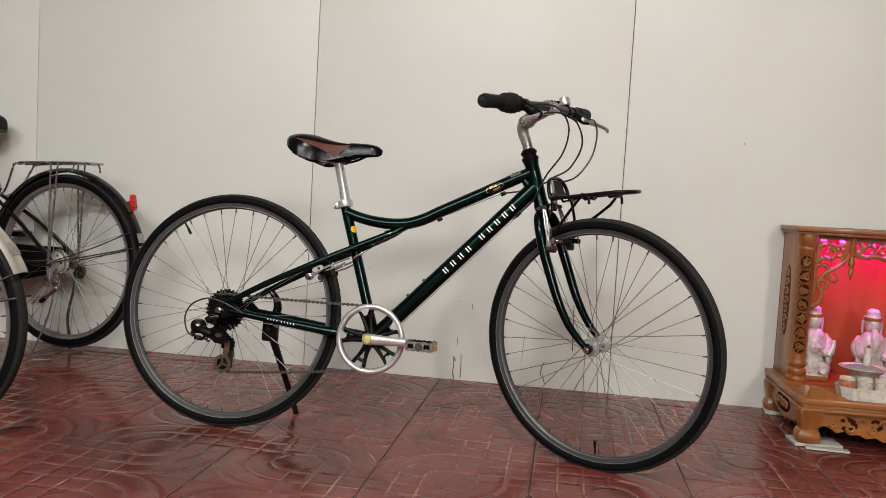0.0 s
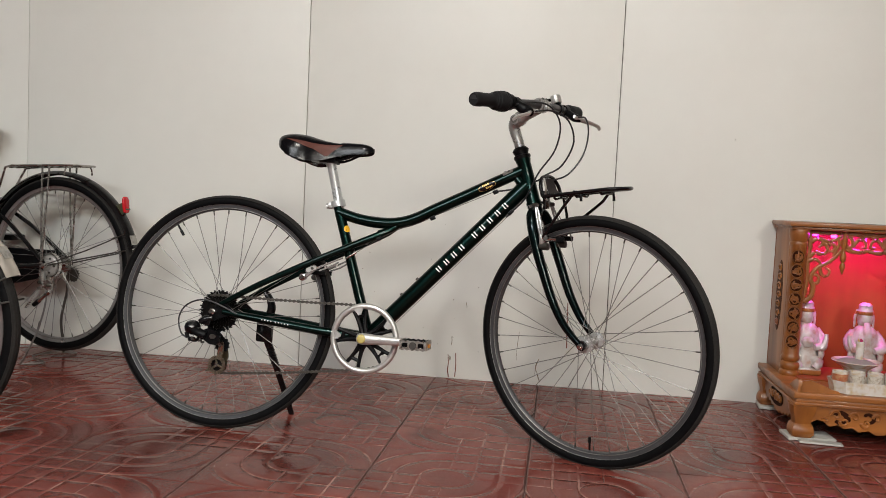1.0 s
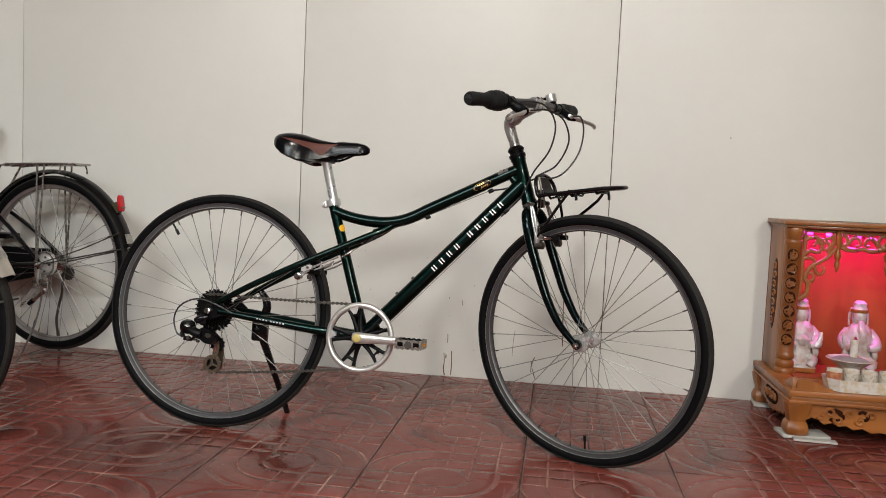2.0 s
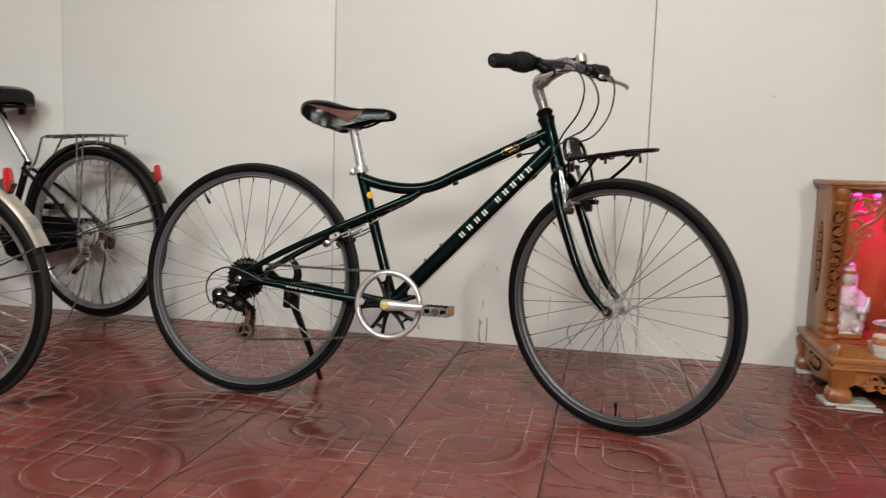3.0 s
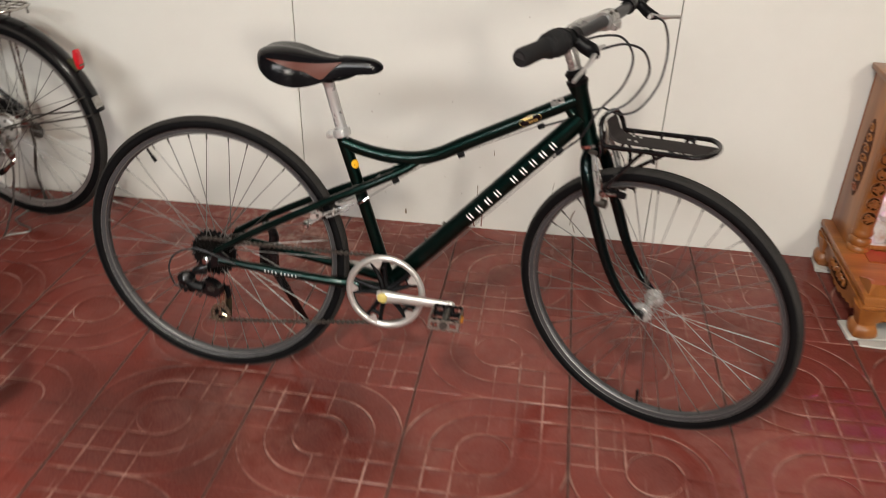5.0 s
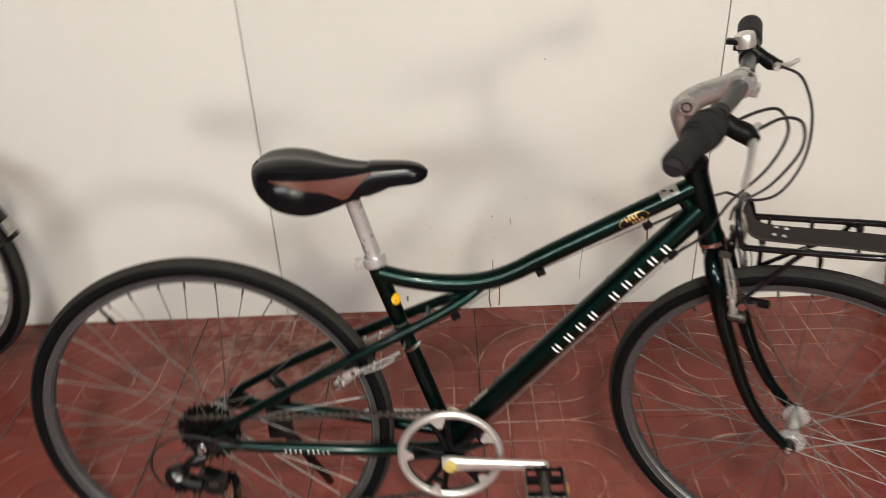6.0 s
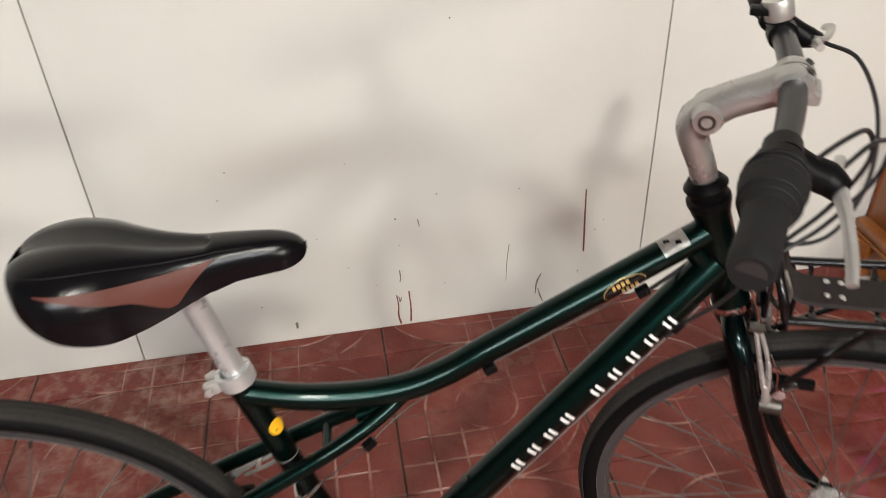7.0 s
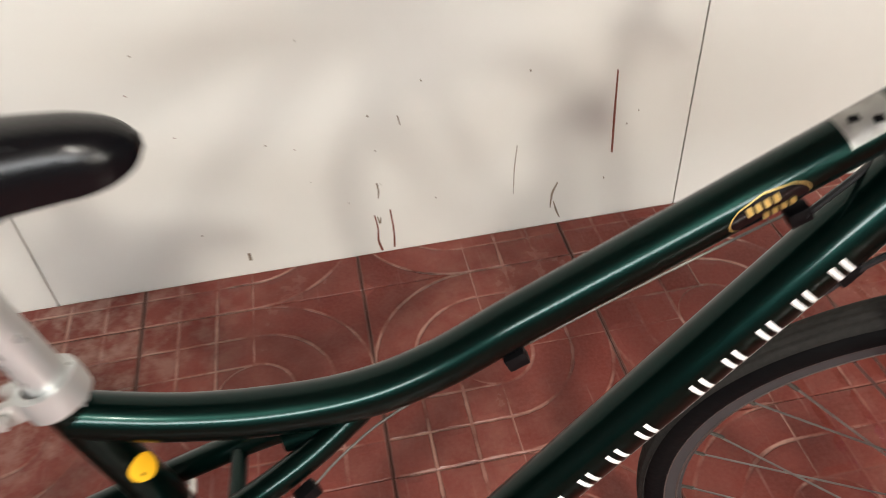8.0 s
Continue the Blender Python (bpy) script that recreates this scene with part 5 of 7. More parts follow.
part("sticker_mark", lathe(bmesh.new(), [(0.0010, 0.0), (0.0009, 0.0005), (0, 0.0007)], 10, Matrix.Translation(st0 + mark - sdir * 0.003) @ mark.normalized().to_track_quat("Z", "Y").to_matrix().to_4x4() @ Matrix.Diagonal((1.0, 1.5, 1, 1))), M_BLACKM, patch)
bm = bmesh.new()
sweep(bm, [BB + (Vector((0.326, 0, 0.672)) - BB) * f for f in (0.673, 0.676)], 0.0151, 18)
part("seat_tube_band", bm, M_SILVERTAPE, frame_main)

# front rack, carried by the fork
RZ = 0.722
rail = []
for a in range(9):
    t = -math.pi / 2 + math.pi * a / 8
    rail.append((1.125 + 0.043 * math.cos(t), 0.052 * math.sin(t), RZ + 0.022 + 0.003 * math.cos(t)))
loop = [(0.945, -0.052, RZ), (1.03, -0.052, RZ + 0.010)] + rail + [(1.03, 0.052, RZ + 0.010), (0.945, 0.052, RZ)]
rack = part("front_rack", tube(loop, 0.0052, 10, 3), M_BLACK, bike, "black tubular front rack with a leather-covered slat", STEER)
hoop = [(0.945, -0.052, RZ), (0.938, -0.050, RZ + 0.025), (0.930, -0.034, RZ + 0.047), (0.928, 0.0, RZ + 0.054), (0.930, 0.034, RZ + 0.047), (0.938, 0.050, RZ + 0.025), (0.945, 0.052, RZ)]
part("rack_hoop", tube(hoop, 0.0052, 10, 4), M_BLACK, rack)
bm = bmesh.new()
sl = curve_points([(1.160, 0, RZ + 0.019), (1.08, 0, RZ + 0.013), (1.0, 0, RZ + 0.005), (0.962, 0, RZ + 0.004), (0.945, 0, RZ + 0.016), (0.934, 0, RZ + 0.046)], 5)
rows = []
for i, p in enumerate(sl):
    w = 0.026 if i < len(sl) - 2 else 0.022
    t = (sl[min(i + 1, len(sl) - 1)] - sl[max(i - 1, 0)]).normalized()
    n = Vector((-t.z, 0, t.x))
    n = n if n.z > 0 else -n
    rows.append([bm.verts.new(p + Vector((0, y, 0)) + n * h) for y, h in ((-w, 0), (-w * 0.9, 0.003), (0, 0.0042), (w * 0.9, 0.003), (w, 0), (0, -0.001))])
for a, c in zip(rows, rows[1:]):
    for k in range(6):
        bm.faces.new((a[k], a[(k + 1) % 6], c[(k + 1) % 6], c[k]))
bm.faces.new(rows[0]), bm.faces.new(rows[-1][::-1])
slat = part("rack_slat", bm, mat("dark_brown_leather", (0.022, 0.018, 0.017), 0.75, vary=0.3, scale=120, bump=0.0004, spec=0.2), rack, "dark leather slat bent up at the back")
for dx in (0.985, 1.0):
    for dy in (-0.012, 0.012):
        part("rivet", lathe(bmesh.new(), [(0.0035, 0), (0.003, 0.0012), (0, 0.0016)], 8, Matrix.Translation((dx, dy, RZ + 0.0092))), M_ALU, slat)
for x, dz in ((0.972, 0.003), (1.035, 0.0105), (1.105, 0.019)):
    z = RZ + dz
    part("rack_cross_wire", tube([(x, -0.052, z), (x, -0.040, z - 0.001), (x, -0.030, z - 0.010), (x, 0.0, z - 0.0075), (x, 0.030, z - 0.010), (x, 0.040, z - 0.001), (x, 0.052, z)], 0.0032, 8, 3), M_BLACK, rack)
for s in (-1, 1):
    rear = 0.0 if s > 0 else -0.055
    part("rack_strut", tube([(1.090 + rear, s * 0.050, RZ + 0.016 + rear * 0.12), (1.072 + rear, s * 0.050, RZ - 0.012), (1.01 + rear * 0.5, s * 0.053, 0.662), (0.948, s * 0.053, 0.612)], [0.0042] * 4, 8, 2), M_BLACK, rack)
    if s > 0:
        part("rack_strut", tube([(0.952, s * 0.050, RZ), (0.965, s * 0.052, 0.668), (0.962, s * 0.055, 0.60), (0.948, s * 0.056, 0.588)], [0.004] * 4, 8, 2), M_BLACK, rack)
    hx = 1.100 if s > 0 else 1.055
    part("rack_hook", tube([(hx - 0.02, s * 0.052, RZ + 0.014), (hx, s * 0.052, RZ + 0.011), (hx + 0.003, s * 0.052, RZ - 0.010)], 0.0038, 8, 2), M_BLACK, rack)
part("rack_bracket", block(bmesh.new(), (0.006, 0.030, 0.05), (0.928, 0, RZ - 0.01), 0.002), M_BLACK, rack)

# ---- the two bicycles parked behind ----


def fender(name, parent, centre, radius, width, a0, a1, material, label=""):
    """A mudguard: a curved strip with turned-down sides, from angle a0 to a1."""
    bm = bmesh.new()
    rows = []
    n = 44
    for i in range(n + 1):
        a = radians(a0 + (a1 - a0) * i / n)
        d = Vector((math.cos(a), 0, math.sin(a)))
        row = []
        for k in range(9):
            v = -1 + k / 4
            row.append(bm.verts.new(centre + d * (radius - 0.013 * abs(v) ** 2.5) + Vector((0, v * width / 2, 0))))
        for k in range(8, -1, -1):
            v = -1 + k / 4
            row.append(bm.verts.new(centre + d * (radius - 0.0022 - 0.013 * abs(v) ** 2.5) + Vector((0, v * (width / 2 - 0.001), 0))))
        rows.append(row)
    for a, c in zip(rows, rows[1:]):
        for k in range(18):
            bm.faces.new((a[k], a[(k + 1) % 18], c[(k + 1) % 18], c[k]))
    bm.faces.new(rows[0]), bm.faces.new(rows[-1][::-1])
    return part(name, bm, material, parent, label)


def city_bicycle(m, label, R, frame_mat, fender_mat, with_rack, saddle_x, saddle_z, stand, reflector_at, tail):
    """A plain city bicycle with mudguards; x ahead, y to its left, the rear wheel's foot at the origin."""
    b = thing("bicycle", m, label, "bicycle")
    hub, fhub, bb = Vector((0, 0, R)), Vector((1.10, 0, R)), Vector((0.46, 0, R - 0.05))
    wheel("rear_wheel", b, hub, R, 0.040, R - 0.036, rim_mat=M_RIM_OLD, hub_half=0.032, flange=0.032, hub_mat=M_CHROME, valve=-70, spoke_r=0.0011, spoke_mat=M_SPOKE)
    wheel("front_wheel", b, fhub, R, 0.040, R - 0.036, rim_mat=M_RIM_OLD, hub_half=0.030, flange=0.020, hub_mat=M_CHROME, valve=-70, spoke_r=0.0011, spoke_mat=M_SPOKE)
    seat_top = Vector((0.335, 0, R + 0.27))
    head_t, head_b = Vector((0.845, 0, R + 0.41)), Vector((0.90, 0, R + 0.27))
    fr = part("frame", tube([bb, seat_top], 0.0145, 14), frame_mat, b)
    part("down_tube", tube([head_b, Vector((0.70, 0, R + 0.03)), bb], 0.016, 14, 4), frame_mat, fr)
    part("top_tube", tube([head_t, Vector((0.70, 0, R + 0.22)), Vector((0.41, 0, R + 0.10))], 0.013, 12, 4), frame_mat, fr)
    part("head_tube", tube([head_b, head_t], 0.018, 16), frame_mat, fr)
    for s in (-1, 1):
        part("seat_stay", tube([seat_top + Vector((0.01, s * 0.02, -0.03)), Vector((0.17, s * 0.05, R + 0.135)), Vector((0.0, s * 0.068, R))], 0.0075, 10, 3), frame_mat, fr)
        part("chain_stay", tube([bb + Vector((0, s * 0.03, 0)), Vector((0.2, s * 0.055, R - 0.02)), Vector((0, s * 0.068, R))], 0.0095, 10, 3), frame_mat, fr)
        part("stay_rod", tube([Vector((0, s * 0.066, R)), Vector((-(R + 0.012) * 0.94, s * 0.030, R + 0.075))], 0.0028, 6), M_STEEL, fr)
    part("axle_nut", lathe(bmesh.new(), [(0, 0.066), (0.011, 0.066), (0.011, 0.082), (0.005, 0.084), (0.005, 0.094), (0, 0.094)], 6, Matrix.Translation(hub) @ AXLE.inverted()), M_CHROME, fr)
    part("drum_brake", lathe(bmesh.new(), [(0.0, 0.030), (0.042, 0.030), (0.043, 0.034), (0.043, 0.042), (0.038, 0.043), (0.038, 0.050), (0.033, 0.054), (0.020, 0.055), (0.018, 0.060), (0.0, 0.061)], 28, Matrix.Translation(hub) @ AXLE.inverted()), M_ALU, fr)
    part("brake_arm", tube([hub + Vector((0.006, 0.060, -0.022)), hub + Vector((0.014, 0.064, -0.065)), hub + Vector((0.028, 0.066, -0.100)), hub + Vector((0.052, 0.068, -0.135))], [0.007, 0.0055, 0.007, 0.0075], 8, 2), M_ALU, fr)
    bm = block(bmesh.new(), (0.030, 0.003, 0.020), hub + Vector((-0.004, 0.062, -0.052)), 0.001)
    block(bm, (0.016, 0.006, 0.030), hub + Vector((-0.016, 0.064, -0.064)), 0.002)
    block(bm, (0.024, 0.008, 0.010), hub + Vector((0.020, 0.070, -0.088)), 0.002)
    part("brake_plate", bm, M_PEDAL, fr)
    part("cable_adjuster", tube([hub + Vector((0.030, 0.071, -0.094)), hub + Vector((0.070, 0.071, -0.140))], [0.004, 0.0075], 10), M_ALU, fr)
    for k in range(5):
        a = radians(40 + 72 * k)
        part("drum_bolt", lathe(bmesh.new(), [(0.0045, 0.050), (0.0045, 0.057), (0, 0.058)], 6, Matrix.Translation(hub + Vector((0.028 * math.cos(a), 0, 0.028 * math.sin(a)))) @ AXLE.inverted()), M_STEEL, fr)
    part("stay_rod", tube([Vector((0, 0.070, R + 0.004)), Vector((-0.17, 0.056, R + 0.066)), Vector((-(R + 0.012) * 0.915, 0.030, R + 0.135))], 0.0026, 6, 2), M_STEEL, fr)
    bm = ring_section(bmesh.new(), [(0.0430, -0.0505), (0.0475, -0.0505), (0.0475, -0.0365), (0.0430, -0.0365)], 32, Matrix.Translation(hub) @ AXLE)
    block(bm, (0.014, 0.014, 0.026), hub + Vector((0.040, 0.044, -0.030)), 0.002)
    part("brake_band", bm, M_CHROME, fr)
    bm = tube([hub + Vector((0.022, 0.062, -0.012)), hub + Vector((0.006, 0.080, -0.050)), hub + Vector((-0.012, 0.086, -0.078))], [0.007, 0.006, 0.007], 8, 3)
    outline(bm, [(-0.052, R - 0.062), (-0.030, R - 0.048), (-0.014, R - 0.056), (-0.016, R - 0.082), (-0.034, R - 0.096), (-0.050, R - 0.086)], 0.004, Matrix.Translation((0, 0.088, 0)), 0.001)
    part("brake_linkage", bm, M_CHROME, fr)
    lever = part("brake_lever_arm", tube([hub + Vector((-0.044, 0.092, -0.092)), hub + Vector((-0.020, 0.093, -0.112)), hub + Vector((0.008, 0.092, -0.134))], [0.0075, 0.0065, 0.0075], 10, 2), M_CHROME, fr)
    part("lever_boot", tube([hub + Vector((0.006, 0.092, -0.132)), hub + Vector((0.030, 0.090, -0.149))], [0.0095, 0.0085], 10), M_BLACKM, lever)
    for dx, dz in ((-0.036, -0.070), (-0.030, -0.104), (0.004, -0.062)):
        part("linkage_pin", lathe(bmesh.new(), [(0.0065, 0.0), (0.0065, 0.010), (0.004, 0.013), (0, 0.013)], 6, Matrix.Translation(hub + Vector((dx, 0.087, dz))) @ AXLE.inverted()), M_STEEL, fr)
    coil = [hub + Vector((0.052 + 0.0009 * i + 0.0055 * math.cos(i * 0.9), 0.070 + 0.0055 * math.sin(i * 0.9), -0.128 - 0.0010 * i)) for i in range(40)]
    part("brake_spring", tube(coil, 0.0014, 5), M_CHROME, fr)
    part("brake_rod", tube([hub + Vector((0.05, 0.060, -0.01)), hub + Vector((0.2, 0.055, 0.0)), bb + Vector((0.0, 0.045, 0.06))], 0.004, 8, 3), M_BLACKM, fr)
    # chain case on the right-hand side
    pts = [(0.035, R - 0.03), (0.035, R + 0.03), (0.06, R + 0.046), (0.30, R + 0.042), (0.46, R + 0.052), (0.55, R + 0.01), (0.565, R - 0.06), (0.53, R - 0.13), (0.46, R - 0.155), (0.38, R - 0.125), (0.06, R - 0.05)]
    part("chain_case", outline(bmesh.new(), pts, 0.022, Matrix.Translation((0, -0.064, 0)), 0.004), M_BLACKM, fr)
    for s, e in ((1, Vector((0.10, 0, -0.13))), (-1, Vector((-0.10, 0, 0.13)))):
        c = bb + Vector((0, s * 0.07, 0))
        part("crank", tube([c, c + e * 0.5, c + e], [0.011, 0.009, 0.010], 10, 2), M_CHROME, fr)
        part("pedal", block(bmesh.new(), (0.085, 0.075, 0.022), c + e + Vector((0, s * 0.055, 0)), 0.005), M_BLACKM, fr)
    # fork, front end
    fk = part("fork", tube([head_t + Vector((-0.012, 0, 0.03)), head_b + Vector((0.006, 0, -0.02))], 0.0125, 12), M_CHROME, b)
    for s in (-1, 1):
        part("fork_leg", tube([head_b + Vector((0.004, s * 0.01, -0.012)), head_b + Vector((0.02, s * 0.045, -0.05)), Vector((1.00, s * 0.05, R + 0.10)), fhub + Vector((0, s * 0.05, 0))], [0.012, 0.012, 0.010, 0.008], 10, 3), frame_mat, fk)
    st = head_t + Vector((-0.03, 0, 0.10))
    part("handlebar", tube([st + Vector((-0.20, -0.27, 0.05)), st + Vector((-0.06, -0.26, 0.07)), st + Vector((0.03, -0.12, 0.03)), st + Vector((0.05, 0, 0.0)), st + Vector((0.03, 0.12, 0.03)), st + Vector((-0.06, 0.26, 0.07)), st + Vector((-0.20, 0.27, 0.05))], 0.0115, 12, 5), M_CHROME, fk)
    part("stem", tube([head_t, st, st + Vector((0.045, 0, 0.005))], [0.012, 0.012, 0.016], 12, 2), M_CHROME, fk)
    for s in (-1, 1):
        part("grip", tube([st + Vector((-0.205, s * 0.2705, 0.05)), st + Vector((-0.10, s * 0.268, 0.064))], 0.0155, 14), M_GRIP, fk)
    # mudguards
    rear = fender("rear_fender", b, hub, R + 0.025, 0.056, -8, tail, fender_mat)
    fender("front_fender", b, fhub, R + 0.017, 0.056, 40, 190, fender_mat)
    # angles: pi is behind, as x points ahead
    # seat
    part("seat_post", tube([seat_top - Vector((-0.012, 0, 0.06)), seat_top, Vector((saddle_x + 0.13, 0, saddle_z - 0.05))], 0.0135, 14), M_CHROME, b)
    bm = bmesh.new()
    rows = []
    for x, w, zt, zb in ((0.0, 0.05, -0.02, -0.045), (0.006, 0.085, -0.006, -0.062), (0.03, 0.104, 0.004, -0.072), (0.075, 0.106, 0.004, -0.070), (0.12, 0.085, -0.002, -0.055), (0.165, 0.055, -0.006, -0.046), (0.21, 0.033, -0.006, -0.042), (0.25, 0.024, -0.008, -0.040), (0.262, 0.010, -0.016, -0.034)):
        top = []
        for k in range(17):
            a = (-1 + k / 8) * math.pi / 2
            top.append(bm.verts.new((saddle_x + x, w * math.copysign(abs(math.sin(a)) ** 0.6, a), saddle_z + zb + (zt - zb) * math.cos(a) ** 0.4 if k not in (0, 16) else saddle_z + zb)))
        top.append(bm.verts.new((saddle_x + x, 0, saddle_z + zb + 0.006)))
        rows.append(top)
    for a, c in zip(rows, rows[1:]):
        for k in range(18):
            bm.faces.new((a[k], a[(k + 1) % 18], c[(k + 1) % 18], c[k]))
    bm.faces.new(rows[0]), bm.faces.new(rows[-1][::-1])
    sd = part("saddle", bm, M_SADDLE, b, "wide black vinyl saddle")
    for s in (-1, 1):
        coil = [Vector((saddle_x + 0.045 + 0.014 * math.cos(i * 0.8), s * 0.055 + 0.014 * math.sin(i * 0.8), saddle_z - 0.105 + 0.0009 * i)) for i in range(46)]
        part("saddle_spring", tube(coil, 0.0026, 6), M_BLACKM, sd)
    part("saddle_frame", block(bmesh.new(), (0.16, 0.10, 0.012), (saddle_x + 0.10, 0, saddle_z - 0.075), 0.004), M_BLACKM, sd)
    # reflector at the back of the mudguard
    a = radians(180 - reflector_at)
    q = Matrix.Translation(hub) @ Matrix.Rotation(-a, 4, "Y") @ Matrix.Translation((R + 0.024, 0, 0))
    part("reflector_bracket", outline(bmesh.new(), [(-0.004, -0.024), (0.022, -0.016), (0.028, 0.016), (-0.002, 0.020)], 0.022, q, 0.003), mat("olive_plastic", (0.05, 0.05, 0.022), 0.5), rear)
    lens = part("reflector", lathe(bmesh.new(), [(0, -1.0), (0.55, -0.97), (0.85, -0.85), (0.97, -0.6), (1.0, -0.3), (1.0, 0.3), (0.97, 0.6), (0.85, 0.85), (0.55, 0.97), (0, 1.0)], 20, q @ Matrix.Translation((0.028, 0, -0.004)) @ Matrix.Rotation(a - math.pi + 0.12, 4, "Y") @ Matrix.Diagonal((0.0085, 0.0175, 0.031, 1))), M_RED, rear, "red rear reflector")
    a2 = radians(180 - reflector_at + 20)
    q = Matrix.Translation(hub) @ Matrix.Rotation(-a2, 4, "Y") @ Matrix.Translation((R + 0.0256, 0, 0))
    part("mudguard_patch", block(bmesh.new(), (0.0012, 0.034, 0.036), (0, 0.004, 0), 0, q), M_SILVERTAPE, rear, "worn silver patch low on the mudguard")
    if with_rack:
        z = R + 0.374
        rk = part("rear_rack", tube([(0.21, 0.05, z - 0.012), (0.15, 0.068, z - 0.004), (-0.05, 0.070, z + 0.004), (-0.115, 0.052, z + 0.006), (-0.125, 0.0, z + 0.006), (-0.115, -0.052, z + 0.006), (-0.05, -0.070, z + 0.004), (0.15, -0.068, z - 0.004), (0.21, -0.05, z - 0.012)], 0.0042, 8, 4), M_WIRE, b, "wire luggage rack with folding legs")
        for y in (-0.035, 0.0, 0.035):
            part("rack_wire", tube([(0.205, y, z - 0.011), (0.05, y, z + 0.0), (-0.12, y, z + 0.006)], 0.003, 6, 3), M_WIRE, rk)
        for x in (0.16, 0.08, 0.01, -0.06):
            part("rack_wire", tube([(x, -0.070, z + 0.001 - x * 0.02), (x, 0.070, z + 0.001 - x * 0.02)], 0.003, 6), M_WIRE, rk)
        for s in (-1, 1):
            for dx in (-0.02, 0.012):
                part("rack_leg", tube([(0.005 + dx, s * 0.070, z), (0.008 + dx * 0.6, s * 0.074, R + 0.20), (0.010, s * 0.078, R + 0.01)], 0.0036, 8, 2), M_WIRE, rk)
            part("rack_hook", tube([(-0.085, s * 0.062, z + 0.004), (-0.086, s * 0.070, z - 0.012), (-0.084, s * 0.074, z - 0.028)], 0.003, 6, 2), M_WIRE, rk)
            part("rack_stay", tube([(0.21, s * 0.05, z - 0.012), (0.26, s * 0.035, R + 0.27), (0.31, s * 0.018, R + 0.235)], 0.0042, 8, 3), M_WIRE, rk)
    if stand:
        z0 = -m.translation.z
        sk = part("kickstand", tube([(-0.010, 0.082, R - 0.02), (-0.024, 0.088, 0.21), (-0.004, 0.100, 0.103), (0.012, 0.110, 0.055), (0.043, 0.124, z0 + 0.022), (0.056, 0.124, z0 + 0.005), (0.030, 0.104, z0 + 0.005), (-0.004, 0.076, z0 + 0.005), (0.012, 0.056, z0 + 0.006), (0.060, 0.046, z0 + 0.010), (0.090, 0.030, z0 + 0.014)], 0.0034, 8, 4), M_SPOKE, b, "chromed two-legged stand")
        part("stand_bar", tube([(0.090, 0.030, z0 + 0.014), (0.094, -0.050, z0 + 0.014), (0.100, -0.110, z0 + 0.006), (0.070, -0.128, z0 + 0.005), (0.028, -0.131, z0 + 0.005), (0.024, -0.112, z0 + 0.006), (0.060, -0.100, z0 + 0.010)], 0.0034, 8, 4), M_SPOKE, sk)
        part("stand_leg", tube([(0.030, -0.080, R - 0.05), (0.039, -0.090, 0.217), (0.056, -0.090, 0.150), (0.066, -0.090, 0.092), (0.058, -0.092, 0.020), (0.060, -0.100, z0 + 0.010)], 0.0052, 8, 4), M_STEEL, sk)
        cogs = [((0.030 if k % 2 else 0.025) * math.cos(k * math.pi / 16), (0.030 if k % 2 else 0.025) * math.sin(k * math.pi / 16)) for k in range(32)]
        part("stand_cog", outline(bmesh.new(), [(-0.028 + x, 0.292 + z) for x, z in cogs], 0.004, Matrix.Translation((0, -0.045, 0))), M_STEEL, sk)
    return b


city_bicycle(pose(-0.890, -0.240, 0.042, 0, 0, 172), "black city bicycle with a wire rear rack on a double stand", 0.333, M_BLACK, M_BLACK, True, 0.375, 0.892, True, 38.5, 166.5)
city_bicycle(pose(-0.654, -1.232, 0.0, 0, 0, 183), "silver city bicycle with a metal mudguard and red reflector", 0.317, M_CHROME, mat("dull_silver_mudguard", (0.52, 0.48, 0.42), 0.35, metal=0.6, vary=0.1, scale=60, stain=0.4, stain_scale=14), False, 0.24, 0.80, False, 55, 156)

# ---- the household altar ----
AX0, AX1, AYF, AYB = -0.280, 0.280, -0.226, 0.242   # base, in the altar's own x and y
altar = thing("altar_cabinet", pose(2.032, -0.252, 0.0), "carved varnished wooden household altar with red lining and pink lamps", "altar")
BZ = 0.012
base = part("base", block(bmesh.new(), (AX1 - AX0, AYB - AYF, 0.020), (0, (AYF + AYB) / 2, 0.143), 0.005), M_WOODH, altar, "moulded wooden base")
part("base_moulding", block(bmesh.new(), (AX1 - AX0 - 0.016, AYB - AYF - 0.012, 0.012), (0, (AYF + AYB) / 2, 0.127), 0.004), M_WOODH, base)
part("base_moulding", block(bmesh.new(), (AX1 - AX0 - 0.006, AYB - AYF - 0.004, 0.010), (0, (AYF + AYB) / 2, 0.117), 0.003), M_WOODH, base)
part("base_lining", block(bmesh.new(), (0.42, 0.25, 0.003), (0, 0.10, 0.1548), 0.0), M_REDLAC, base, "red lacquered shelf")


def apron_points(w):
    """Half of a scalloped apron, mirrored."""
    half = [(w, 0.113), (w, 0.066), (w * 0.93, 0.060), (w * 0.86, 0.070), (w * 0.78, 0.064), (w * 0.70, 0.050), (w * 0.60, 0.058), (w * 0.52, 0.047), (w * 0.42, 0.052), (w * 0.34, 0.040), (w * 0.22, 0.046), (w * 0.12, 0.034), (0.0, 0.038)]
    return half + [(-x, z) for x, z in half[-2::-1]]


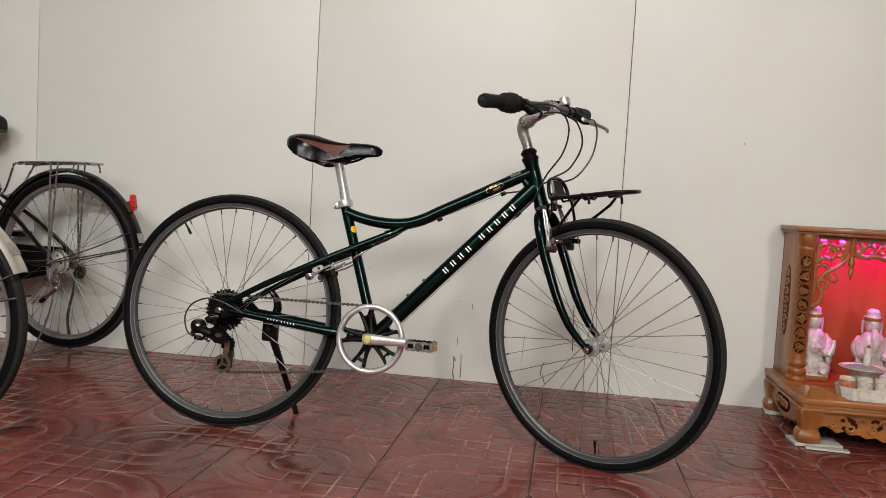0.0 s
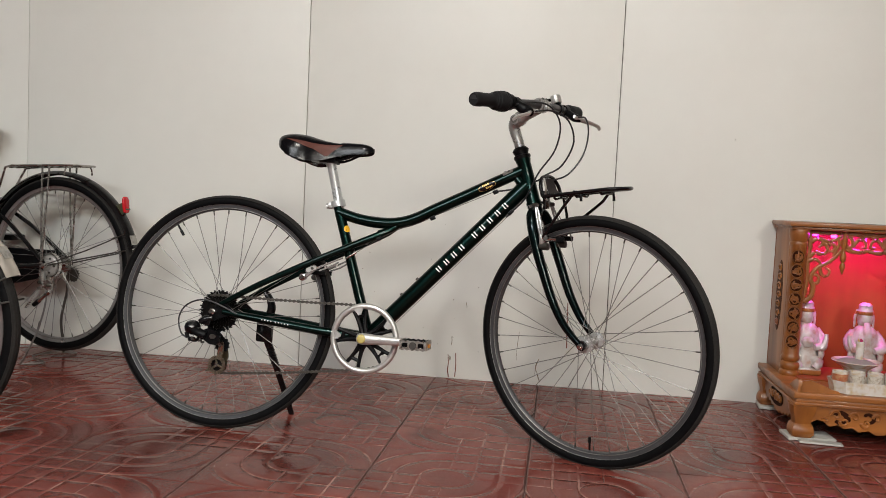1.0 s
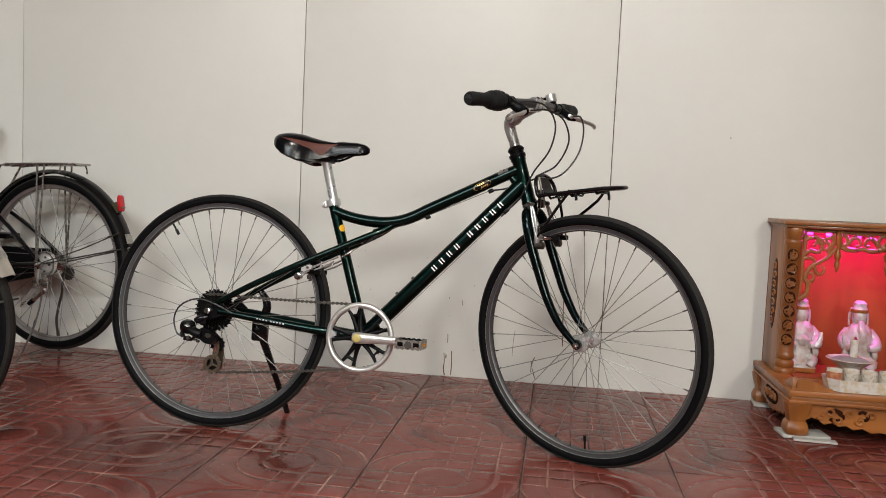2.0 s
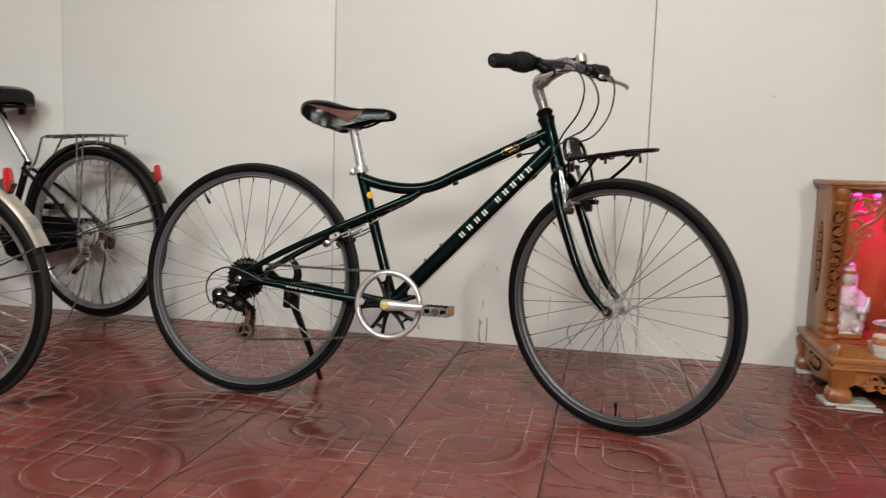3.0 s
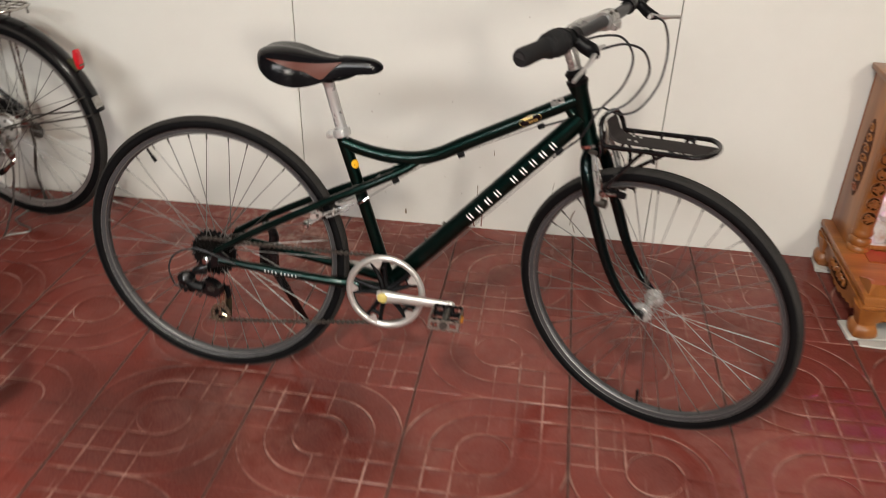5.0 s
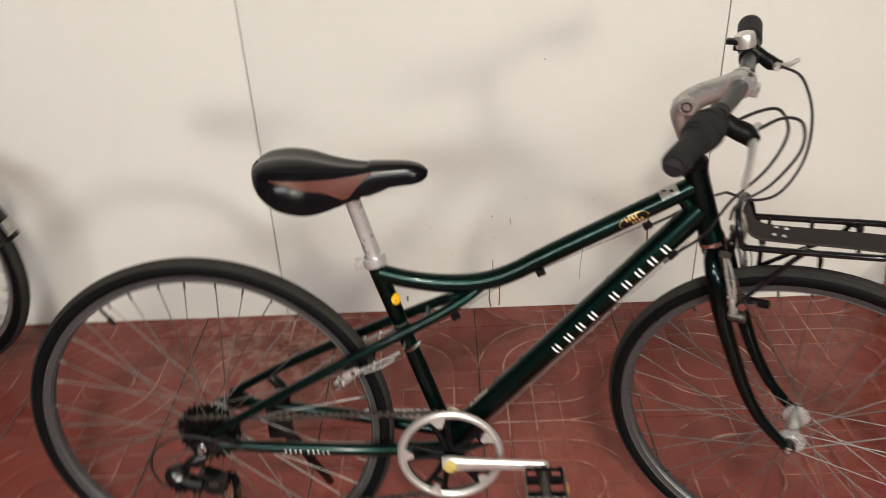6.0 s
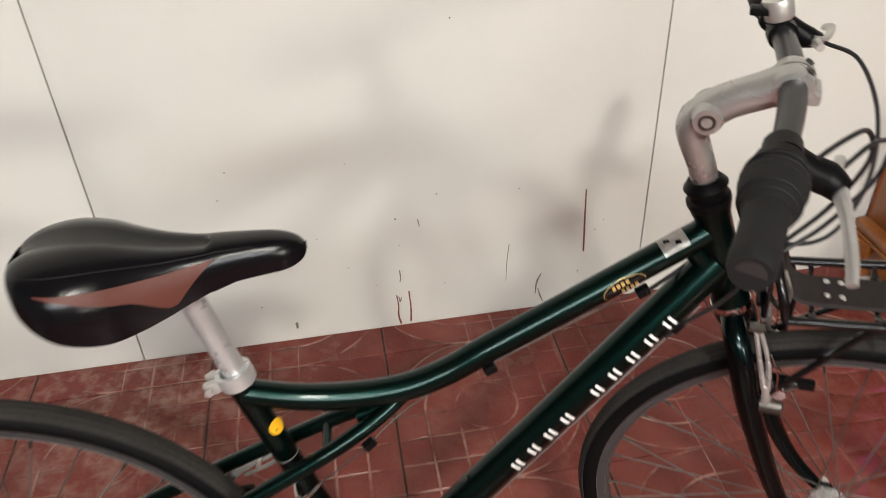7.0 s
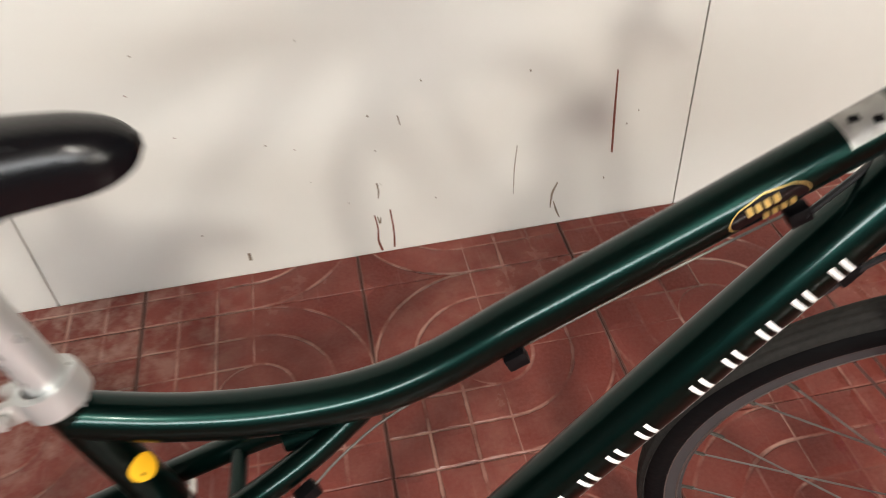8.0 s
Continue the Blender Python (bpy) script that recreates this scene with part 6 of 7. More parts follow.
front_apron = part("apron", outline(bmesh.new(), apron_points(0.237), 0.016, Matrix.Translation((0, AYF + 0.022, 0)), 0.002), M_WOODH, base)
for s in (-1, 1):
    side_apron = part("apron", outline(bmesh.new(), apron_points(0.19), 0.016, pose(s * (AX1 - 0.022), (AYF + AYB) / 2, 0, 0, 0, 90), 0.002), M_WOODH, base)
    # carved medallion on the side; its dark oval paints the shade behind the scrolls
    q = pose(s * (AX1 - 0.0125), (AYF + AYB) / 2 + 0.01, 0.083)
    part("carved_panel", lathe(bmesh.new(), [(0, 0.0015), (0.040, 0.0015), (0.042, -0.001)], 28, q @ Matrix.Rotation(radians(90 * s), 4, "Y") @ Matrix.Diagonal((0.70, 2.0, 1, 1))), M_RECESS_SHADE, base)
    for k in range(5):
        y, tall = -0.060 + 0.030 * k, 0.020 - 0.003 * abs(k - 2)
        sp = [Vector((s * 0.003, y + 0.014 * math.cos(a) * (1 - a / 9) * (-1) ** k, tall * math.sin(a) * (1 - a / 9))) for a in [i * 0.45 for i in range(16)]]
        part("carved_scroll", tube([q.translation + p for p in sp], 0.0040, 6), M_WOODH, base)
for s in (-1, 1):
    hole = [(0.060, 0.098), (0.075, 0.104), (0.092, 0.100), (0.098, 0.090), (0.088, 0.086), (0.080, 0.092), (0.070, 0.088), (0.062, 0.076), (0.072, 0.070), (0.088, 0.074), (0.094, 0.066), (0.080, 0.058), (0.058, 0.062), (0.046, 0.074), (0.050, 0.090)]
    # flat dark shapes paint the shade of openings; the apron is not cut
    part("opening_shade", outline(bmesh.new(), [(s * (x + 0.06), z) for x, z in hole][::s], 0.003, Matrix.Translation((0, AYF + 0.0135, 0))), M_RECESS_SHADE, base)
    part("opening_shade", outline(bmesh.new(), [(s * x * 0.72, z * 0.8 + 0.020) for x, z in hole][::s], 0.003, Matrix.Translation((0, AYF + 0.0135, 0))), M_RECESS_SHADE, base)
    for cx, cz, rad, tw in ((0.150, 0.088, 0.016, 1), (0.125, 0.070, 0.014, -1), (0.095, 0.086, 0.015, 1), (0.062, 0.068, 0.014, -1), (0.030, 0.086, 0.014, 1), (0.178, 0.076, 0.010, -1)):
        sp = [Vector((s * (cx + rad * math.cos(a * tw) * (1 - a / 8)), AYF + 0.012, cz + rad * math.sin(a * tw) * (1 - a / 8))) for a in [i * 0.45 for i in range(14)]]
        part("carved_scroll", tube(sp, [0.0052 - 0.0002 * i for i in range(14)], 7, 2), M_WOODH, base)
for sx in (-1, 1):
    for y in (AYF + 0.032, AYB - 0.036):
        bm = bmesh.new()
        prof = [(0.0, BZ), (0.030, BZ), (0.0375, BZ + 0.010), (0.038, BZ + 0.022), (0.033, BZ + 0.036), (0.0275, BZ + 0.042), (0.029, BZ + 0.055), (0.037, BZ + 0.078), (0.040, BZ + 0.100), (0.0, BZ + 0.100)]
        lathe(bm, prof, 20, Matrix.Translation((sx * (AX1 - 0.034), y, 0)) @ Matrix.Rotation(radians(9), 4, "Z"))
        for v in bm.verts:
            c = Vector((sx * (AX1 - 0.034), y, v.co.z))
            d = v.co - c
            mx = max(abs(d.x), abs(d.y))
            if mx > 1e-6:
                v.co = c + d * (0.55 + 0.45 * d.length / mx)
        part("foot", bm, M_WOOD, base)

BX, BYF, TOPZ = 0.250, 0.052, 0.660
part("back_panel", block(bmesh.new(), (2 * BX, 0.010, TOPZ - 0.153), (0, AYB - 0.006, (TOPZ + 0.153) / 2)), M_REDLAC, altar, "red lacquered back panel")
for s in (-1, 1):
    side = part("side_panel", block(bmesh.new(), (0.014, AYB - BYF - 0.014, TOPZ - 0.153), (s * (BX - 0.007), (AYB + BYF) / 2 - 0.002, (TOPZ + 0.153) / 2), 0.002), M_WOOD, altar)
    part("side_lining", block(bmesh.new(), (0.003, AYB - BYF - 0.05, TOPZ - 0.17), (s * (BX - 0.0162), (AYB + BYF) / 2 + 0.008, (TOPZ + 0.153) / 2)), M_REDLAC, side)
    q = pose(s * BX, 0.142, 0.415)
    # this oval carries painted shade behind the raised scrolls
    part("carved_panel", lathe(bmesh.new(), [(0, 0.0012), (0.047, 0.0012), (0.049, -0.001)], 32, q @ Matrix.Rotation(radians(90 * s), 4, "Y") @ Matrix.Diagonal((2.6, 0.76, 1, 1))), M_GROUND_SHADE, side)
    for k in range(7):
        z = -0.096 + 0.032 * k
        w = 0.027 * math.sqrt(max(0.1, 1 - (z / 0.125) ** 2))
        sp = [q.translation + Vector((s * 0.002, w * math.cos(a) * (1 - a / 10) * (-1) ** k, z + 0.015 * math.sin(a) * (1 - a / 10))) for a in [i * 0.45 for i in range(17)]]
        part("carved_scroll", tube(sp, 0.0028, 6), mat("red_wood_carving", (0.30, 0.085, 0.035), 0.35, vary=0.3, scale=60) if k == 0 and s == -1 else M_WOOD, side)
    # turned front pillar with carved medallions
    px, py = s * (BX - 0.028), BYF + 0.004
    prof = [(0.0, 0.153), (0.032, 0.153), (0.034, 0.160), (0.031, 0.168), (0.027, 0.172), (0.031, 0.178), (0.033, 0.187), (0.030, 0.196), (0.025, 0.200), (0.029, 0.206), (0.031, 0.213), (0.028, 0.221), (0.0265, 0.226), (0.0265, 0.590), (0.029, 0.596), (0.030, 0.604), (0.027, 0.610), (0.029, 0.618), (0.033, 0.632), (0.033, 0.648), (0.029, TOPZ), (0.0, TOPZ)]
    pillar = part("pillar", lathe(bmesh.new(), prof, 24, Matrix.Translation((px, py, 0))), M_WOOD, altar, "turned pillar with carved medallions")
    for k in range(7):
        z = 0.270 + 0.0480 * k
        q = Matrix.Translation((px, py, z)) @ Matrix.Rotation(radians(-12), 4, "Z") @ Matrix.Translation((0, -0.0262, 0))
        # the dark disc paints the shade behind the openwork
        disc = part("medallion", lathe(bmesh.new(), [(0.0, 0.0022), (0.018, 0.0012), (0.0205, -0.010)], 20, q @ AXLE @ Matrix.Diagonal((0.95, 1.10, 1, 1))), M_RECESS_SHADE, pillar)
        bm = bmesh.new()
        for b in range(3):
            sp = [q @ Vector(((0.004 + 0.0045 * b) * math.cos(a), -0.0030, (0.0045 + 0.0050 * b) * math.sin(a) * (0.75 + 0.25 * math.cos(a * (b + 1) + k * 1.7)))) for a in [i * 0.35 + k + b * 2.1 for i in range(15)]]
            sweep(bm, sp, [0.0030] * 15, 6)
        turn = 0.7 * k
        sweep(bm, [q @ Vector((0.017 * math.cos(turn), -0.0022, 0.019 * math.sin(turn))), q @ Vector((0, -0.0035, 0)), q @ Vector((-0.017 * math.cos(turn + 0.5), -0.0022, -0.019 * math.sin(turn + 0.5)))], 0.0030, 6, 2)
        ring_section(bm, [(0.0182, 0.0005), (0.0200, 0.0030), (0.0212, -0.002), (0.0200, -0.006)], 20, q @ AXLE @ Matrix.Diagonal((0.95, 1.15, 1, 1)))
        part("medallion_carving", bm, M_WOOD, disc)
roof = part("roof_board", block(bmesh.new(), (2 * BX + 0.032, AYB - BYF + 0.046, 0.016), (0, (AYB + BYF) / 2 - 0.018, TOPZ + 0.009), 0.005), M_WOODH, altar, "moulded wooden top board")
part("roof_moulding", block(bmesh.new(), (2 * BX + 0.012, AYB - BYF + 0.030, 0.010), (0, (AYB + BYF) / 2 - 0.014, TOPZ - 0.004), 0.003), M_WOODH, roof)
# a dark strip on the board paints the shade of a slot
part("roof_slot_shade", block(bmesh.new(), (0.24, 0.006, 0.0015), (0.04, 0.165, TOPZ + 0.0175)), M_RECESS_SHADE, roof)
# fretwork valance
val = part("valance", block(bmesh.new(), (2 * BX - 0.09, 0.010, 0.014), (0, BYF + 0.006, TOPZ - 0.017), 0.003), M_WOODH, altar, "carved fretwork valance")
for s in (-1, 1):
    def vp(x, z):
        return Vector((s * x, BYF + 0.006, z))
    curves = [
        ([(0.186, 0.645), (0.184, 0.590), (0.188, 0.540), (0.186, 0.490), (0.190, 0.440), (0.196, 0.400)], 0.010),
        ([(0.192, 0.405), (0.170, 0.425), (0.165, 0.460), (0.176, 0.485), (0.160, 0.520), (0.128, 0.540), (0.104, 0.560), (0.082, 0.590)], 0.012),
        ([(0.150, 0.525), (0.140, 0.500), (0.122, 0.498), (0.116, 0.516), (0.128, 0.524)], 0.008),
        ([(0.186, 0.560), (0.165, 0.575), (0.140, 0.570), (0.128, 0.590), (0.142, 0.604), (0.156, 0.592)], 0.010),
        ([(0.184, 0.610), (0.160, 0.622), (0.125, 0.615), (0.095, 0.628), (0.082, 0.645)], 0.010),
        ([(0.078, 0.600), (0.050, 0.586), (0.020, 0.584), (0.0, 0.590)], 0.013),
        ([(0.078, 0.640), (0.055, 0.630), (0.050, 0.608), (0.062, 0.598), (0.070, 0.612)], 0.010),
        ([(0.050, 0.600), (0.030, 0.625), (0.012, 0.620), (0.008, 0.602), (0.022, 0.598)], 0.009),
        ([(0.036, 0.645), (0.020, 0.632), (0.0, 0.640)], 0.009),
        ([(0.188, 0.545), (0.168, 0.552), (0.152, 0.545), (0.146, 0.530), (0.158, 0.522)], 0.009),
        ([(0.172, 0.470), (0.156, 0.470), (0.148, 0.484), (0.156, 0.498), (0.170, 0.498)], 0.009),
        ([(0.150, 0.612), (0.132, 0.602), (0.112, 0.606), (0.104, 0.594), (0.116, 0.580), (0.130, 0.588)], 0.010),
        ([(0.098, 0.630), (0.092, 0.610), (0.098, 0.590), (0.110, 0.565)], 0.009),
    ]
    for pts, r in curves:
        part("scrollwork", tube([vp(x, z) for x, z in pts], [r * 0.80 * (1.0 - 0.4 * i / (len(pts) - 1)) for i in range(len(pts))], 8, 5, flat=0.6, side=(1, 0, 0.2)), M_WOOD, val)
    part("drop_finial", lathe(bmesh.new(), [(0.0, 0.505), (0.003, 0.508), (0.005, 0.518), (0.0095, 0.528), (0.008, 0.540), (0.0045, 0.546), (0.009, 0.554), (0.011, 0.566), (0.006, 0.578), (0.005, 0.590), (0.010, 0.600), (0.010, 0.650)], 14, Matrix.Translation((s * 0.078, BYF + 0.002, 0))), M_WOOD, val)
# pink lamps under the top board
for i in range(7):
    x = -0.165 + 0.0475 * i + 0.012 * (i % 2)
    part("led", block(bmesh.new(), (0.016, 0.008, 0.011), (x, BYF + 0.022, TOPZ - 0.024 - 0.003 * (i % 2)), 0.002), M_LED, altar, "glowing pink lamp" if i == 0 else "")
pink = area_lamp("altar_lamp", (2.032, -0.252 + BYF + 0.026, 0.636), (2.032, -0.252 + BYF + 0.130, 0.236), 0.36, 0.025, 1.4, (1.0, 0.09, 0.85))


# ---- things on and under the altar ----
def figurine(name, m, height, staff, label):
    """A plain seated porcelain figure: robe, belly, arms and head, one mesh."""
    bm = bmesh.new()
    h = height
    lathe(bm, [(0, 0), (0.225 * h, 0), (0.235 * h, 0.02 * h), (0.225 * h, 0.05 * h), (0.20 * h, 0.06 * h)], 24, Matrix.Diagonal((1, 0.8, 1, 1)))
    robe = [(0.20 * h, 0.05 * h), (0.225 * h, 0.10 * h), (0.215 * h, 0.17 * h), (0.19 * h, 0.24 * h), (0.175 * h, 0.34 * h), (0.185 * h, 0.43 * h), (0.18 * h, 0.52 * h), (0.155 * h, 0.61 * h), (0.105 * h, 0.67 * h), (0.07 * h, 0.69 * h)]
    rings = []
    for r, z in robe:
        ring = []
        for k in range(40):
            a = 2 * math.pi * k / 40
            fold = 1 + 0.06 * math.sin(7 * a + 9 * z / h) * max(0.0, 1 - z / (0.6 * h)) + 0.03 * math.sin(13 * a + staff)
            ring.append(bm.verts.new((r * fold * math.cos(a), r * fold * 0.74 * math.sin(a) - 0.02 * h, z)))
        rings.append(ring)
    for a, c in zip(rings, rings[1:]):
        for k in range(40):
            bm.faces.new((a[k], a[(k + 1) % 40], c[(k + 1) % 40], c[k]))
    # head, cap with side flaps
    lathe(bm, [(0.0, 0.66 * h), (0.06 * h, 0.67 * h), (0.085 * h, 0.71 * h), (0.092 * h, 0.77 * h), (0.088 * h, 0.83 * h), (0.06 * h, 0.88 * h), (0, 0.90 * h)], 22, Matrix.Diagonal((1, 1.05, 1, 1)))
    lathe(bm, [(0.094 * h, 0.83 * h), (0.102 * h, 0.85 * h), (0.098 * h, 0.89 * h), (0.082 * h, 0.92 * h), (0.086 * h, 0.96 * h), (0.05 * h, 0.995 * h), (0, 1.0 * h)], 18, Matrix.Diagonal((1, 0.95, 1, 1)))
    for s in (-1, 1):
        sweep(bm, [(s * 0.09 * h, 0.03 * h, 0.90 * h), (s * 0.115 * h, 0.03 * h, 0.80 * h), (s * 0.12 * h, 0.02 * h, 0.66 * h)], [0.022 * h, 0.030 * h, 0.020 * h], 8, 3, flat=0.5)
        sweep(bm, [(s * 0.13 * h, 0, 0.60 * h), (s * 0.20 * h, -0.04 * h, 0.48 * h), (s * 0.185 * h, -0.13 * h, 0.39 * h), (s * 0.09 * h, -0.17 * h, 0.37 * h)], [0.055 * h, 0.068 * h, 0.075 * h, 0.040 * h], 12, 3)
        sweep(bm, [(s * 0.17 * h, -0.12 * h, 0.38 * h), (s * 0.19 * h, -0.13 * h, 0.28 * h), (s * 0.17 * h, -0.12 * h, 0.16 * h)], [0.055 * h, 0.060 * h, 0.030 * h], 10, 3, flat=0.6)
        sweep(bm, [(s * 0.05 * h, -0.08 * h, 0.22 * h), (s * 0.15 * h, -0.17 * h, 0.17 * h), (s * 0.09 * h, -0.20 * h, 0.09 * h)], [0.06 * h, 0.07 * h, 0.05 * h], 10, 3)
    if staff < 0:
        sweep(bm, [(0, -0.085 * h, 0.73 * h), (0, -0.13 * h, 0.62 * h), (0.01 * h, -0.155 * h, 0.50 * h), (0, -0.155 * h, 0.40 * h)], [0.035 * h, 0.060 * h, 0.050 * h, 0.012 * h], 12, 3, flat=0.6, side=(1, 0, 0))
    else:
        sweep(bm, [(0, -0.14 * h, 0.50 * h), (0, -0.155 * h, 0.45 * h), (0, -0.14 * h, 0.38 * h)], [0.05 * h, 0.085 * h, 0.06 * h], 14, 3, flat=0.6, side=(1, 0, 0))
    sweep(bm, [(staff * 0.17 * h, -0.17 * h, 0.36 * h), (staff * 0.22 * h, -0.17 * h, 0.46 * h), (staff * 0.23 * h, -0.16 * h, 0.56 * h)], [0.045 * h, 0.035 * h, 0.022 * h], 8, 2)
    block(bm, (0.36 * h, 0.10 * h, 0.09 * h), (0, -0.17 * h, 0.045 * h), 0.02 * h)
    return solid(name, bm, M_PORCE, label, "figurine", m=m, group="altar figurines")


figurine("figurine", pose(1.866, -0.150, 0.157, 0, 0, 0), 0.252, 1, "seated glazed white porcelain figurine on the altar shelf")
figurine("figurine", pose(2.056, -0.150, 0.157, 0, 0, 0), 0.254, -1, "bearded glazed white porcelain figurine in a tall cap")

TRZ = 0.1540
tray = thing("tray", pose(2.016, -0.405, TRZ), "white and gold porcelain tray with cut corners", "tray")
def octagon(w, d, c):
    return [(-w + c, -d), (w - c, -d), (w, -d + c), (w, d - c), (w - c, d), (-w + c, d), (-w, d - c), (-w, -d + c)]
bm = bmesh.new()
rows = []
for sc, z in ((0.93, 0.0), (0.93, 0.0), (0.97, 0.024), (1.0, 0.038), (0.985, 0.038), (0.94, 0.014), (0.90, 0.010)):
    rows.append([bm.verts.new((x * sc, y * sc, z)) for x, y in octagon(0.142, 0.056, 0.028)])
for a, c in zip(rows[1:], rows[2:]):
    for k in range(8):
        bm.faces.new((a[k], a[(k + 1) % 8], c[(k + 1) % 8], c[k]))
bm.faces.new(rows[1]), bm.faces.new(rows[-1])
for v in rows[0]:
    bm.verts.remove(v)
part("tray_body", bm, M_PORCEG, tray)


def teacup(x, y, band, label):
    cup = thing("teacup", pose(x, y, TRZ + 0.0105), label, "cup", "cups on the tray")
    part("cup_body", lathe(bmesh.new(), [(0, 0), (0.019, 0), (0.021, 0.004), (0.0225, 0.026), (0.0235, 0.050), (0.0220, 0.050), (0.0205, 0.012), (0, 0.010)], 24), M_PORCEG, cup)
    part("cup_band", ring_section(bmesh.new(), [(0.0222, 0.020), (0.0236, 0.020), (0.0244, 0.042), (0.0230, 0.042)], 24), band, cup)


M_BAND = mat("red_gold_print", (0.42, 0.13, 0.06), 0.3, vary=0.2, scale=160, stain=0.7, stain_scale=110, stain_colour=(0.55, 0.33, 0.16), coat=0.3)
M_BANDG = mat("grey_gold_print", (0.58, 0.54, 0.46), 0.3, vary=0.2, scale=160, stain=0.9, stain_scale=130, stain_colour=(0.20, 0.13, 0.05), coat=0.3)
teacup(1.909, -0.392, M_BAND, "small porcelain cup with a red-gold band on the tray")
for i in range(1, 5):
    teacup(1.909 + 0.0525 * i, -0.392 + (0.003 if i % 2 else 0.0), M_BANDG, "small porcelain cup with a grey-gold band on the tray")
bowl = thing("incense_bowl", pose(1.985, -0.300, 0.157), "shallow white porcelain incense dish filled with grey ash", "bowl")
part("bowl_body", lathe(bmesh.new(), [(0, 0), (0.034, 0), (0.036, 0.010), (0.027, 0.026), (0.038, 0.050), (0.060, 0.066), (0.074, 0.076), (0.072, 0.0775), (0.058, 0.071), (0.0, 0.066)], 32), M_PORCEG, bowl)
part("ash", lathe(bmesh.new(), [(0.060, 0.0715), (0.042, 0.079), (0, 0.084)], 24), M_ASH, bowl)
box_ = thing("incense_holder", pose(1.996, -0.296, 0.2395), "narrow white pot holding magenta incense sticks", "incense holder")
part("pot", lathe(bmesh.new(), [(0, 0), (0.012, 0), (0.0125, 0.03), (0.0125, 0.058), (0.0108, 0.058), (0.010, 0.012), (0, 0.012)], 18), M_PORCEG, box_)
rng = random.Random(3)
for k in range(12):
    a, r = rng.uniform(0, 6.28), rng.uniform(0, 0.0065)
    x, y = r * math.cos(a), r * math.sin(a)
    part("incense_stick", tube([(x, y, 0.012), (x * 1.3, y * 1.3, rng.uniform(0.055, 0.068))], 0.0018, 5), M_INCENSE if k % 3 else M_GOLD, box_)
vase = thing("flower_vase", pose(2.175, -0.300, 0.157), "small white porcelain offering jar", "jar")
part("jar_body", lathe(bmesh.new(), [(0, 0), (0.020, 0), (0.027, 0.02), (0.026, 0.045), (0.016, 0.062), (0.018, 0.068), (0, 0.070)], 22), M_PORCEG, vase)
for s in (-1, 1):
    pts = [(-0.060, 0.0), (0.055, 0.0), (0.050, 0.008), (0.030, 0.012), (0.010, 0.022), (-0.010, 0.030), (-0.035, 0.036), (-0.055, 0.034), (-0.060, 0.020)]
    part("corner_rail", outline(bmesh.new(), [(-s * x, z) for x, z in pts][::s], 0.012, Matrix.Translation((-s * -0.197, AYF + 0.020, 0.153)), 0.002), M_WOOD, base)
    part("corner_rail", outline(bmesh.new(), [(x * 0.8, z) for x, z in pts], 0.012, pose(s * 0.260, AYF + 0.062, 0.153, 0, 0, 90), 0.002), M_WOOD, base)
# broken white tile pieces under the feet
for x, y, w, d, r in ((1.815, -0.425, 0.145, 0.088, 4), (1.800, -0.058, 0.10, 0.09, -6), (2.25, -0.425, 0.15, 0.10, 2), (2.27, -0.060, 0.11, 0.09, 3)):
    bm = block(bmesh.new(), (w, d, 0.010), (0, 0, 0.006), 0.0015)
    solid("tile_offcut", bm, M_SLAB, "white ceramic tile offcut under an altar foot", "tile", m=pose(x, y, 0, 0, 0, r), group="tile offcuts")
bm = block(bmesh.new(), (0.125, 0.030, 0.006), (0, 0, 0.0045), 0.001)
solid("tile_offcut", bm, M_SLAB, "narrow white tile strip lying on the floor", "tile", m=pose(1.835, -0.489, 0, 0, 0, -3), group="tile offcuts")

# ---- floor tiles, last ----
T, TY, GAP = 0.3985, 0.3995, 0.0020
TX0, TY0 = 0.1600, -0.0965


def tile_mesh(w, d, name="tile", shift=0.0, hand=1):
    """A tile with a soft edge; its uv gives metres from the middle of the full tile."""
    bm = bmesh.new()
    uvl = bm.loops.layers.uv.new("tile")
    rings = []
    for inset, z in ((0.0, -0.010), (0.0, -0.0014), (0.0016, 0.0)):
        rings.append([bm.verts.new((sx * (w / 2 - inset), sy * (d / 2 - inset), z)) for sx, sy in ((-1, -1), (1, -1), (1, 1), (-1, 1))])
    for a, c in zip(rings, rings[1:]):
        for k in range(4):
            bm.faces.new((a[k], a[(k + 1) % 4], c[(k + 1) % 4], c[k]))
    bm.faces.new(rings[-1])
    for f in bm.faces:
        for l in f.loops:
            l[uvl].uv = (hand * l.vert.co.x, l.vert.co.y + shift)
    bm.normal_update()
    me = bpy.data.meshes.new(name)
    bm.to_mesh(me)
    bm.free()
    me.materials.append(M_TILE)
    return me


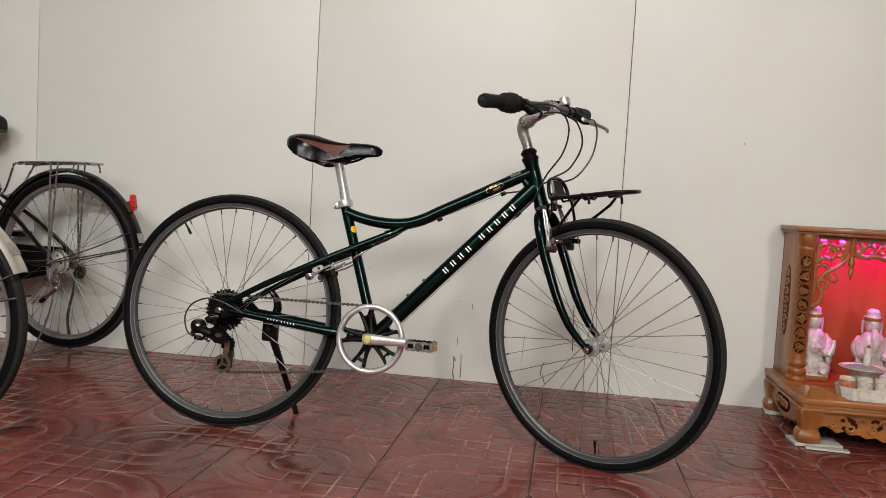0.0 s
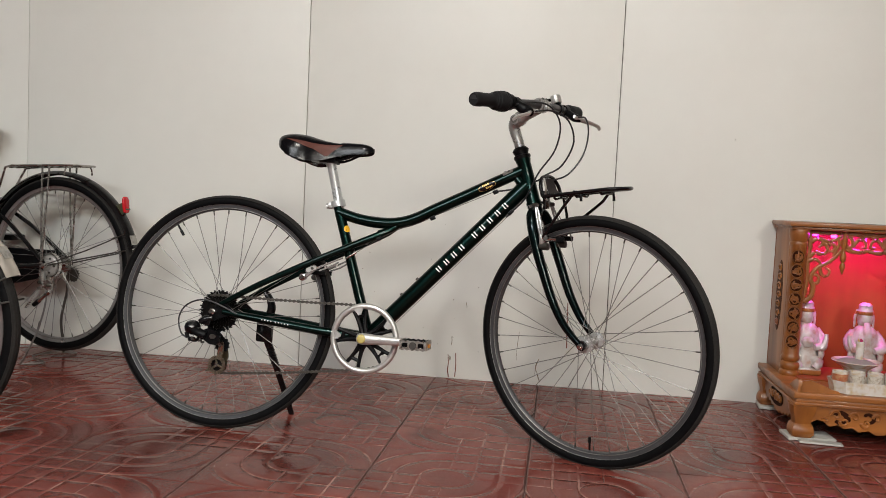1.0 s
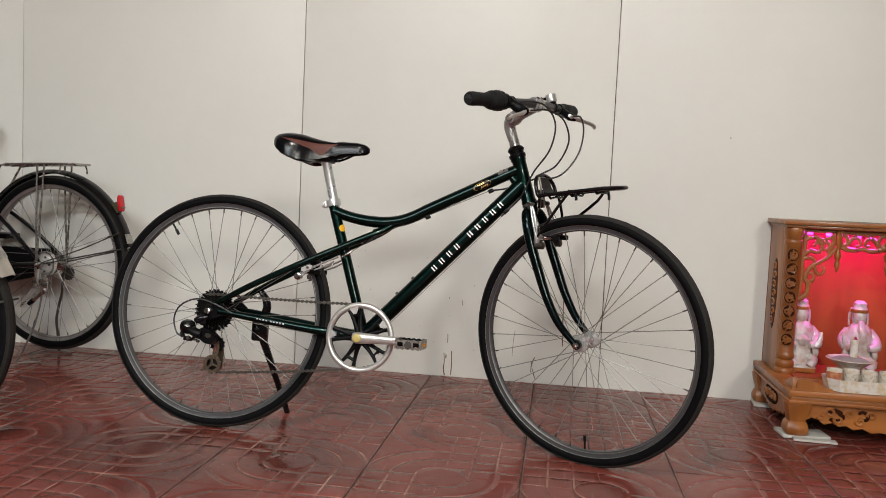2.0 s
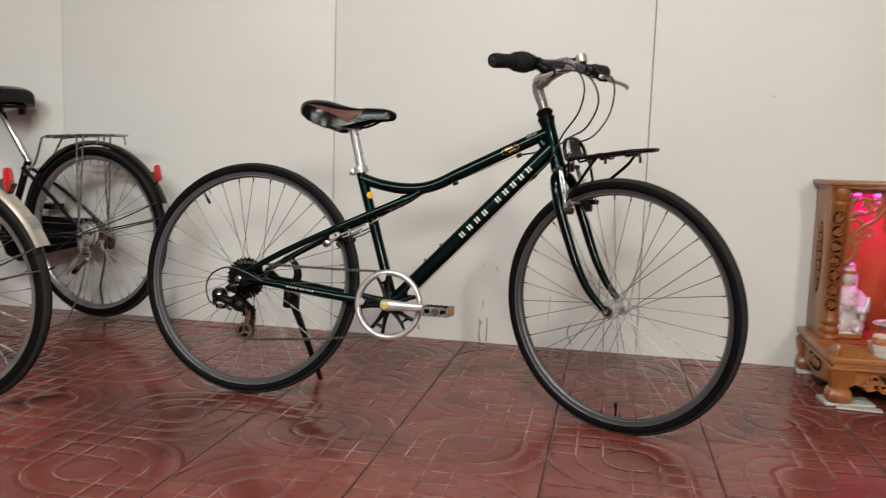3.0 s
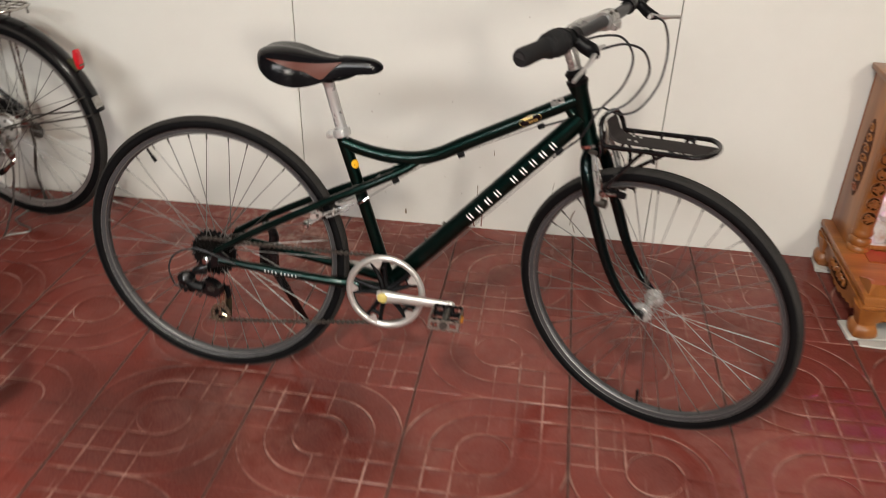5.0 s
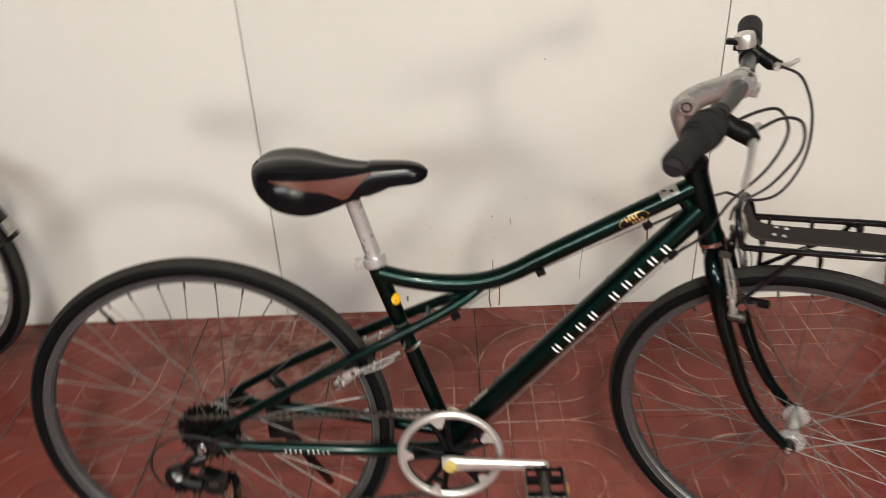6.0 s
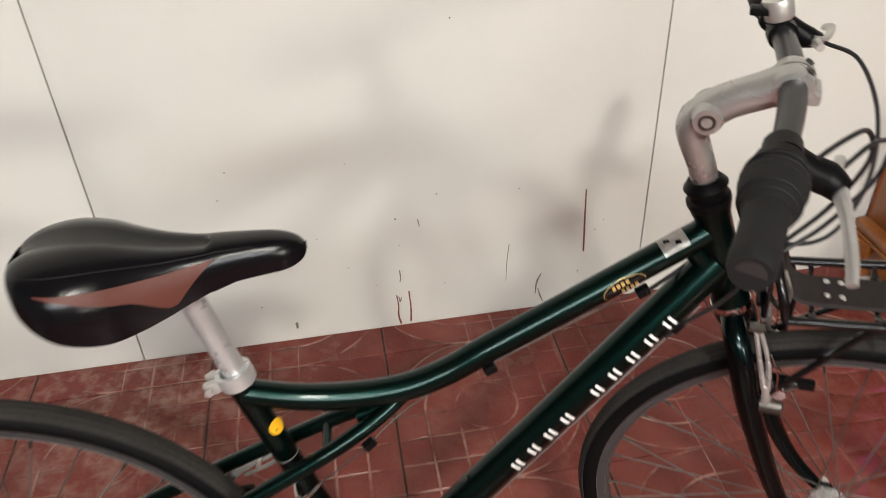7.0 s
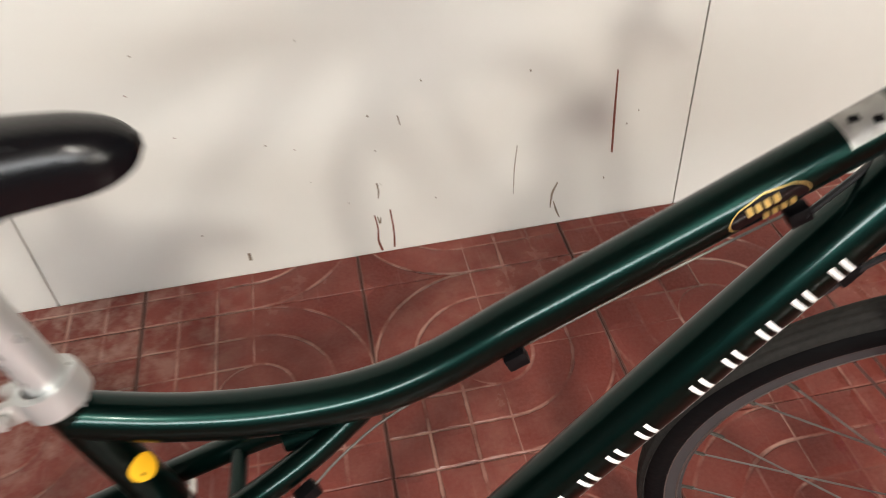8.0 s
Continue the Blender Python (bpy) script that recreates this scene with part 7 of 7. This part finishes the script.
full = tile_mesh(T - GAP, TY - 0.0010)
full_b = tile_mesh(T - GAP, TY - 0.0010, hand=-1)
strips = [tile_mesh(T - GAP, -TY0 - GAP, shift=-0.151, hand=h) for h in (1, -1)]
MIRRORED = (-3, -1, 1, 4, 6)   # columns whose strip by the wall has the other hand
rng = random.Random(11)
TURNS = {(0, 0): 90, (1, 0): 0, (1, 1): 90, (1, 2): 0, (2, 2): 90, (3, 1): 90, (3, 2): 0, (4, 1): 0, (4, 2): 90, (0, 2): 90, (0, 3): 0, (-1, 3): 90, (-1, 2): 0, (-2, 2): 90}
COLS, ROWS_N = range(-5, 8), range(0, 9)
for i in COLS:
    x = TX0 + (i + 0.5) * T
    ob = new("tile", strips[1 if i in MIRRORED else 0])
    ob.parent = floor
    ob.matrix_basis = pose(x, TY0 / 2, 0, rng.uniform(-0.1, 0.1), rng.uniform(-0.1, 0.1), 0)
    for j in ROWS_N:
        turn = TURNS.get((i, j), rng.choice((0, 90)))
        ob = new("tile", full_b if turn else full)
        ob.parent = floor
        ob.matrix_basis = pose(x + rng.uniform(-0.0006, 0.0006), TY0 - (j + 0.5) * TY, rng.uniform(-0.0008, 0.0004), rng.uniform(-0.14, 0.14), rng.uniform(-0.14, 0.14), 0)
# the rest of the floor, behind and beside the camera
bm = bmesh.new()
uvl = bm.loops.layers.uv.new("tile")
for i in range(-9, 11):
    for j in range(-1, 20):
        if i in COLS and j in range(-1, 9):
            continue
        x, y = TX0 + (i + 0.5) * T, TY0 - (j + 0.5) * TY
        h = (T - GAP) / 2
        k = rng.randrange(4)
        x0, x1 = max(x - h, ROOM_X0), min(x + h, ROOM_X1)
        y0, y1 = max(y - h, ROOM_Y), min(y + h, -0.001)
        if x1 - x0 < 0.01 or y1 - y0 < 0.01:
            continue
        corners = [(x0, y0), (x1, y0), (x1, y1), (x0, y1)]
        f = bm.faces.new([bm.verts.new((px, py, 0.0)) for px, py in corners])
        turn = Matrix.Rotation(radians(90 * k), 2)
        for (px, py), l in zip(corners, f.loops):
            l[uvl].uv = turn @ Vector((px - x, py - y))
me = bpy.data.meshes.new("tile_field")
bm.to_mesh(me)
bm.free()
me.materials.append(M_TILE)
rest = new("tile_field", me)
rest.parent = floor
tagged(rest, kind="stuff")
